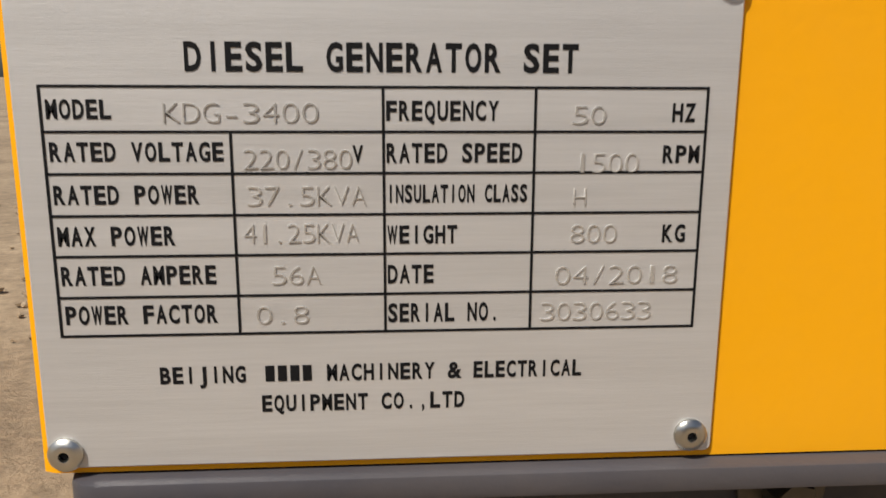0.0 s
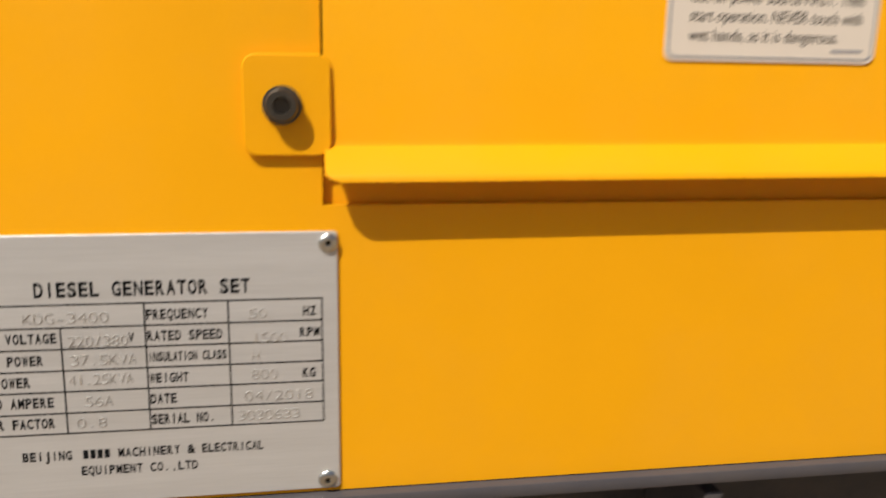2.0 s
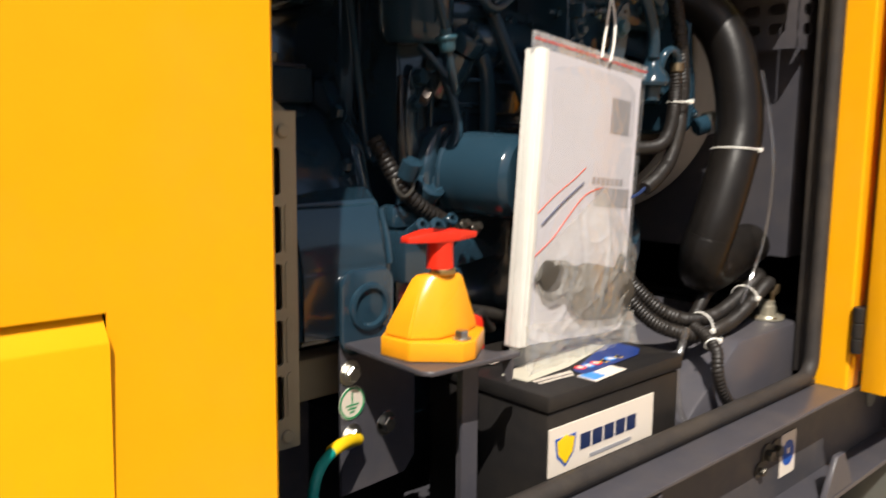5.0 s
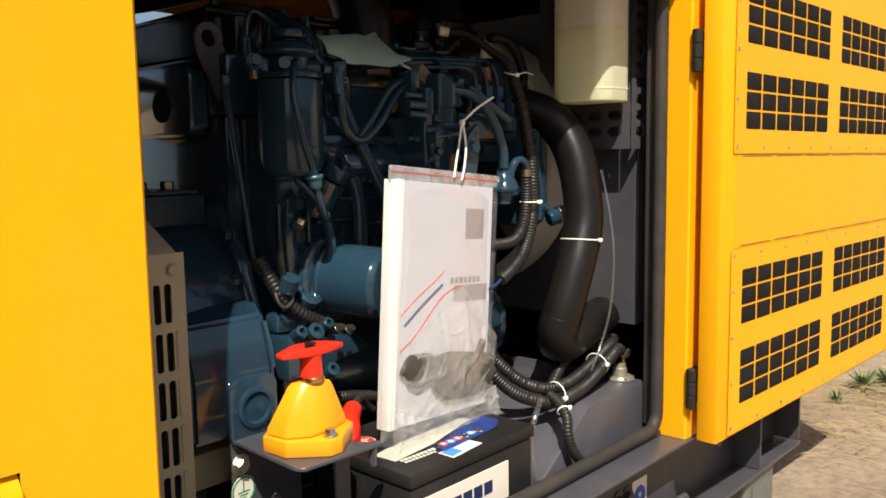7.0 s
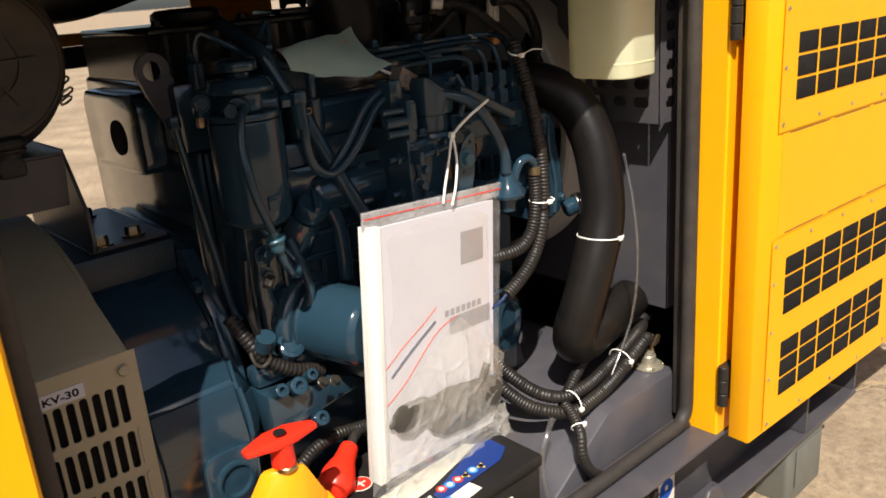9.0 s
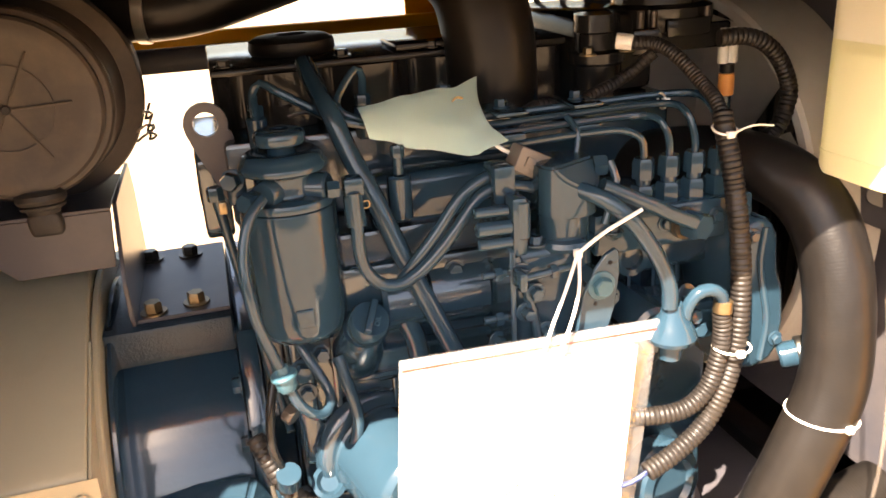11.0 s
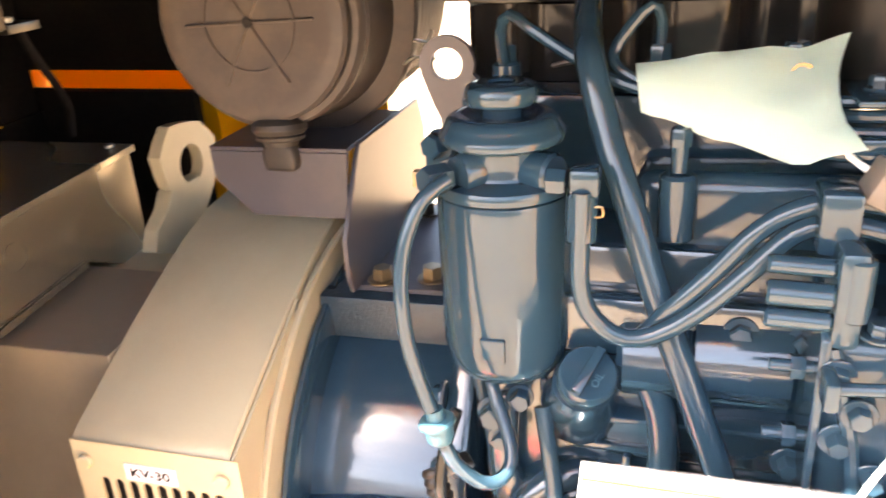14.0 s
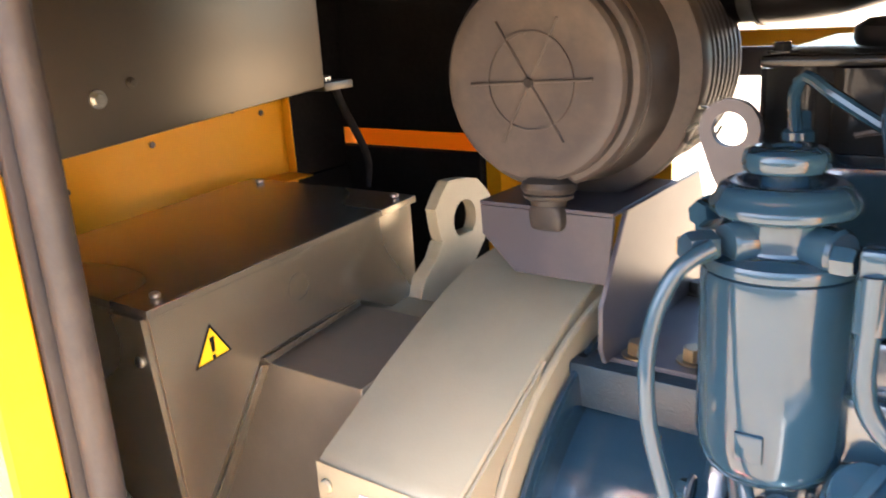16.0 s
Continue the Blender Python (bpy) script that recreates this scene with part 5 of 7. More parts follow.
    for x in (0.820, 0.914, 0.99, 1.07):
        part("injector", rod((x, 0.322, 0.868), (x, 0.322, 0.898), 0.0095, 18, 0.002), M_blue, e)
        part("injector_nut", hexbolt((x, 0.322, 0.898), (0, 0, 1), 0.007, 0.010), M_blue, e)
    part("wire", tube([(0.848, 0.33, 0.893), (0.862, 0.328, 0.896), (0.874, 0.322, 0.892), (0.884, 0.318, 0.882)], 0.0016, 8), M_darksteel, e)
    # stop solenoid and governor
    gov = part("governor_case", box(1.003, 1.078, 0.190, 0.262, 0.690, 0.790, 0.010, 3), M_blue, e)
    sol = part("stop_solenoid", revolve((1.058, 0.212, 0.782), (0, 0, 1), [(0, 0), (0, 0.030), (0.004, 0.032), (0.008, 0.030), (0.009, 0.0225), (0.028, 0.0235), (0.0285, 0.0225), (0.030, 0.0225), (0.034, 0)], 40), M_blue, e)
    cap = prism(rrect(1.0315, 1.0835, 0.182, 0.238, 0.020, 6), "z", 0.8120, 0.8560)
    bmesh.ops.bisect_plane(cap, geom=cap.verts[:] + cap.edges[:] + cap.faces[:], plane_co=(1.060, 0.190, 0.848), plane_no=(0.35, -0.75, 0.62), clear_outer=True)
    bmesh.ops.holes_fill(cap, edges=cap.edges[:])
    bmesh.ops.bevel(cap, geom=[d for d in cap.edges if len(d.link_faces) == 2 and d.calc_face_angle(0) > 0.35], offset=0.0022, segments=2, affect="EDGES", clamp_overlap=True)
    part("solenoid_cap", cap, M_blue, sol)
    part("solenoid_plug", hexbolt((1.0815, 0.205, 0.848), (1, -0.2, 0), 0.0095, 0.012), M_blue, sol)
    part("solenoid_strap", tube([(1.094, 0.198, 0.852), (1.096, 0.190, 0.838), (1.088, 0.184, 0.820), (1.082, 0.182, 0.804)], 0.0036, 10), M_blue, sol)
    part("solenoid_lug", box(1.0840, 1.0930, 0.212, 0.230, 0.826, 0.842, 0.003), M_blue, sol)
    for p in ((1.024, 0.190, 0.792), (1.094, 0.190, 0.792)):
        part("flange_bolt", hexbolt(p, (0, 0, 1), 0.0055, 0.006, 0.009), M_blue, gov)
    part("adjuster_rod", rod((1.006, 0.176, 0.770), (1.056, 0.174, 0.7755), 0.0034, 12, 0.0005), M_blue, gov)
    part("adjuster_nut", hexbolt((1.030, 0.1755, 0.7725), (1, 0, 0.1), 0.0062, 0.006), M_blue, gov)
    part("adjuster_block", box(1.000, 1.007, 0.166, 0.19, 0.762, 0.778, 0.002), M_blue, gov)
    lev = [(1.062, 0.700), (1.074, 0.700), (1.084, 0.735), (1.088, 0.764), (1.087, 0.785), (1.083, 0.788), (1.075, 0.783), (1.066, 0.772), (1.056, 0.752), (1.050, 0.720), (1.046, 0.700)]
    lever = part("speed_lever", prism(lev, "y", 0.1655, 0.1695, 0.0008, 1), M_blue, e)
    part("lever_nut", hexbolt((1.071, 0.1655, 0.757), (0, -1, 0), 0.0085, 0.007, 0.0125), M_bluelight, lever)
    part("lever_hole", rod((1.079, 0.1656, 0.776), (1.079, 0.1650, 0.776), 0.002, 10), M_ink, lever)
    part("lever_hole", rod((1.066, 0.1656, 0.741), (1.066, 0.1650, 0.741), 0.0018, 10), M_ink, lever)
    part("lever_shaft", rod((1.071, 0.170, 0.757), (1.071, 0.20, 0.757), 0.010, 16), M_blue, lever)
    for z, y in ((0.8255, 0.194), (0.8130, 0.189), (0.8005, 0.187)):
        part("pipe_stub", rod((0.972, y, z), (1.002, y, z - 0.001), 0.0064 if 0.81 < z < 0.82 else 0.0048, 18, 0.0012), M_blue, e)
    part("stub_block", box(1.002, 1.016, 0.185, 0.24, 0.785, 0.836, 0.004), M_blue, e)
    part("upright_stub", rod((1.012, 0.190, 0.800), (1.012, 0.190, 0.832), 0.0068, 16, 0.0012), M_blue, e)
    for p in ((1.02, 0.184, 0.752), (1.008, 0.186, 0.772), (1.09, 0.186, 0.735), (1.03, 0.184, 0.715)):
        part("small_bolt", hexbolt(p, (0, -1, 0), 0.006, 0.006, 0.009), M_blue, e)
    # hoses and pipes
    part("breather_pipe", tube([(0.869, 0.345, 0.935), (0.871, 0.318, 0.924), (0.874, 0.298, 0.914), (0.878, 0.278, 0.903), (0.889, 0.264, 0.868), (0.903, 0.250, 0.833), (0.920, 0.238, 0.785), (0.940, 0.226, 0.735), (0.962, 0.215, 0.680), (0.984, 0.206, 0.615), (0.99, 0.21, 0.58)], 0.0088, 18), M_blue, e)
    part("elbow_pipe", tube([(0.890, 0.266, 0.724), (0.906, 0.250, 0.730), (0.919, 0.243, 0.722), (0.927, 0.241, 0.702), (0.930, 0.240, 0.675), (0.930, 0.240, 0.630)], 0.0098, 18), M_blue, e)
    part("fuel_hose", tube([(0.881, 0.215, 0.850), (0.881, 0.213, 0.825), (0.881, 0.212, 0.800), (0.886, 0.212, 0.782), (0.899, 0.213, 0.769), (0.914, 0.214, 0.767), (0.932, 0.215, 0.776), (0.950, 0.215, 0.792), (0.968, 0.216, 0.812), (0.986, 0.217, 0.832), (1.004, 0.217, 0.838), (1.025, 0.217, 0.835), (1.045, 0.217, 0.828)], 0.0054, 14), M_blue, e)
    part("fuel_hose", tube([(0.915, 0.228, 0.762), (0.930, 0.222, 0.783), (0.950, 0.222, 0.806), (0.968, 0.222, 0.829), (0.985, 0.222, 0.842), (1.006, 0.222, 0.848), (1.03, 0.222, 0.846)], 0.0054, 14), M_blue, e)
    part("hose_clip", box(0.994, 1.013, 0.203, 0.232, 0.826, 0.858, 0.003), M_blue, e, "square blue hose clip")
    part("feed_hose", tube([(1.058, 0.192, 0.836), (1.076, 0.172, 0.829), (1.092, 0.162, 0.815), (1.108, 0.159, 0.794), (1.122, 0.158, 0.770), (1.131, 0.159, 0.748), (1.134, 0.161, 0.728)], 0.0072, 16), M_blue, e)
    part("return_pipe", tube([(1.078, 0.180, 0.838), (1.096, 0.178, 0.829), (1.120, 0.176, 0.817), (1.140, 0.175, 0.806), (1.162, 0.174, 0.795)], 0.0068, 16), M_blue, e)
    banjo = part("banjo_bolt", hexbolt((1.166, 0.188, 0.790), (0.25, -1, 0), 0.0132, 0.018), M_blue, e)
    part("copper_washer", rod((1.163, 0.1945, 0.789), (1.1645, 0.1885, 0.789), 0.0140, 24), M_bolt, banjo)
    # feed pump
    fp = part("feed_pump", revolve((1.139, 0.165, 0.676), (0, 0, 1), [(0, 0), (0, 0.010), (0.016, 0.0115), (0.018, 0.021), (0.022, 0.0225), (0.026, 0.021), (0.034, 0.017), (0.042, 0.0105), (0.052, 0.0085), (0.052, 0)], 32), M_blue, e)
    part("pump_spout", tube([(1.150, 0.163, 0.706), (1.151, 0.161, 0.722), (1.158, 0.159, 0.735), (1.170, 0.158, 0.738), (1.181, 0.158, 0.732), (1.186, 0.160, 0.722)], 0.0058, 12), M_blue, fp)
    part("pump_body", rod((1.139, 0.185, 0.690), (1.139, 0.262, 0.690), 0.024, 24, 0.004), M_blue, fp)
    part("pump_arm", box(1.135, 1.20, 0.186, 0.24, 0.672, 0.712, 0.006), M_blue, fp)
    part("band_clamp", rod((1.186, 0.160, 0.712), (1.187, 0.161, 0.724), 0.0085, 18, 0.001), M_zinc, fp)
    for p in ((1.163, 0.182, 0.724), (1.165, 0.180, 0.705), (1.172, 0.182, 0.690)):
        part("pump_bolt", hexbolt(p, (0.2, -1, 0.2), 0.0075, 0.010, 0.011), M_blue, fp)
    # timing end
    shape = [(1.218, 0.640), (1.214, 0.690), (1.216, 0.735), (1.213, 0.765), (1.219, 0.782), (1.232, 0.787), (1.246, 0.783), (1.253, 0.768), (1.256, 0.735), (1.264, 0.715), (1.268, 0.680), (1.266, 0.655), (1.256, 0.640), (1.236, 0.634)]
    tim = part("timing_cover", prism(shape, "y", 0.178, 0.60, 0.007, 3), M_blue, e)
    part("cover_rib", tube([(1.237, 0.1775, 0.778), (1.234, 0.1765, 0.745), (1.240, 0.1765, 0.715), (1.246, 0.1765, 0.685), (1.243, 0.1775, 0.645)], 0.0035, 10), M_blue, tim)
    for p in ((1.224, 0.178, 0.772), (1.224, 0.178, 0.650), (1.258, 0.178, 0.664)):
        part("cover_screw", hexbolt(p, (0, -1, 0), 0.0050, 0.004, 0.0075), M_blue, tim)
    part("timing_lip", box(1.2075, 1.2130, 0.176, 0.30, 0.640, 0.790, 0.002), M_blue, e)
    part("water_stub", rod((1.262, 0.175, 0.645), (1.292, 0.160, 0.655), 0.0125, 20, 0.002), M_blue, e)
    part("stub_clamp", rod((1.276, 0.168, 0.650), (1.286, 0.163, 0.653), 0.0150, 20, 0.001), M_steel, e)
    part("drain_plug", revolve((1.17, 0.24, 0.49), (0.3, -1, 0.1), [(0, 0), (0, 0.045), (0.02, 0.047), (0.03, 0.040), (0.032, 0.030), (0.026, 0.026), (0.026, 0)], 32), M_blue, e)
    part("pulley", revolve((1.262, 0.44, 0.62), (1, 0, 0), [(0, 0), (0, 0.07), (0.004, 0.075), (0.010, 0.066), (0.016, 0.075), (0.020, 0.075), (0.020, 0)], 40), M_darksteel, e)
    part("head_front", box(1.130, 1.215, 0.34, 0.54, 0.8785, 0.955, 0.008), M_black, e)
    th = part("thermostat", revolve((1.154, 0.345, 0.878), (0, 0, 1), [(0, 0), (0, 0.024), (0.030, 0.025), (0.033, 0.028), (0.042, 0.028), (0.045, 0.021), (0.060, 0.020), (0.062, 0.0235), (0.078, 0.022), (0.078, 0)], 32), M_black, e, "black thermostat housing")
    part("housing_screw", hexbolt((1.134, 0.322, 0.920), (0, 0, 1), 0.0050, 0.006, 0.008), M_zinc, th)
    part("housing_screw", hexbolt((1.176, 0.324, 0.920), (0, 0, 1), 0.0050, 0.006, 0.008), M_zinc, th)
    dyn = part("charging_dynamo", revolve((1.235, 0.37, 0.930), (0, 0, 1), [(0, 0), (0, 0.050), (0.006, 0.054), (0.026, 0.054), (0.030, 0.046), (0.048, 0.044), (0.050, 0.030), (0.066, 0.028), (0.066, 0)], 40), M_black, e, "dark charging dynamo")
    part("belt_plate", box(1.182, 1.290, 0.322, 0.328, 0.9150, 0.9400, 0.003), M_black, dyn)
    for x in (1.190, 1.204, 1.262):
        part("plate_stud", rod((x, 0.324, 0.9400), (x, 0.324, 0.9560), 0.0035, 10, 0.0006), M_darksteel, dyn)
    part("dynamo_block", box(1.214, 1.262, 0.314, 0.3215, 0.9300, 0.9470, 0.002), M_black, dyn)
    # low connectors and brackets
    for p, r, h in (((0.824, 0.240, 0.690), 0.0085, 0.011), ((0.842, 0.238, 0.705), 0.0065, 0.010)):
        part("plug", hexbolt(p, (0.1, -1, 0.1), r, h, r * 1.3), M_blue, e)
    part("cable_lug", rod((0.806, 0.21, 0.672), (0.812, 0.204, 0.668), 0.0085, 8, 0.001), M_darksteel, e)
    part("ring_hook", tube([(0.796, 0.228, 0.600), (0.803, 0.222, 0.590), (0.803, 0.220, 0.577), (0.794, 0.221, 0.570), (0.786, 0.224, 0.576), (0.785, 0.229, 0.588)], 0.0024, 8), M_bolt, e)
    for x, z, r in ((0.826, 0.538, 0.0105), (0.804, 0.541, 0.008), (0.850, 0.486, 0.009), (0.845, 0.545, 0.007)):
        part("port_boss", revolve((x, 0.206, z), (0, -0.8, 0.5), [(-0.02, 0), (-0.02, r), (0.002, r), (0.003, r * 0.8), (0.003, r * 0.5), (-0.004, r * 0.45), (-0.004, 0)], 20), M_blue, e)
    for x, z in ((0.846, 0.540), (0.862, 0.536)):
        part("ledge_bolt", hexbolt((x, 0.188, z), (0.2, -0.8, 0.5), 0.005, 0.006, 0.007), M_bolt, e)
    part("boss", revolve((0.835, 0.235, 0.572), (0, -0.7, 0.7), [(0, 0), (0, 0.016), (0.012, 0.016), (0.014, 0.012), (0.008, 0.008), (0.008, 0)], 20), M_blue, e)
    part("boss", revolve((0.80, 0.225, 0.59), (0, -0.5, 0.9), [(0, 0), (0, 0.011), (0.018, 0.011), (0.018, 0)], 16), M_blue, e)
    rail = part("oil_gallery", prism([(0.818, 0.585), (0.816, 0.650), (0.820, 0.690), (0.830, 0.700), (0.838, 0.690), (0.836, 0.640), (0.846, 0.610), (0.846, 0.588)], "y", 0.247, 0.2615, 0.006, 3), M_bluecast, e)
    for x, z in ((0.827, 0.664), (0.834, 0.602)):
        part("gallery_bolt", hexbolt((x, 0.247, z), (0, -1, 0), 0.0062, 0.006, 0.0095), M_blue, rail)
    for x0, x1, z0, z1 in ((0.852, 0.858, 0.640, 0.712), (0.868, 0.934, 0.662, 0.668), (0.905, 0.911, 0.600, 0.660), (0.940, 1.045, 0.640, 0.646), (0.960, 0.966, 0.575, 0.640), (1.010, 1.016, 0.575, 0.640)):
        part("block_rib", box(x0, x1, 0.2485, 0.2622, z0, z1, 0.002, 2), M_bluecast, block)
    for x, z in ((0.872, 0.690), (0.918, 0.684), (0.950, 0.600), (0.990, 0.612), (1.036, 0.600)):
        part("core_plug", revolve((x, 0.2622, z), (0, -1, 0), [(0, 0.0125), (0.004, 0.0125), (0.005, 0.0105), (0.0015, 0.0095), (0.0005, 0)], 24), M_bluecast, block)
    part("drain_pipe", tube([(0.856, 0.236, 0.700), (0.862, 0.226, 0.672), (0.866, 0.220, 0.640), (0.858, 0.222, 0.612), (0.848, 0.232, 0.596)], 0.0056, 12), M_blue, e)
    part("oil_pipe", tube([(0.800, 0.236, 0.69), (0.792, 0.226, 0.66), (0.790, 0.222, 0.63), (0.796, 0.226, 0.605)], 0.0042, 12), M_black, e)
    part("mount_arm", prism([(0.79, 0.535), (0.90, 0.520), (0.93, 0.50), (0.79, 0.48)], "y", 0.215, 0.26, 0.004), M_bluecast, e)


engine()


def fuel_filter():
    f = bay_thing("fuel_filter", "dark blue fuel filter with hand primer knob and hoses", "fuel filter", (0.832, 0.249, 0.71))
    c = (0.8320, 0.2500, 0.0)
    ax = lambda z: (c[0], c[1], z)
    part("bowl", revolve(ax(0.7240), (0, 0, 1), [(0, 0), (0, 0.029), (0.002, 0.033), (0.009, 0.037), (0.012, 0.0375), (0.021, 0.0393), (0.1115, 0.0393), (0.1145, 0.0385), (0.1160, 0.0350), (0.1160, 0)], 56), M_blue, f)
    part("bowl_lug", box(c[0] - 0.008, c[0] + 0.007, 0.2090, 0.2130, 0.7440, 0.7600, 0.0015), M_blue, f)
    head = part("head", revolve(ax(0.8400), (0, 0, 1), [(0, 0), (0, 0.0388), (0.0008, 0.0404), (0.0045, 0.0408), (0.0070, 0.0396), (0.0085, 0.0330), (0.0095, 0.0255), (0.0120, 0.0245), (0.0245, 0.0250), (0.0262, 0.0290), (0.0275, 0.0335), (0.0295, 0.0358), (0.0320, 0.0362), (0.0345, 0.0352), (0.0362, 0.0334), (0.0385, 0.0326), (0.0415, 0.0308), (0.0432, 0.0272), (0.0436, 0.0230), (0.0418, 0.0190), (0.0415, 0)], 64), M_blue, f)
    # side bosses: a short round one to each hose, cast on
    part("head_boss", revolve((0.822, 0.236, 0.8545), (-0.62, -0.78, 0), [(0, 0), (0, 0.0120), (0.014, 0.0115), (0.016, 0.0100), (0.016, 0)], 28), M_blue, head)
    part("head_boss", revolve((0.844, 0.243, 0.8530), (0.88, -0.47, 0), [(0, 0), (0, 0.0125), (0.0215, 0.0122), (0.0235, 0.0105), (0.0235, 0)], 28), M_blue, head)
    part("head_lug", box(0.786, 0.802, 0.262, 0.276, 0.838, 0.866, 0.004, 3), M_blue, head)
    part("bleed_screw", hexbolt((0.792, 0.262, 0.8600), (-0.35, -0.9, 0.1), 0.0078, 0.010, 0.0098), M_blue, head)
    k = part("primer_knob", revolve(ax(0.8795), (0, 0, 1), [(0, 0), (0, 0.0120), (0.0075, 0.0120), (0.0082, 0.0170), (0.0095, 0.0198), (0.0120, 0.0208), (0.0165, 0.0206), (0.0190, 0.0195), (0.0207, 0.0165), (0.0212, 0.0120), (0.0208, 0.0080), (0.0195, 0.0068), (0.0190, 0.0030), (0.0190, 0)], 48), M_blue, f)
    # left hose with its joint
    part("left_union", hexbolt((0.806, 0.222, 0.853), (-0.6, -0.8, 0.1), 0.0085, 0.016), M_blue, f)
    part("left_hose", tube([(0.811, 0.208, 0.857), (0.800, 0.197, 0.8494), (0.7925, 0.190, 0.833), (0.7892, 0.185, 0.815), (0.7895, 0.180, 0.797), (0.792, 0.177, 0.774), (0.798, 0.175, 0.7515), (0.804, 0.174, 0.733)], 0.0043, 16), M_blue, f)
    j = part("hose_joint", revolve((0.8085, 0.175, 0.711), (-0.16, 0.02, 1), [(0, 0), (0, 0.0060), (0.003, 0.0080), (0.011, 0.0086), (0.012, 0.0106), (0.0140, 0.0110), (0.0155, 0.0100), (0.016, 0.0056), (0.022, 0.0052), (0.022, 0)], 12), M_bluelight, f, "pale blue inline hose joint")
    part("lower_hose", tube([(0.8085, 0.175, 0.714), (0.812, 0.176, 0.704), (0.8165, 0.178, 0.693), (0.828, 0.185, 0.6775), (0.8377, 0.193, 0.6745), (0.8428, 0.202, 0.682), (0.839, 0.212, 0.693), (0.8305, 0.222, 0.709), (0.823, 0.234, 0.722)], 0.0044, 14), M_blue, f)
    part("tall_pipe", tube([(0.776, 0.3015, 0.838), (0.7855, 0.3015, 0.768), (0.7963, 0.3014, 0.690), (0.8065, 0.3012, 0.617), (0.810, 0.290, 0.600)], 0.0044, 12), M_blue, f)
    part("tall_nut", hexbolt((0.776, 0.3015, 0.834), (0, 0, 1), 0.0075, 0.012), M_blue, f)
    # right elbow
    el = part("right_elbow", box(0.874, 0.890, 0.214, 0.230, 0.846, 0.862, 0.003), M_blue, f)
    part("elbow_nut", hexbolt((0.862, 0.224, 0.853), (0.9, -0.1, 0), 0.0075, 0.010), M_blue, el)
    part("elbow_barrel", rod((0.881, 0.219, 0.848), (0.881, 0.216, 0.822), 0.0082, 16, 0.001), M_blue, el)
    part("elbow_clip", tube([(0.888, 0.214, 0.8425), (0.8920, 0.2125, 0.8430), (0.8920, 0.2125, 0.8380), (0.888, 0.214, 0.8370)], 0.0006, 8), M_zinc, el)
    part("side_clip", box(0.778, 0.784, 0.245, 0.252, 0.838, 0.848, 0.001), M_zinc, f)


fuel_filter()


def oil_filter():
    o = bay_thing("oil_filter", "blue spin-on oil filter canister on the engine side", "oil filter", (0.87, 0.2, 0.56))
    w = Vector((0.32, -0.95, -0.05))
    part("canister", revolve((0.884, 0.246, 0.592), w, [(0, 0), (0, 0.042), (0.003, 0.0465), (0.006, 0.0475), (0.008, 0.0460), (0.074, 0.0455), (0.078, 0.0445), (0.0835, 0.040), (0.085, 0.030), (0.085, 0)], 56), M_blue, o)
    part("adapter", revolve((0.8835, 0.2465, 0.592), -w, [(0.0, 0.0), (0.0, 0.050), (0.003, 0.0545), (0.006, 0.056), (0.014, 0.056), (0.017, 0.053), (0.06, 0.051), (0.06, 0)], 48), M_bluecast, o)


oil_filter()


def paper_tag():
    t = bay_thing("paper_tag", "pale greenish torn paper tag lying over fuel pipes", "paper", (0.96, 0.27, 0.87))
    A, B, C, D, E2, F = [Vector(p) for p in ((0.902, 0.285, 0.903), (0.907, 0.268, 0.881), (0.988, 0.226, 0.864), (1.013, 0.220, 0.874), (0.998, 0.266, 0.894), (1.011, 0.288, 0.917))]
    bm = bmesh.new()
    n = 16
    top, bot = [A, Vector((0.945, 0.286, 0.908)), Vector((0.985, 0.287, 0.911)), F], [B, Vector((0.940, 0.262, 0.868)), C, D]
    mid_r = E2
    def curve(P, s):
        k = s * (len(P) - 1)
        i = min(int(k), len(P) - 2)
        return P[i].lerp(P[i + 1], k - i)
    g = []
    for i in range(n + 1):
        s = i / n
        a, b = curve(top, s), curve(bot, s)
        row = []
        for jx in range(9):
            q = jx / 8
            p = a.lerp(b, q)
            p = p + (mid_r - (F + D) / 2) * (max(0, s - 0.8) / 0.2) * (4 * q * (1 - q)) * 0.6
            p.y += 0.004 * noise.noise(p * 40) - 0.006 * math.sin(q * math.pi)
            p.z += 0.003 * noise.noise(p * 55 + Vector((5, 1, 2)))
            row.append(bm.verts.new(p))
        g.append(row)
    for i in range(n):
        for jx in range(8):
            bm.faces.new((g[i][jx], g[i + 1][jx], g[i + 1][jx + 1], g[i][jx + 1]))
    bmesh.ops.solidify(bm, geom=bm.faces[:], thickness=0.0004)
    part("sheet", bm, M_tag, t)
    part("stain", ring_plate(arc(0.988, 0.899, 0.0065, 0, 330, 11), arc(0.9875, 0.899, 0.0045, 0, 330, 11), "y", 0.2722, 0.2726), M_straw, t)


paper_tag()


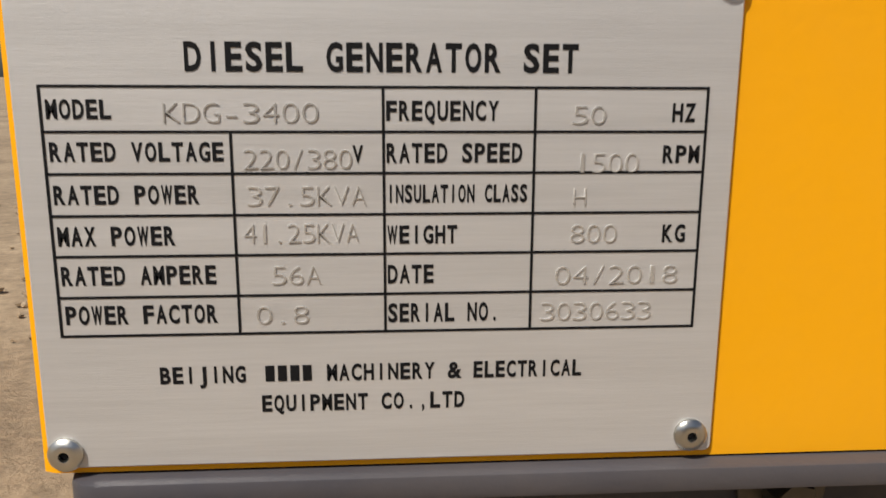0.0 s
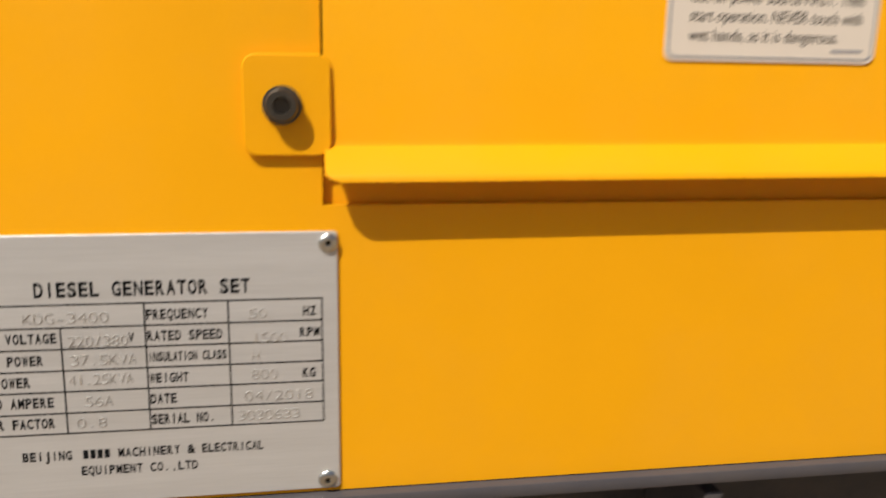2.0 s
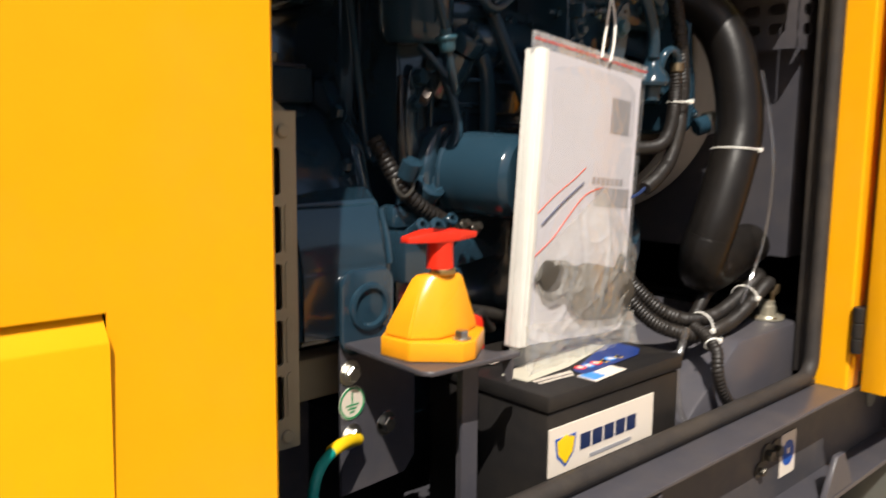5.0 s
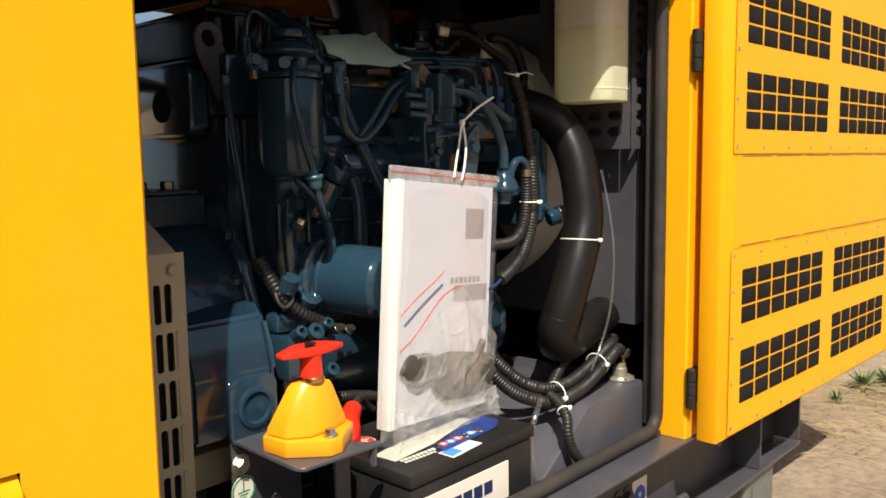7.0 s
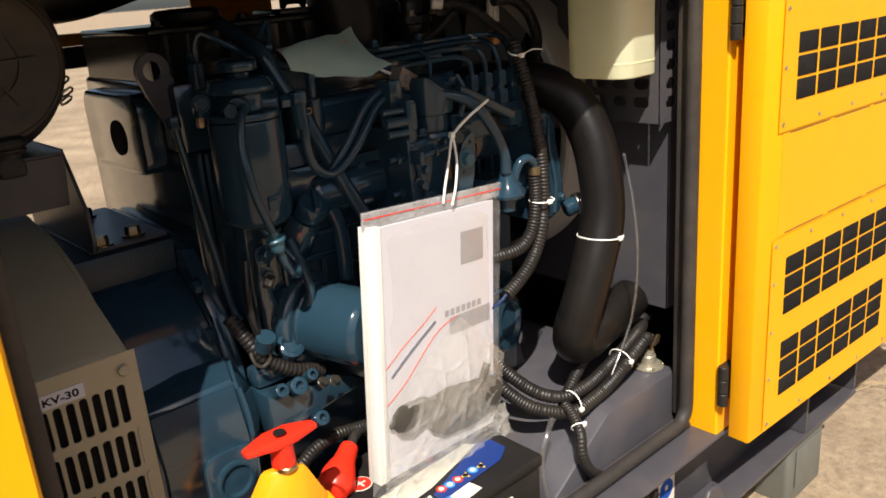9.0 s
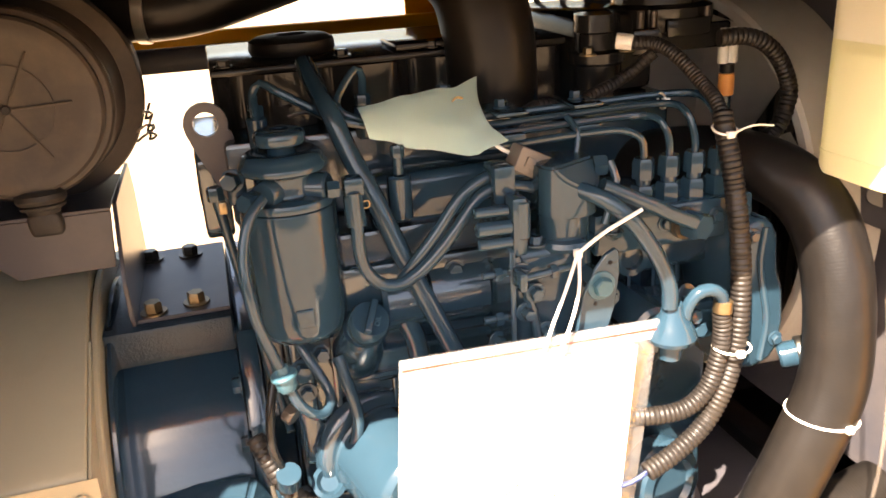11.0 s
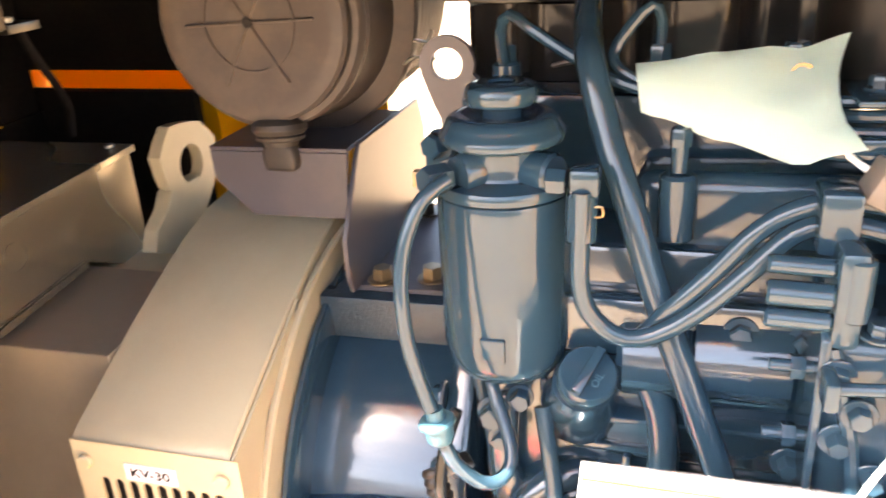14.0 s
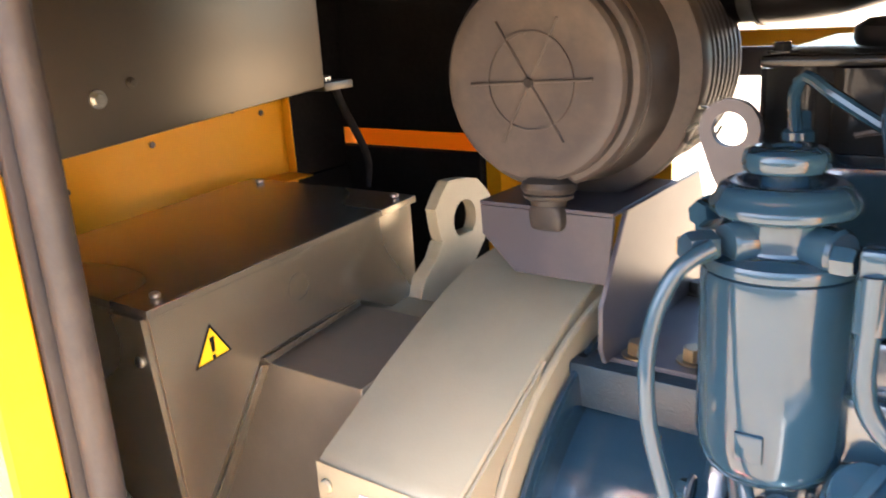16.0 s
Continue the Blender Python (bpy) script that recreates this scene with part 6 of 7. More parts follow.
def wiring():
    c = bay_thing("wiring_conduit", "black corrugated wiring conduit tied along engine", "conduit", (1.2, 0.16, 0.6), "wiring conduits")
    part("sleeve", corrugated([(1.204, 0.205, 0.880), (1.203, 0.198, 0.864), (1.206, 0.184, 0.82), (1.209, 0.172, 0.76), (1.208, 0.165, 0.71), (1.204, 0.162, 0.672), (1.192, 0.158, 0.635), (1.170, 0.155, 0.602), (1.140, 0.152, 0.582), (1.112, 0.150, 0.570)], 0.0092, 0.0048), M_conduit, c)
    part("thin_sleeve", corrugated([(1.161, 0.290, 0.933), (1.181, 0.275, 0.931), (1.192, 0.255, 0.919), (1.201, 0.235, 0.901), (1.2035, 0.215, 0.888), (1.2035, 0.202, 0.872)], 0.0066, 0.0036), M_conduit, c, "thinner braided conduit")
    part("tape_end", rod((1.163, 0.289, 0.933), (1.150, 0.297, 0.935), 0.0074, 14, 0.001), M_white, c, "white tape wrap")
    for i in range(2):
        part("wire", tube([(1.113, 0.150, 0.570 + 0.002 * i), (1.098, 0.150 + 0.002 * i, 0.563), (1.080, 0.156, 0.559 + 0.003 * i), (1.05, 0.175, 0.565)], 0.0016, 8), M_navy, c, "blue wires")
    c = bay_thing("wiring_conduit", "black corrugated wiring conduit looping beside pump", "conduit", (1.18, 0.17, 0.6), "wiring conduits")
    part("sleeve", corrugated([(1.187, 0.162, 0.712), (1.190, 0.163, 0.69), (1.188, 0.163, 0.665), (1.178, 0.162, 0.638), (1.155, 0.160, 0.622), (1.125, 0.165, 0.618), (1.09, 0.175, 0.62)], 0.0088, 0.0045), M_conduit, c)
    c = bay_thing("wiring_conduit", "black corrugated conduit bent in a hoop by the fan", "conduit", (1.28, 0.26, 0.83), "wiring conduits")
    part("sleeve", corrugated([(1.235, 0.255, 0.812), (1.264, 0.262, 0.820), (1.290, 0.265, 0.829), (1.309, 0.265, 0.842), (1.319, 0.265, 0.872), (1.308, 0.265, 0.902), (1.290, 0.266, 0.922), (1.270, 0.270, 0.931), (1.244, 0.275, 0.931)], 0.0084, 0.0048), M_conduit, c)
    c = bay_thing("wiring_conduit", "brown-black corrugated conduit behind oil filter", "conduit", (0.83, 0.2, 0.6), "wiring conduits")
    part("sleeve", corrugated([(0.776, 0.250, 0.628), (0.780, 0.245, 0.618), (0.787, 0.240, 0.602), (0.795, 0.234, 0.585), (0.808, 0.228, 0.568), (0.826, 0.226, 0.554), (0.846, 0.226, 0.544), (0.872, 0.232, 0.532)], 0.0088, 0.0058), M_conduit, c)
    c = bay_thing("wiring_conduit", "black corrugated conduit arched over the fuel pipes", "conduit", (1.06, 0.28, 0.89), "wiring conduits")
    part("sleeve", corrugated([(1.030, 0.268, 0.866), (1.040, 0.270, 0.879), (1.060, 0.271, 0.889), (1.082, 0.276, 0.886), (1.10, 0.295, 0.882), (1.136, 0.302, 0.889), (1.164, 0.302, 0.901), (1.186, 0.290, 0.922)], 0.0060, 0.0045), M_conduit, c)
    # loom over the tank
    runs = (([(1.04, 0.245, 0.590), (1.080, 0.210, 0.528), (1.1134, 0.180, 0.4683), (1.1264, 0.1685, 0.4445), (1.1488, 0.1487, 0.4177), (1.169, 0.1309, 0.4049), (1.190, 0.1180, 0.4015), (1.232, 0.1170, 0.4005), (1.272, 0.1185, 0.4075), (1.311, 0.1200, 0.4190), (1.349, 0.1220, 0.4310), (1.380, 0.1300, 0.4340), (1.405, 0.145, 0.428)], 0.0096),
            ([(1.03, 0.230, 0.565), (1.068, 0.198, 0.500), (1.1001, 0.1688, 0.4448), (1.1166, 0.1557, 0.4201), (1.1372, 0.1393, 0.3989), (1.1645, 0.1177, 0.3870), (1.186, 0.1010, 0.3860), (1.2095, 0.0985, 0.3890), (1.249, 0.1000, 0.3935), (1.2905, 0.1008, 0.4075), (1.3335, 0.1015, 0.4270), (1.358, 0.1060, 0.4310), (1.372, 0.112, 0.424)], 0.0096),
            ([(1.195, 0.132, 0.384), (1.2201, 0.1345, 0.4043), (1.251, 0.1380, 0.4260), (1.298, 0.1420, 0.4370), (1.348, 0.1450, 0.4350), (1.410, 0.1510, 0.4320), (1.440, 0.156, 0.428)], 0.0086))
    for pts, r in runs:
        c = bay_thing("wiring_conduit", "black corrugated cable conduit sagging across the bay", "conduit", (1.2, 0.1, 0.4), "cable conduits")
        part("sleeve", corrugated(pts, r, 0.0048, 16), M_conduit, c)
    c = bay_thing("wiring_conduit", "black corrugated conduit dropping beside the tank", "conduit", (1.18, 0.09, 0.35), "cable conduits")
    part("sleeve", corrugated([(1.176, 0.112, 0.396), (1.166, 0.088, 0.390), (1.152, 0.066, 0.378), (1.146, 0.060, 0.358), (1.152, 0.058, 0.336), (1.166, 0.056, 0.316), (1.186, 0.054, 0.301)], 0.0076, 0.0048), M_conduit, c)
    c = bay_thing("wiring_conduit", "black corrugated battery cable conduit behind red boot", "conduit", (0.88, 0.235, 0.42), "cable conduits")
    part("sleeve", corrugated([(0.80, 0.262, 0.385), (0.828, 0.242, 0.412), (0.852, 0.236, 0.430), (0.885, 0.235, 0.436), (0.930, 0.236, 0.427), (0.98, 0.244, 0.412)], 0.0085, 0.0046), M_conduit, c)
    c = bay_thing("clear_hose", "clear plastic drain hose curling by the battery", "hose", (1.10, 0.08, 0.3))
    part("tube", tube([(1.126, 0.092, 0.404), (1.1067, 0.085, 0.3925), (1.0931, 0.082, 0.3720), (1.0895, 0.080, 0.3447), (1.090, 0.075, 0.318), (1.098, 0.070, 0.300), (1.12, 0.072, 0.295)], 0.0042, 12), M_tubeclear, c)
    c = bay_thing("clear_hose", "clear plastic overflow hose hanging by the radiator hose", "hose", (1.29, 0.09, 0.5))
    part("tube", tube([(1.318, 0.115, 0.72), (1.314, 0.098, 0.66), (1.308, 0.086, 0.60), (1.306, 0.086, 0.54), (1.300, 0.090, 0.49), (1.280, 0.092, 0.45), (1.25, 0.088, 0.42)], 0.0022, 10), M_tubeclear, c)

    def tie(p, way, r, squash=1.0, tail=None):
        t = bay_thing("cable_tie", "white nylon cable tie pulled tight round a hose", "cable tie", p, "cable ties")
        u, v, w = basis(way)
        ring = [Vector(p) + (u * math.cos(a) + v * math.sin(a) * squash) * r for a in (2 * math.pi * i / 28 for i in range(29))]
        part("strap", tube(ring, 0.0011, 8, 1, False, caps=False), M_white, t)
        front = min(ring, key=lambda q: q.y)
        part("lock", box(front.x - 0.0035, front.x + 0.0035, front.y - 0.0025, front.y + 0.0025, front.z - 0.0028, front.z + 0.0030, 0.0008), M_white, t)
        if tail:
            part("tail", tube([front, (front + Vector(tail)) / 2 + Vector((0, 0, 0.004)), tail], 0.0009, 8), M_white, t)
    tie((1.203, 0.199, 0.866), (0, -0.3, 1), 0.0105, 1.0, (1.245, 0.19, 0.866))
    tie((1.199, 0.161, 0.676), (0, 0, 1), 0.0165)
    tie((1.266, 0.117, 0.616), (0.12, 0.03, 1), 0.0312)
    tie((1.187, 0.1085, 0.3945), (1, -0.1, 0.03), 0.0185)
    tie((1.302, 0.1105, 0.4165), (1, 0.05, 0.3), 0.0185)
    tie((1.158, 0.075, 0.384), (0.5, 0.7, 0.5), 0.0092)
    tie((1.172, 0.250, 0.885), (1, 0, 0.1), 0.0070)


wiring()


def connectors():
    c = bay_thing("wire_connector", "grey plastic wire connector beside the solenoid", "connector", (1.03, 0.23, 0.86))
    b = box(-0.018, 0.018, -0.009, 0.009, -0.011, 0.011, 0.002)
    move(b, Matrix.Translation((1.032, 0.222, 0.853)) @ pose(0, 0, 0, 0, 28, 10))
    part("body", b, M_greywire, c)
    b = box(-0.010, 0.012, -0.011, -0.009, -0.004, 0.004, 0.0005)
    move(b, Matrix.Translation((1.032, 0.222, 0.853)) @ pose(0, 0, 0, 0, 28, 10))
    part("latch", b, M_greywire, c)
    b = box(0.0185, 0.030, -0.0075, 0.0075, -0.0085, 0.0085, 0.0015)
    move(b, Matrix.Translation((1.032, 0.222, 0.853)) @ pose(0, 0, 0, 0, 28, 10))
    part("socket", b, M_plastic, c)
    part("wire", tube([(1.016, 0.226, 0.863), (1.008, 0.232, 0.868), (1.003, 0.238, 0.876)], 0.0018, 8), M_white, c)
    part("wire", tube([(1.076, 0.225, 0.852), (1.080, 0.230, 0.872), (1.074, 0.240, 0.884)], 0.0028, 8), M_blue, c)
    f = bay_thing("inline_fuse", "orange and white inline fuse holder with wires", "fuse", (1.283, 0.315, 0.88))
    for x in (1.2775, 1.2880):
        part("cap", revolve((x, 0.315, 0.9000), (0, 0, 1), [(0, 0), (0, 0.0050), (0.002, 0.0054), (0.026, 0.0052), (0.030, 0.0042), (0.034, 0.0040), (0.034, 0)], 18), M_white, f)
    part("body", rod((1.283, 0.315, 0.868), (1.283, 0.315, 0.890), 0.008, 16, 0.001), M_orange, f)
    part("seal", rod((1.283, 0.315, 0.8905), (1.283, 0.315, 0.8995), 0.0072, 16), M_plastic, f)
    part("wire", tube([(1.283, 0.315, 0.868), (1.282, 0.314, 0.845), (1.275, 0.312, 0.82)], 0.006, 10), M_blue, f)
    t = bay_thing("bag_tie", "long white nylon tie hanging the document bag", "cable tie", (1.049, 0.165, 0.78))
    part("knot", box(1.0460, 1.0525, 0.1610, 0.1670, 0.786, 0.793, 0.0012), M_white, t)
    part("tail", tube([(1.049, 0.163, 0.790), (1.066, 0.156, 0.806), (1.080, 0.152, 0.815), (1.098, 0.150, 0.824)], 0.0016, 8), M_white, t)
    part("strand", tube([(1.048, 0.164, 0.786), (1.036, 0.158, 0.762), (1.020, 0.150, 0.735), (1.012, 0.146, 0.718)], 0.0015, 8), M_white, t)
    part("strand", tube([(1.050, 0.163, 0.786), (1.046, 0.155, 0.760), (1.034, 0.147, 0.733), (1.022, 0.142, 0.714)], 0.0015, 8), M_white, t)


connectors()


def intake_hose():
    h = bay_thing("intake_hose", "thick black rubber intake hose rising from manifold", "hose", (1.04, 0.34, 0.88))
    part("hose", tube([(1.045, 0.345, 0.875), (1.045, 0.345, 0.905), (1.043, 0.348, 0.95), (1.030, 0.36, 1.00), (0.99, 0.39, 1.035), (0.93, 0.44, 1.045)], 0.043, 32), M_hose, h)
    part("collar", rod((1.045, 0.345, 0.862), (1.045, 0.345, 0.876), 0.036, 32, 0.002), M_steel, h)
    a = bay_thing("air_hose", "black rubber air hose with a steel worm clamp", "hose", (0.74, 0.50, 0.96))
    part("hose", tube([(0.66, 0.56, 0.985), (0.705, 0.555, 0.982), (0.74, 0.55, 0.98), (0.79, 0.545, 0.985), (0.86, 0.52, 1.005), (0.93, 0.46, 1.03)], 0.034, 28), M_hose, a)
    part("worm_clamp", rod((0.725, 0.5525, 0.981), (0.737, 0.5505, 0.980), 0.0365, 28, 0.0008), M_steel, a)


intake_hose()


def cooling():
    h = bay_thing("radiator_hose", "large black rubber radiator hose bending down to the tank side", "hose", (1.25, 0.12, 0.44))
    part("hose", tube([(1.185, 0.335, 0.805), (1.215, 0.292, 0.818), (1.248, 0.245, 0.822), (1.272, 0.203, 0.812), (1.284, 0.171, 0.788), (1.287, 0.147, 0.750), (1.284, 0.130, 0.70), (1.275, 0.119, 0.64), (1.250, 0.117, 0.58), (1.230, 0.121, 0.525), (1.222, 0.128, 0.490)], 0.028, 32, 0.0012, radius=lambda s: 0.0298 + 0.00009 * math.sin(s * 2100)), M_hose, h)
    part("elbow", tube([(1.2245, 0.125, 0.505), (1.222, 0.130, 0.482), (1.234, 0.138, 0.462), (1.258, 0.142, 0.455), (1.292, 0.144, 0.461), (1.335, 0.146, 0.472), (1.38, 0.148, 0.48)], 0.0303, 32, 0.0012, radius=lambda s: 0.0302 + 0.00016 * math.sin(s * 2100)), M_hose, h, "ribbed rubber elbow")
    r = bay_thing("radiator_shroud", "grey painted steel radiator shroud plate with fan opening", "shroud", (1.42, 0.44, 0.46))
    inner = arc(0.44, 0.74, 0.215, 45, 405 - 18, 19)
    outer = [(0.77, 0.96), (0.6, 0.99), (0.44, 0.99), (0.3, 0.99), (0.2, 0.99), (0.106, 0.96), (0.106, 0.87), (0.106, 0.76), (0.106, 0.68), (0.106, 0.6), (0.106, 0.462), (0.2, 0.462), (0.3, 0.462), (0.4, 0.462), (0.5, 0.462), (0.6, 0.462), (0.77, 0.462), (0.77, 0.58), (0.77, 0.7), (0.77, 0.83)]
    inner = [(0.44 + 0.215 * math.cos(math.atan2(q[1] - 0.74, q[0] - 0.44)), 0.74 + 0.215 * math.sin(math.atan2(q[1] - 0.74, q[0] - 0.44))) for q in outer]
    part("plate", ring_plate(outer, inner, "x", 1.410, 1.413), M_grey, r)
    part("edge_fold", box(1.4135, 1.50, 0.104, 0.107, 0.462, 0.99, 0.0008), M_grey, r)
    part("core", box(1.435, 1.49, 0.112, 0.77, 0.47, 0.98), M_foam_hollow, r, "dark radiator core")
    for i in range(26):
        y = 0.118 + i * 0.025
        part("core_fin", box(1.4335, 1.4349, y, y + 0.012, 0.475, 0.975), M_darksteel, r)
    f = bay_thing("cooling_fan", "pale plastic cooling fan before the radiator", "fan", (1.35, 0.44, 0.74))
    part("hub", revolve((1.318, 0.44, 0.74), (1, 0, 0), [(0, 0), (0, 0.05), (0.004, 0.055), (0.05, 0.055), (0.05, 0)], 32), M_fan, f)
    for k in range(7):
        bm = bmesh.new()
        g = []
        for i in range(7):
            rr = 0.05 + i * 0.025
            row = []
            for q in (-1, -0.4, 0.4, 1):
                an = radians(k * 360 / 7 + 12) + q * (0.33 - 0.012 * i)
                row.append(bm.verts.new((1.343 + q * 0.019, 0.44 + rr * math.cos(an), 0.74 + rr * math.sin(an))))
            g.append(row)
        for i in range(6):
            for q in range(3):
                bm.faces.new((g[i][q], g[i + 1][q], g[i + 1][q + 1], g[i][q + 1]))
        bmesh.ops.solidify(bm, geom=bm.faces[:], thickness=0.003)
        part("blade", bm, M_fan, f)
    sh = bay_thing("fan_shroud", "pale plastic fan shroud ring before the radiator", "shroud", (1.36, 0.44, 0.50))
    part("cowl", revolve((1.322, 0.44, 0.735), (1, 0, 0), [(0, 0.212), (0, 0.222), (0.004, 0.226), (0.030, 0.228), (0.075, 0.230), (0.075, 0.222), (0.03, 0.220), (0.003, 0.212)], 64), M_fan, sh)
    g = bay_thing("fan_guard", "grey perforated sheet-steel fan guard", "guard", (1.39, 0.1, 0.75), "fan guards")
    rows = [(0.772 + i * 0.0255, 0.772 + i * 0.0255 + 0.0155) for i in range(10)]
    part("side_sheet", holed(0.0965, 0.27, 0.752, 1.03, ([(0.112 + i * 0.036, 0.112 + i * 0.036 + 0.026) for i in range(4)], rows), "x", 1.3720, 1.3740, 0.0077), M_grey, g)
    part("front_sheet", holed(1.3720, 1.428, 0.752, 1.03, ([(1.386, 1.412)], rows), "y", 0.0945, 0.0965, 0.0077), M_grey, g)
    g2 = bay_thing("fan_guard", "grey perforated sheet-steel fan guard on the far side", "guard", (1.36, 0.82, 0.75), "fan guards")
    part("side_sheet", holed(1.24, 1.43, 0.752, 1.03, ([(1.252 + i * 0.044, 1.252 + i * 0.044 + 0.034) for i in range(4)], rows), "y", 0.820, 0.822, 0.0077), M_grey, g2)
    b = bay_thing("coolant_bottle", "translucent yellowish plastic coolant expansion bottle", "bottle", (1.315, 0.14, 0.825))
    part("body", prism(rrect(1.281, 1.3630, 0.086, 0.188, 0.024, 8), "z", 0.824, 0.9395, 0.009, 4), M_bottle, b, "lower half filled with yellowish coolant")
    part("upper_body", prism(rrect(1.281, 1.3630, 0.086, 0.188, 0.024, 8), "z", 0.925, 1.04, 0.006, 3), M_bottletop, b, "milky empty upper half")
    part("seam", prism(rrect(1.2804, 1.3636, 0.0854, 0.1886, 0.0245, 8), "z", 0.842, 0.8445), M_bottle, b)


cooling()


def tank():
    t = bay_thing("fuel_tank", "dark grey steel fuel tank in the base under the radiator", "tank", (1.28, 0.25, 0.2))
    part("body", prism([(1.095, 0.29), (1.225, 0.376), (1.396, 0.377), (1.398, 0.20), (1.095, 0.20)], "y", 0.074, 0.62, 0.006, 2), M_grey, t)
    part("shelf", box(1.095, 1.36, 0.060, 0.073, 0.286, 0.2925, 0.001), M_grey, t)
    s = part("sender", revolve((1.374, 0.112, 0.3772), (0, 0, 1), [(0, 0), (0, 0.0230), (0.0012, 0.0235), (0.0030, 0.0230), (0.0034, 0.0205), (0.0045, 0.0198), (0.0060, 0.0190), (0.0062, 0)], 40), M_sender, t, "pale flanged level sender")
    part("sender_body", revolve((1.374, 0.112, 0.3834), (0, 0, 1), [(0, 0), (0, 0.0125), (0.012, 0.0115), (0.014, 0.0095), (0.020, 0.0090), (0.020, 0)], 24), M_sender, s)
    part("sender_stud", rod((1.378, 0.108, 0.400), (1.378, 0.108, 0.430), 0.0032, 12, 0.0008), M_zinc, s)
    part("sender_nut", hexbolt((1.378, 0.108, 0.4130), (0, 0, 1), 0.0065, 0.006), M_zinc, s)
    part("sender_lug", prism([(1.380, 0.410), (1.394, 0.412), (1.397, 0.423), (1.391, 0.425), (1.383, 0.416)], "y", 0.106, 0.109), M_zinc, s)
    for k in range(5):
        a = radians(72 * k + 20)
        part("flange_screw", rod((1.374 + 0.0212 * math.cos(a), 0.112 + 0.0212 * math.sin(a), 0.3800), (1.374 + 0.0212 * math.cos(a), 0.112 + 0.0212 * math.sin(a), 0.3828), 0.0023, 12, 0.0005), M_zinc, s)
    m = bay_thing("mount_bracket", "grey steel engine mount bracket with two bolts", "bracket", (1.20, 0.235, 0.3))
    part("plate", prism([(1.140, 0.285), (1.285, 0.285), (1.2765, 0.344), (1.2500, 0.430), (1.2420, 0.443), (1.2260, 0.4500), (1.2070, 0.4470), (1.1900, 0.430), (1.165, 0.400), (1.140, 0.360)], "y", 0.268, 0.273, 0.001), M_grey, m)
    for z in (0.4325, 0.3785):
        part("bolt", revolve((1.2185, 0.268, z), (0, -1, 0), [(0, 0), (0, 0.0135), (0.002, 0.0135), (0.0022, 0.0110), (0.006, 0.0090), (0.008, 0.004), (0.008, 0)], 20), M_brass, m)
    c = bay_thing("power_cables", "thick pale power cables running into the base", "cables", (0.40, 0.2, 0.3))
    for i in range(6):
        x, y, dip = 0.232 + i * 0.0315, 0.222 - 0.007 * (i % 2), 0.006 * (i % 3)
        part("cable", tube([(x + 0.010, y + 0.070, 0.474), (x + 0.008, y + 0.028, 0.477 - dip), (x - 0.004, y - 0.002, 0.468 - dip), (x - 0.022, y - 0.012, 0.440), (x - 0.040, y - 0.016, 0.395), (x - 0.052, y - 0.018, 0.300)], 0.0135, 16), M_white, c)


tank()


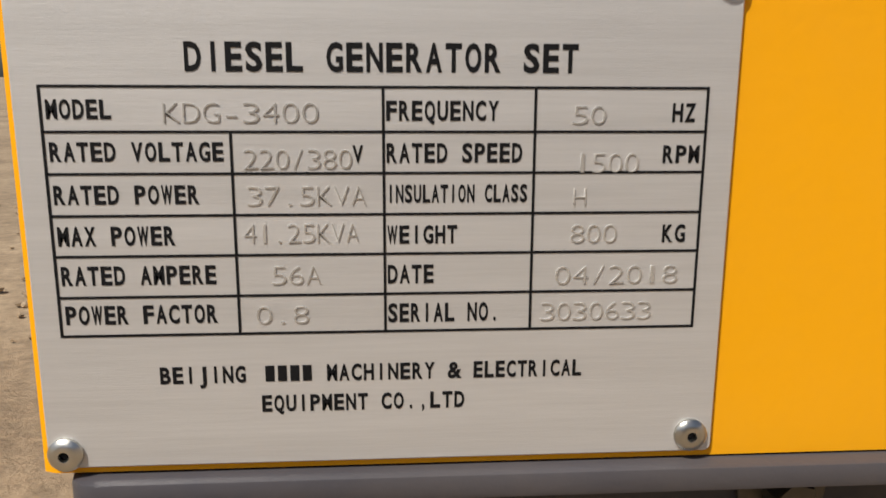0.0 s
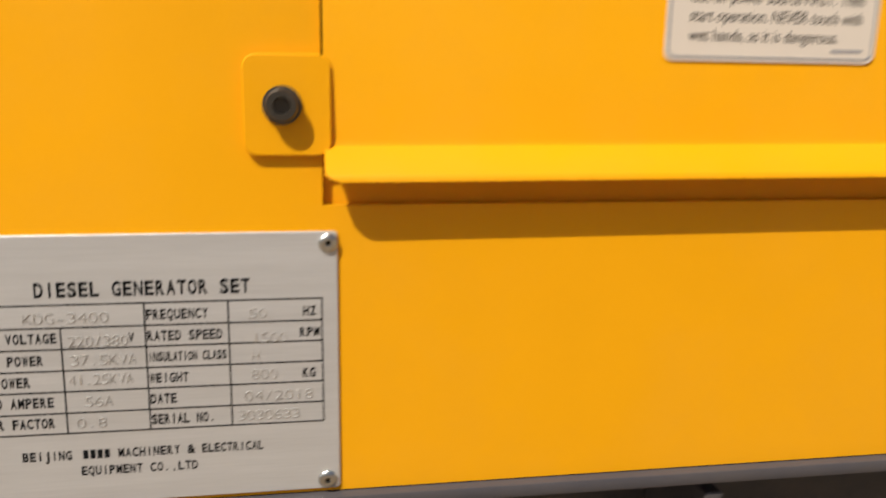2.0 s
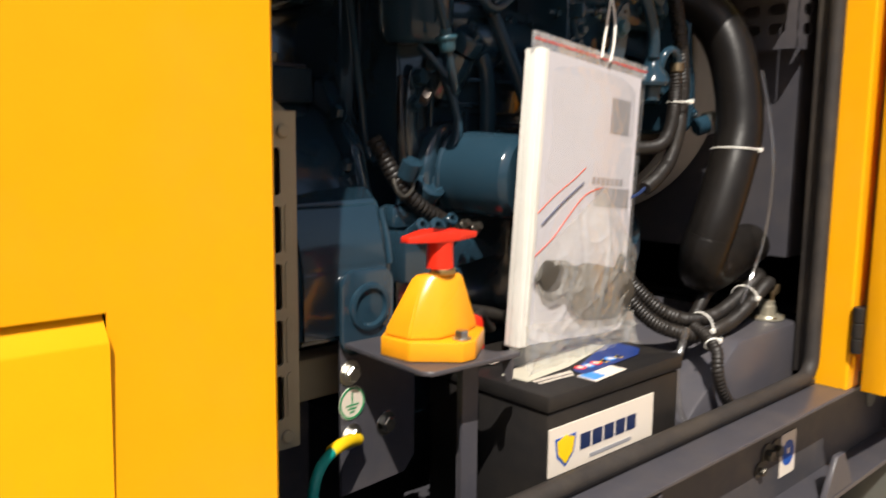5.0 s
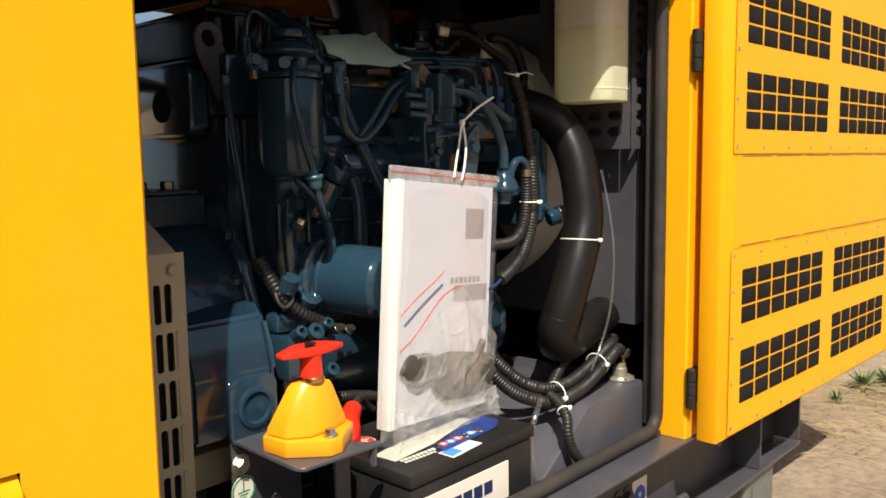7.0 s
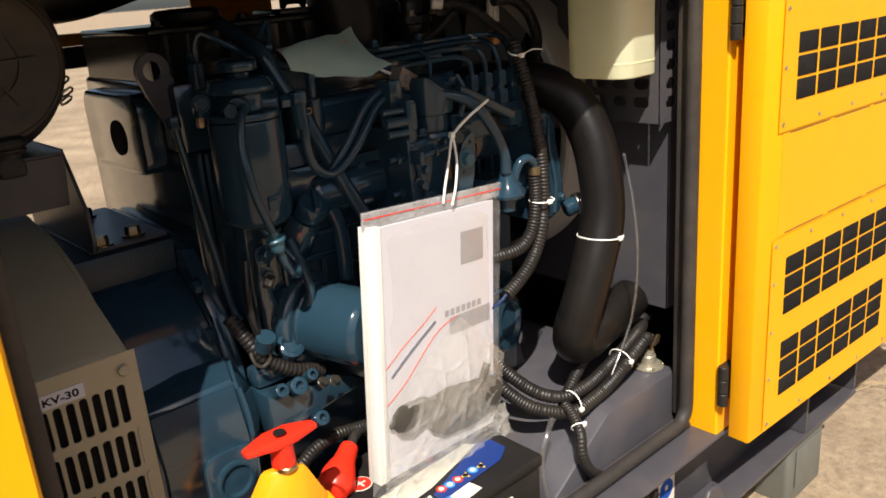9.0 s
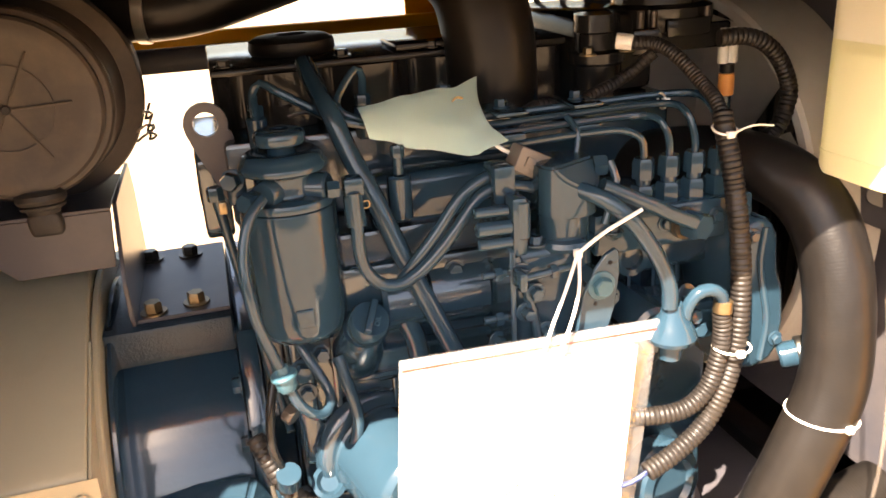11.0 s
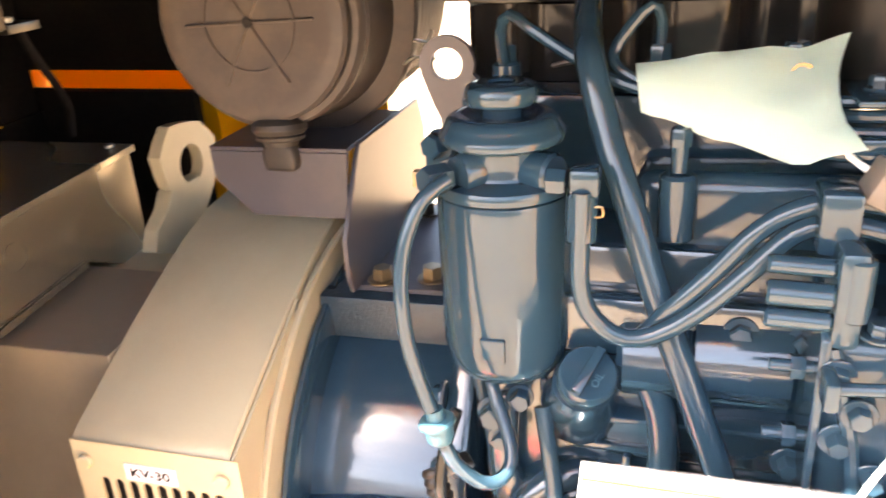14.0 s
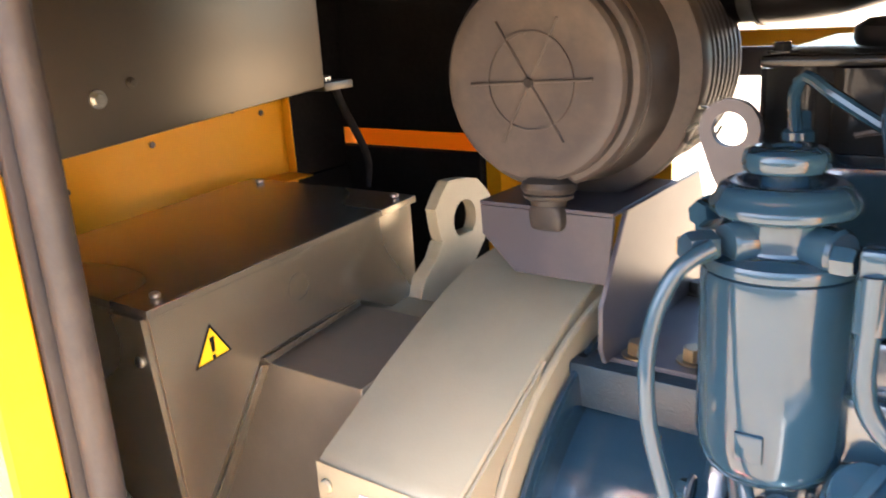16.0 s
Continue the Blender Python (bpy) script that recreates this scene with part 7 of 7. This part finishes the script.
def battery():
    b = bay_thing("battery", "black lead-acid battery with white maker label", "battery", (0.955, 0.148, 0.17))
    x0, x1, y0, y1 = 0.838, 1.072, 0.062, 0.235
    part("case", box(x0 + 0.003, x1 - 0.003, y0 + 0.003, y1, 0.170, 0.372, 0.004), M_plastic, b)
    lid = part("lid", box(x0, x1, y0, y1 + 0.003, 0.3725, 0.390, 0.004), M_plastic, b)
    part("lid_recess", box(x0 + 0.01, x0 + 0.055, y0 + 0.11, y1 - 0.01, 0.390, 0.3925, 0.001), M_plastic, lid)
    lab = part("label", box(0.842, 1.016, y0 + 0.0012, y0 + 0.003, 0.308, 0.356), M_sticker, b, "white label with plain bars")
    for k in range(5):
        part("label_bar", box(0.889 + k * 0.0195, 0.905 + k * 0.0195, y0 + 0.0006, y0 + 0.0012, 0.325, 0.341), M_navy, lab)
    part("label_bar", box(0.905, 0.975, y0 + 0.0006, y0 + 0.0012, 0.313, 0.317), M_inkgrey, lab)
    part("label_mark", prism([(0.853, 0.342), (0.866, 0.346), (0.879, 0.342), (0.877, 0.328), (0.866, 0.317), (0.855, 0.328)], "y", y0 + 0.0004, y0 + 0.0012), M_inkyellow, lab)
    part("label_mark", prism([(0.850, 0.345), (0.882, 0.345), (0.879, 0.326), (0.866, 0.314), (0.853, 0.326)], "y", y0 + 0.0008, y0 + 0.0012), M_inkblue, lab)
    s = part("top_sticker", prism([(0.8542, 0.1391), (0.8576, 0.1061), (0.9316, 0.1134), (1.0310, 0.1408), (1.0170, 0.1591), (0.9193, 0.1535)], "z", 0.3904, 0.3908), M_cream, b, "cream and blue printed top sticker")
    part("blue_band", prism([(0.9228, 0.1014), (0.9190, 0.0836), (1.0259, 0.0920), (1.0512, 0.1072), (1.0516, 0.1356), (1.0310, 0.1408), (0.9741, 0.1201)], "z", 0.3908, 0.3911), M_navyblue, s)
    for i, (x, y) in enumerate([(0.9358, 0.1021), (0.9486, 0.1011), (0.9621, 0.1018), (0.9743, 0.1009), (0.9880, 0.1021), (1.0008, 0.1009)]):
        part("hazard_dot", rod((x, y, 0.3911), (x, y, 0.3914), 0.0066, 3 if i in (3, 5) else 16), (M_inkred, M_inklight, M_inkred, M_inkyellow, M_inklight, M_inkyellow)[i], s)
        part("dot_middle", rod((x, y, 0.3914), (x, y, 0.3916), 0.0036, 12), M_sticker if i in (0, 1, 2, 4) else M_ink, s)
    part("white_flash", prism([(0.9098, 0.0865), (0.9103, 0.0619), (0.9705, 0.0680), (0.9673, 0.0914)], "z", 0.3904, 0.3908), M_sticker, s)
    part("flash_bar", prism([(0.9118, 0.0850), (0.9130, 0.0660), (0.9343, 0.0684), (0.9332, 0.0869)], "z", 0.3908, 0.3911), M_inklight, s)
    for row in ([(0.8631, 0.1053), (0.8622, 0.1002), (0.9190, 0.0971), (0.9212, 0.1034)], [(0.8633, 0.0977), (0.8626, 0.0935), (0.9134, 0.0907), (0.9147, 0.0947)]):
        a, b0, c0, d0 = [Vector((*p, 0)) for p in row]
        for k in range(9):
            q = [a.lerp(d0, k / 9), b0.lerp(c0, k / 9), b0.lerp(c0, (k + 0.72) / 9), a.lerp(d0, (k + 0.72) / 9)]
            part("print_bar", prism([(v.x, v.y) for v in q], "z", 0.3904, 0.3907), M_sticker, s)
    d = part("plus_sign", rod((0.8755, 0.1820, 0.3926), (0.8755, 0.1820, 0.3931), 0.0150, 28), M_sticker, b, "red plus sign")
    part("plus_disc", rod((0.8755, 0.1820, 0.3931), (0.8755, 0.1820, 0.3935), 0.0134, 28), M_inkred, d)
    part("plus_bar", box(0.8675, 0.8835, 0.1808, 0.1832, 0.3935, 0.3938), M_sticker, d)
    part("plus_bar", box(0.8743, 0.8767, 0.1740, 0.1900, 0.3935, 0.3939), M_sticker, d)
    t = bay_thing("terminal_boot", "red rubber battery terminal boot with black cable", "terminal boot", (0.850, 0.19, 0.391))
    part("boot", revolve((0.836, 0.181, 0.404), (0.053, 0.033, 0.024), [(0, 0), (0, 0.018), (0.006, 0.0215), (0.022, 0.0210), (0.036, 0.0165), (0.042, 0.0140), (0.060, 0.0118), (0.064, 0.0110), (0.066, 0.0085), (0.066, 0)], 24), M_red, t)
    part("skirt", box(0.834, 0.8665, 0.172, 0.208, 0.3905, 0.418, 0.007, 3), M_red, t)
    part("cable", tube([(0.886, 0.212, 0.426), (0.903, 0.222, 0.431), (0.922, 0.234, 0.424), (0.945, 0.242, 0.405)], 0.0060, 14), M_rubber, t)


battery()


def stop_switch():
    s = bay_thing("isolator_switch", "yellow pyramid switch housing with red T-handle", "switch", (0.747, 0.112, 0.4395))
    cx, cy = 0.747, 0.112
    base = [(0.699, 0.140), (0.703, 0.106), (0.737, 0.074), (0.752, 0.074), (0.792, 0.103), (0.795, 0.119), (0.769, 0.152), (0.718, 0.156)]
    foot = [(0.703, 0.138), (0.707, 0.110), (0.729, 0.095), (0.760, 0.097), (0.787, 0.109), (0.787, 0.121), (0.765, 0.148), (0.721, 0.151)]
    top = [(0.7245, 0.1275), (0.7275, 0.1165), (0.7385, 0.1075), (0.7520, 0.1030), (0.7640, 0.1035), (0.7650, 0.1095), (0.7530, 0.1210), (0.7350, 0.1285)]
    part("base", prism(base, "z", 0.4395, 0.4570, 0.002, 2), M_yplastic, s)
    bm = bmesh.new()
    rings = [[bm.verts.new((p[0], p[1], z)) for p in ring] for ring, z in ((foot, 0.4572), (foot, 0.463), (top, 0.5085), ([((a[0] - cx) * 0.8 + cx, (a[1] - cy) * 0.8 + cy) for a in top], 0.511))]
    for a, b in zip(rings, rings[1:]):
        for i in range(8):
            bm.faces.new((a[i], a[(i + 1) % 8], b[(i + 1) % 8], b[i]))
    bm.faces.new(rings[-1])
    bm.faces.new(rings[0][::-1])
    bmesh.ops.bevel(bm, geom=bm.edges[:], offset=0.0014, segments=2, affect="EDGES", clamp_overlap=True)
    part("cone", bm, M_yplastic, s)
    for p in ((0.746, 0.0855), (0.744, 0.1525)):
        part("nut", hexbolt((p[0], p[1], 0.4572), (0, 0, 1), 0.0062, 0.006, 0.0085), M_steel, s)
    part("neck", rod((cx, cy, 0.511), (cx, cy, 0.5165), 0.0115, 20, 0.001), M_brass, s)
    hx, hy = 0.7462, 0.1150
    hd = part("handle", revolve((hx, hy, 0.5165), (0, 0, 1), [(0, 0), (0, 0.0125), (0.018, 0.0118), (0.026, 0.0125), (0.030, 0)], 24), M_red, s, "red T-shaped handle")
    wing = [(0.0400, 0.0045), (0.0385, 0.0062), (0.024, 0.0100), (0.0120, 0.0130), (-0.0120, 0.0130), (-0.024, 0.0100), (-0.0385, 0.0062), (-0.0400, 0.0045)]
    grip = prism([(hx + a, hy - 0.0012 * a / 0.04 - b0) for a, b0 in wing] + [(hx + a, hy - 0.0012 * a / 0.04 + b0) for a, b0 in reversed(wing)], "z", 0.5400, 0.5510, 0.0018, 2)
    for v in grip.verts:
        out = min(1.0, abs(v.co.x - hx) / 0.040)
        low = 1 - (v.co.z - 0.5400) / 0.011
        v.co.z += 0.0012 * out * low - 0.0050 * out ** 1.5 * (1 - low)
    part("grip", grip, M_red, hd)
    part("grip_plug", rod((hx, hy, 0.5508), (hx, hy, 0.5518), 0.0064, 20), M_plastic, hd)
    b = bay_thing("switch_bracket", "dark grey folded-steel bracket carrying the switch", "bracket", (0.75, 0.15, 0.30))
    part("top", prism([(0.6945, 0.0790), (0.7010, 0.0705), (0.8000, 0.0660), (0.8045, 0.0700), (0.8010, 0.0780), (0.7880, 0.0810), (0.7840, 0.0900), (0.7900, 0.2125), (0.6990, 0.2045)], "z", 0.4350, 0.4393, 0.0008, 1), M_grey, b)
    part("tab", prism([(0.0665, 0.4348), (0.0790, 0.4348), (0.0760, 0.4200), (0.0715, 0.4130), (0.0680, 0.4150)], "x", 0.7900, 0.7935), M_grey, b)
    fold = Matrix.Translation((0.6990, 0.2005, 0)) @ pose(0, 0, 0, 0, 0, 5)
    part("side", move(prism([(0, 0.4345), (0.100, 0.4345), (0.100, 0.300), (0.085, 0.285), (0, 0.285)], "y", 0.0, 0.0036, 0.0006, 1), fold), M_grey, b)
    part("leg", prism([(0.7700, 0.1080), (0.7900, 0.1080), (0.7900, 0.1330), (0.7865, 0.1330), (0.7865, 0.1115), (0.7700, 0.1115)], "z", 0.18, 0.4345), M_grey, b)
    for u, z in ((0.0105, 0.4070), (0.0125, 0.3435), (0.0575, 0.3450)):
        part("bolt", move(hexbolt((u, 0, z), (0, -1, 0), 0.0085, 0.007, 0.0125), fold), M_steel, b)
    e = bay_thing("earth_sticker", "round green and white earth symbol sticker on the bracket", "sticker", (0.713, 0.200, 0.360))
    part("backing", move(rod((0.0135, -0.0002, 0.3765), (0.0135, -0.0007, 0.3765), 0.0165, 32), fold), M_sticker, e)
    rim = ring_plate(arc(0.0135, 0.3765, 0.0158, 0, 350, 35), arc(0.0135, 0.3765, 0.0138, 0, 350, 35), "y", -0.0011, -0.0007)
    part("ring", move(rim, fold), M_inkgreen, e)
    for hw, z in ((0.0080, 0.3745), (0.0054, 0.3710), (0.0028, 0.3675)):
        part("symbol_bar", move(box(0.0135 - hw, 0.0135 + hw, -0.0011, -0.0007, z - 0.0008, z + 0.0008), fold), M_inkgreen, e)
    part("symbol_bar", move(box(0.0127, 0.0143, -0.0011, -0.0007, 0.3752, 0.3870), fold), M_inkgreen, e)
    w = bay_thing("earth_wire", "green and yellow earth wire bolted to the bracket", "wire", (0.66, 0.15, 0.28))
    part("lead", tube([(0.6690, 0.168, 0.3510), (0.6530, 0.160, 0.3480), (0.6420, 0.155, 0.3400), (0.6344, 0.150, 0.3285), (0.628, 0.146, 0.300), (0.626, 0.144, 0.270)], 0.0050, 12), M_greenwire, w)
    part("sleeve", tube([(0.7110, 0.190, 0.3435), (0.695, 0.181, 0.3490), (0.6752, 0.170, 0.3524), (0.664, 0.166, 0.3510)], 0.0060, 12), M_inkyellow, w)
    p = bay_thing("dark_plate", "dark grey steel plate closing the lower bay", "plate", (0.62, 0.26, 0.3))
    part("sheet", box(0.54, 0.70, 0.258, 0.262, 0.155, 0.369, 0.001), M_frame, p)


stop_switch()


def document_bag():
    o = Vector((0.891, 0.141, 0.737))
    u = (Vector((1.127, 0.165, 0.716)) - o).normalized()
    v = (Vector((0.862, 0.138, 0.415)) - Vector((0.896, 0.143, 0.719))).normalized()
    v = (v - u * v.dot(u)).normalized()
    n = v.cross(u).normalized()
    if n.y > 0:
        n = -n
    m = Matrix.Translation(o) @ Matrix((u, n, v)).transposed().to_4x4()
    b = bay_thing("document_bag", "clear zip bag with red seal hanging from white tie", "bag", (0.98, 0.14, 0.40))
    bk = bay_thing("manual", "white glue-bound instruction manual inside a clear bag", "booklet", (0.97, 0.145, 0.42))
    # local: x across, y towards the front, z downwards
    part("pages", move(box(0.008, 0.212, -0.008, 0.007, 0.019, 0.318, 0.0008, 1), m), M_paper, bk)
    part("spine", move(box(0.0040, 0.0190, -0.0105, 0.0098, 0.017, 0.3195, 0.0012, 2), m), M_white, bk, "white plastic slide binder")
    part("spine_rib", move(box(0.0105, 0.0125, 0.0098, 0.0104, 0.018, 0.3185, 0.0002, 1), m), M_white, bk)
    part("cover", move(box(0.008, 0.2125, 0.0073, 0.0082, 0.018, 0.3185, 0.0003, 1), m), M_paper, bk)
    Y0, Y1 = 0.0083, 0.0086
    part("print_block", move(box(0.150, 0.192, Y0, Y1, 0.048, 0.088), m), M_inkgrey, bk)
    part("print_block", move(box(0.128, 0.205, Y0, Y1, 0.150, 0.172), m), M_inkgrey, bk)
    for i in range(7):
        part("print_bar", move(box(0.120 + i * 0.010, 0.127 + i * 0.010, Y0, Y1, 0.139, 0.147), m), M_inkgrey, bk)
    def stripe(pts, r, mt):
        part("printed_line", move(tube([(x, Y0 + 0.0001, z) for x, z in pts], r, 4, 0.01), m @ Matrix.Diagonal((1, 1, 1, 1))), mt, bk)
    stripe([(0.02, 0.182), (0.05, 0.162), (0.085, 0.143), (0.105, 0.130)], 0.0006, M_pale_red)
    stripe([(0.028, 0.194), (0.06, 0.172), (0.102, 0.147)], 0.0015, M_slate)
    stripe([(0.020, 0.226), (0.050, 0.208), (0.075, 0.186), (0.100, 0.165), (0.118, 0.156), (0.143, 0.150)], 0.0007, M_pale_red)
    # bag film, front and back, with the zip strip
    def film(front, z0, z1, bulge, seed):
        bm = bmesh.new()
        nx, nz = 110, 150
        g = []
        for i in range(nx + 1):
            row = []
            for j in range(nz + 1):
                s, t = i / nx, j / nz
                x = s * 0.237
                z = z0 + (z1 - z0) * t
                edge = (4 * s * (1 - s)) ** 0.5
                d = 0.0115 * edge * min(1, t * 8 + 0.15) + bulge * edge * max(0, t - 0.5) * 2 * (1 - max(0, t - 0.82) / 0.18 * 0.7)
                crease = (1 - abs(noise.noise((s * 3.5 + t * 2.4, t * 4 - s * 2, seed + 2)))) ** 18 + 0.6 * (1 - abs(noise.noise((s * 7 - t * 4, t * 6, seed + 6)))) ** 20
                w = 0.0022 * noise.noise((s * 3, t * 4, seed)) + 0.0034 * crease * (0.10 + 0.90 * min(1, max(0, t - 0.35) * 2.2))
                row.append(bm.verts.new((x - 0.010 * t * t * s, (1 if front else -1) * (d + abs(w) * edge), z + 0.006 * noise.noise((s * 5, 2, seed)) * (t > 0.95))))
            g.append(row)
        for i in range(nx):
            for j in range(nz):
                bm.faces.new((g[i][j], g[i + 1][j], g[i + 1][j + 1], g[i][j + 1]))
        move(bm, m)
        return bm
    for front, seed in ((True, 3), (False, 11)):
        ob = part("film", film(front, 0.0, 0.338, 0.019 if front else 0.002, seed), M_film, b)
        ob.visible_shadow = False
    part("zip_seal", move(box(0.0, 0.237, -0.0012, 0.0016, 0.0005, 0.0022), m), M_film, b)
    part("red_line", move(box(0.001, 0.236, 0.0032, 0.0037, 0.0072, 0.0085), m), M_inkred, b)
    part("header", move(box(0.0, 0.237, -0.0010, 0.0030, 0.0005, 0.0175, 0.0008, 1), m), M_film3, b, "pale ribbed zip strip")
    # crumpled inner bag with small dark parts
    ib = bay_thing("spare_parts_bag", "crumpled clear bag of small dark spare parts", "bag", (0.98, 0.13, 0.41))
    bm = bmesh.new()
    nx, nz = 150, 100
    g = []
    for i in range(nx + 1):
        row = []
        for j in range(nz + 1):
            a, t = i / nx, j / nz
            top = 0.226 - 0.076 * min(1, a / 0.58) + 0.075 * max(0, a - 0.58) / 0.42
            x = 0.020 + a * (0.210 - 0.01 * t)
            z = top + (0.300 + 0.018 * math.sin(a * 3.1) - top) * t
            edge = (4 * a * (1 - a)) ** 0.4 * min(1, t * 6)
            crease = (1 - abs(noise.noise((a * 3.2 + t * 1.6, t * 1.2 - a * 1.5, 5)))) ** 26 + 0.8 * (1 - abs(noise.noise((a * 4 - t * 2.5, t * 2.6 + a, 9)))) ** 30 + 0.5 * (1 - abs(noise.noise((a * 8 + t, t * 6 - a * 3, 14)))) ** 22 * min(1, 1.6 * t)
            soft = noise.noise((a * 2.2, t * 2, 2))
            row.append(bm.verts.new((x, 0.0124 + edge * (0.0062 * min(1, 2.4 * t) + 0.0022 * soft + 0.0030 * crease), z)))
        g.append(row)
    for i in range(nx):
        for j in range(nz):
            bm.faces.new((g[i][j], g[i + 1][j], g[i + 1][j + 1], g[i][j + 1]))
    move(bm, m)
    part("film", bm, M_film2, ib).visible_shadow = False
    # dark flat sleeves lying across the bag
    for lobes in (((0.022, 0.246, 0.006), (0.032, 0.248, 0.018), (0.052, 0.252, 0.023), (0.074, 0.250, 0.019), (0.086, 0.250, 0.012)), ((0.076, 0.254, 0.010), (0.088, 0.260, 0.022), (0.112, 0.265, 0.031), (0.150, 0.270, 0.032), (0.190, 0.272, 0.029), (0.212, 0.272, 0.022), (0.222, 0.272, 0.006))):
        t = tube([(x, 0.0135, z) for x, z, r in lobes], 0.02, 20, 0.006, radius=None)
        run = [x for x, z, r in lobes]
        for q in t.verts:
            r = float(np.interp(q.co.x, run, [r for x, z, r in lobes]))
            zc = float(np.interp(q.co.x, run, [z for x, z, r in lobes]))
            k = 1 + 0.05 * noise.noise(q.co * 22)
            q.co.z = zc + (q.co.z - zc) / 0.02 * r * k
            q.co.y = 0.0135 + (q.co.y - 0.0135) / 0.02 * 0.0040
        part("spare_part", move(t, m), M_part, ib)
    # loose crumpled hem of the bag, spread on the battery below the manual
    bm = bmesh.new()
    nx, nz = 110, 44
    g = []
    for i in range(nx + 1):
        row = []
        for j in range(nz + 1):
            a, t = i / nx, j / nz
            drop = 0.040 - 0.026 * a + 0.004 * noise.noise((a * 5, 1, 3))
            fold = (1 - abs(noise.noise((a * 7 + t, t * 2 - a, 21)))) ** 9 + 0.6 * (1 - abs(noise.noise((a * 4 - t * 2, t * 3, 27)))) ** 14
            row.append(bm.verts.new((0.006 + 0.226 * a, 0.011 + 0.010 * t + 0.0055 * fold * min(1, 4 * t + 0.2), 0.296 + (0.024 + drop) * t)))
        g.append(row)
    for i in range(nx):
        for j in range(nz):
            bm.faces.new((g[i][j], g[i + 1][j], g[i + 1][j + 1], g[i][j + 1]))
    move(bm, m)
    part("hem", bm, M_film2, b).visible_shadow = False
    clip = box(-0.005, 0.005, -0.003, 0.003, -0.010, 0.010, 0.001)
    part("spare_part", move(clip, m @ Matrix.Translation((0.188, 0.0135, 0.236)) @ pose(0, 0, 0, 0, -30, 0)), M_part, ib)


document_bag()
INSIDE[0] = False
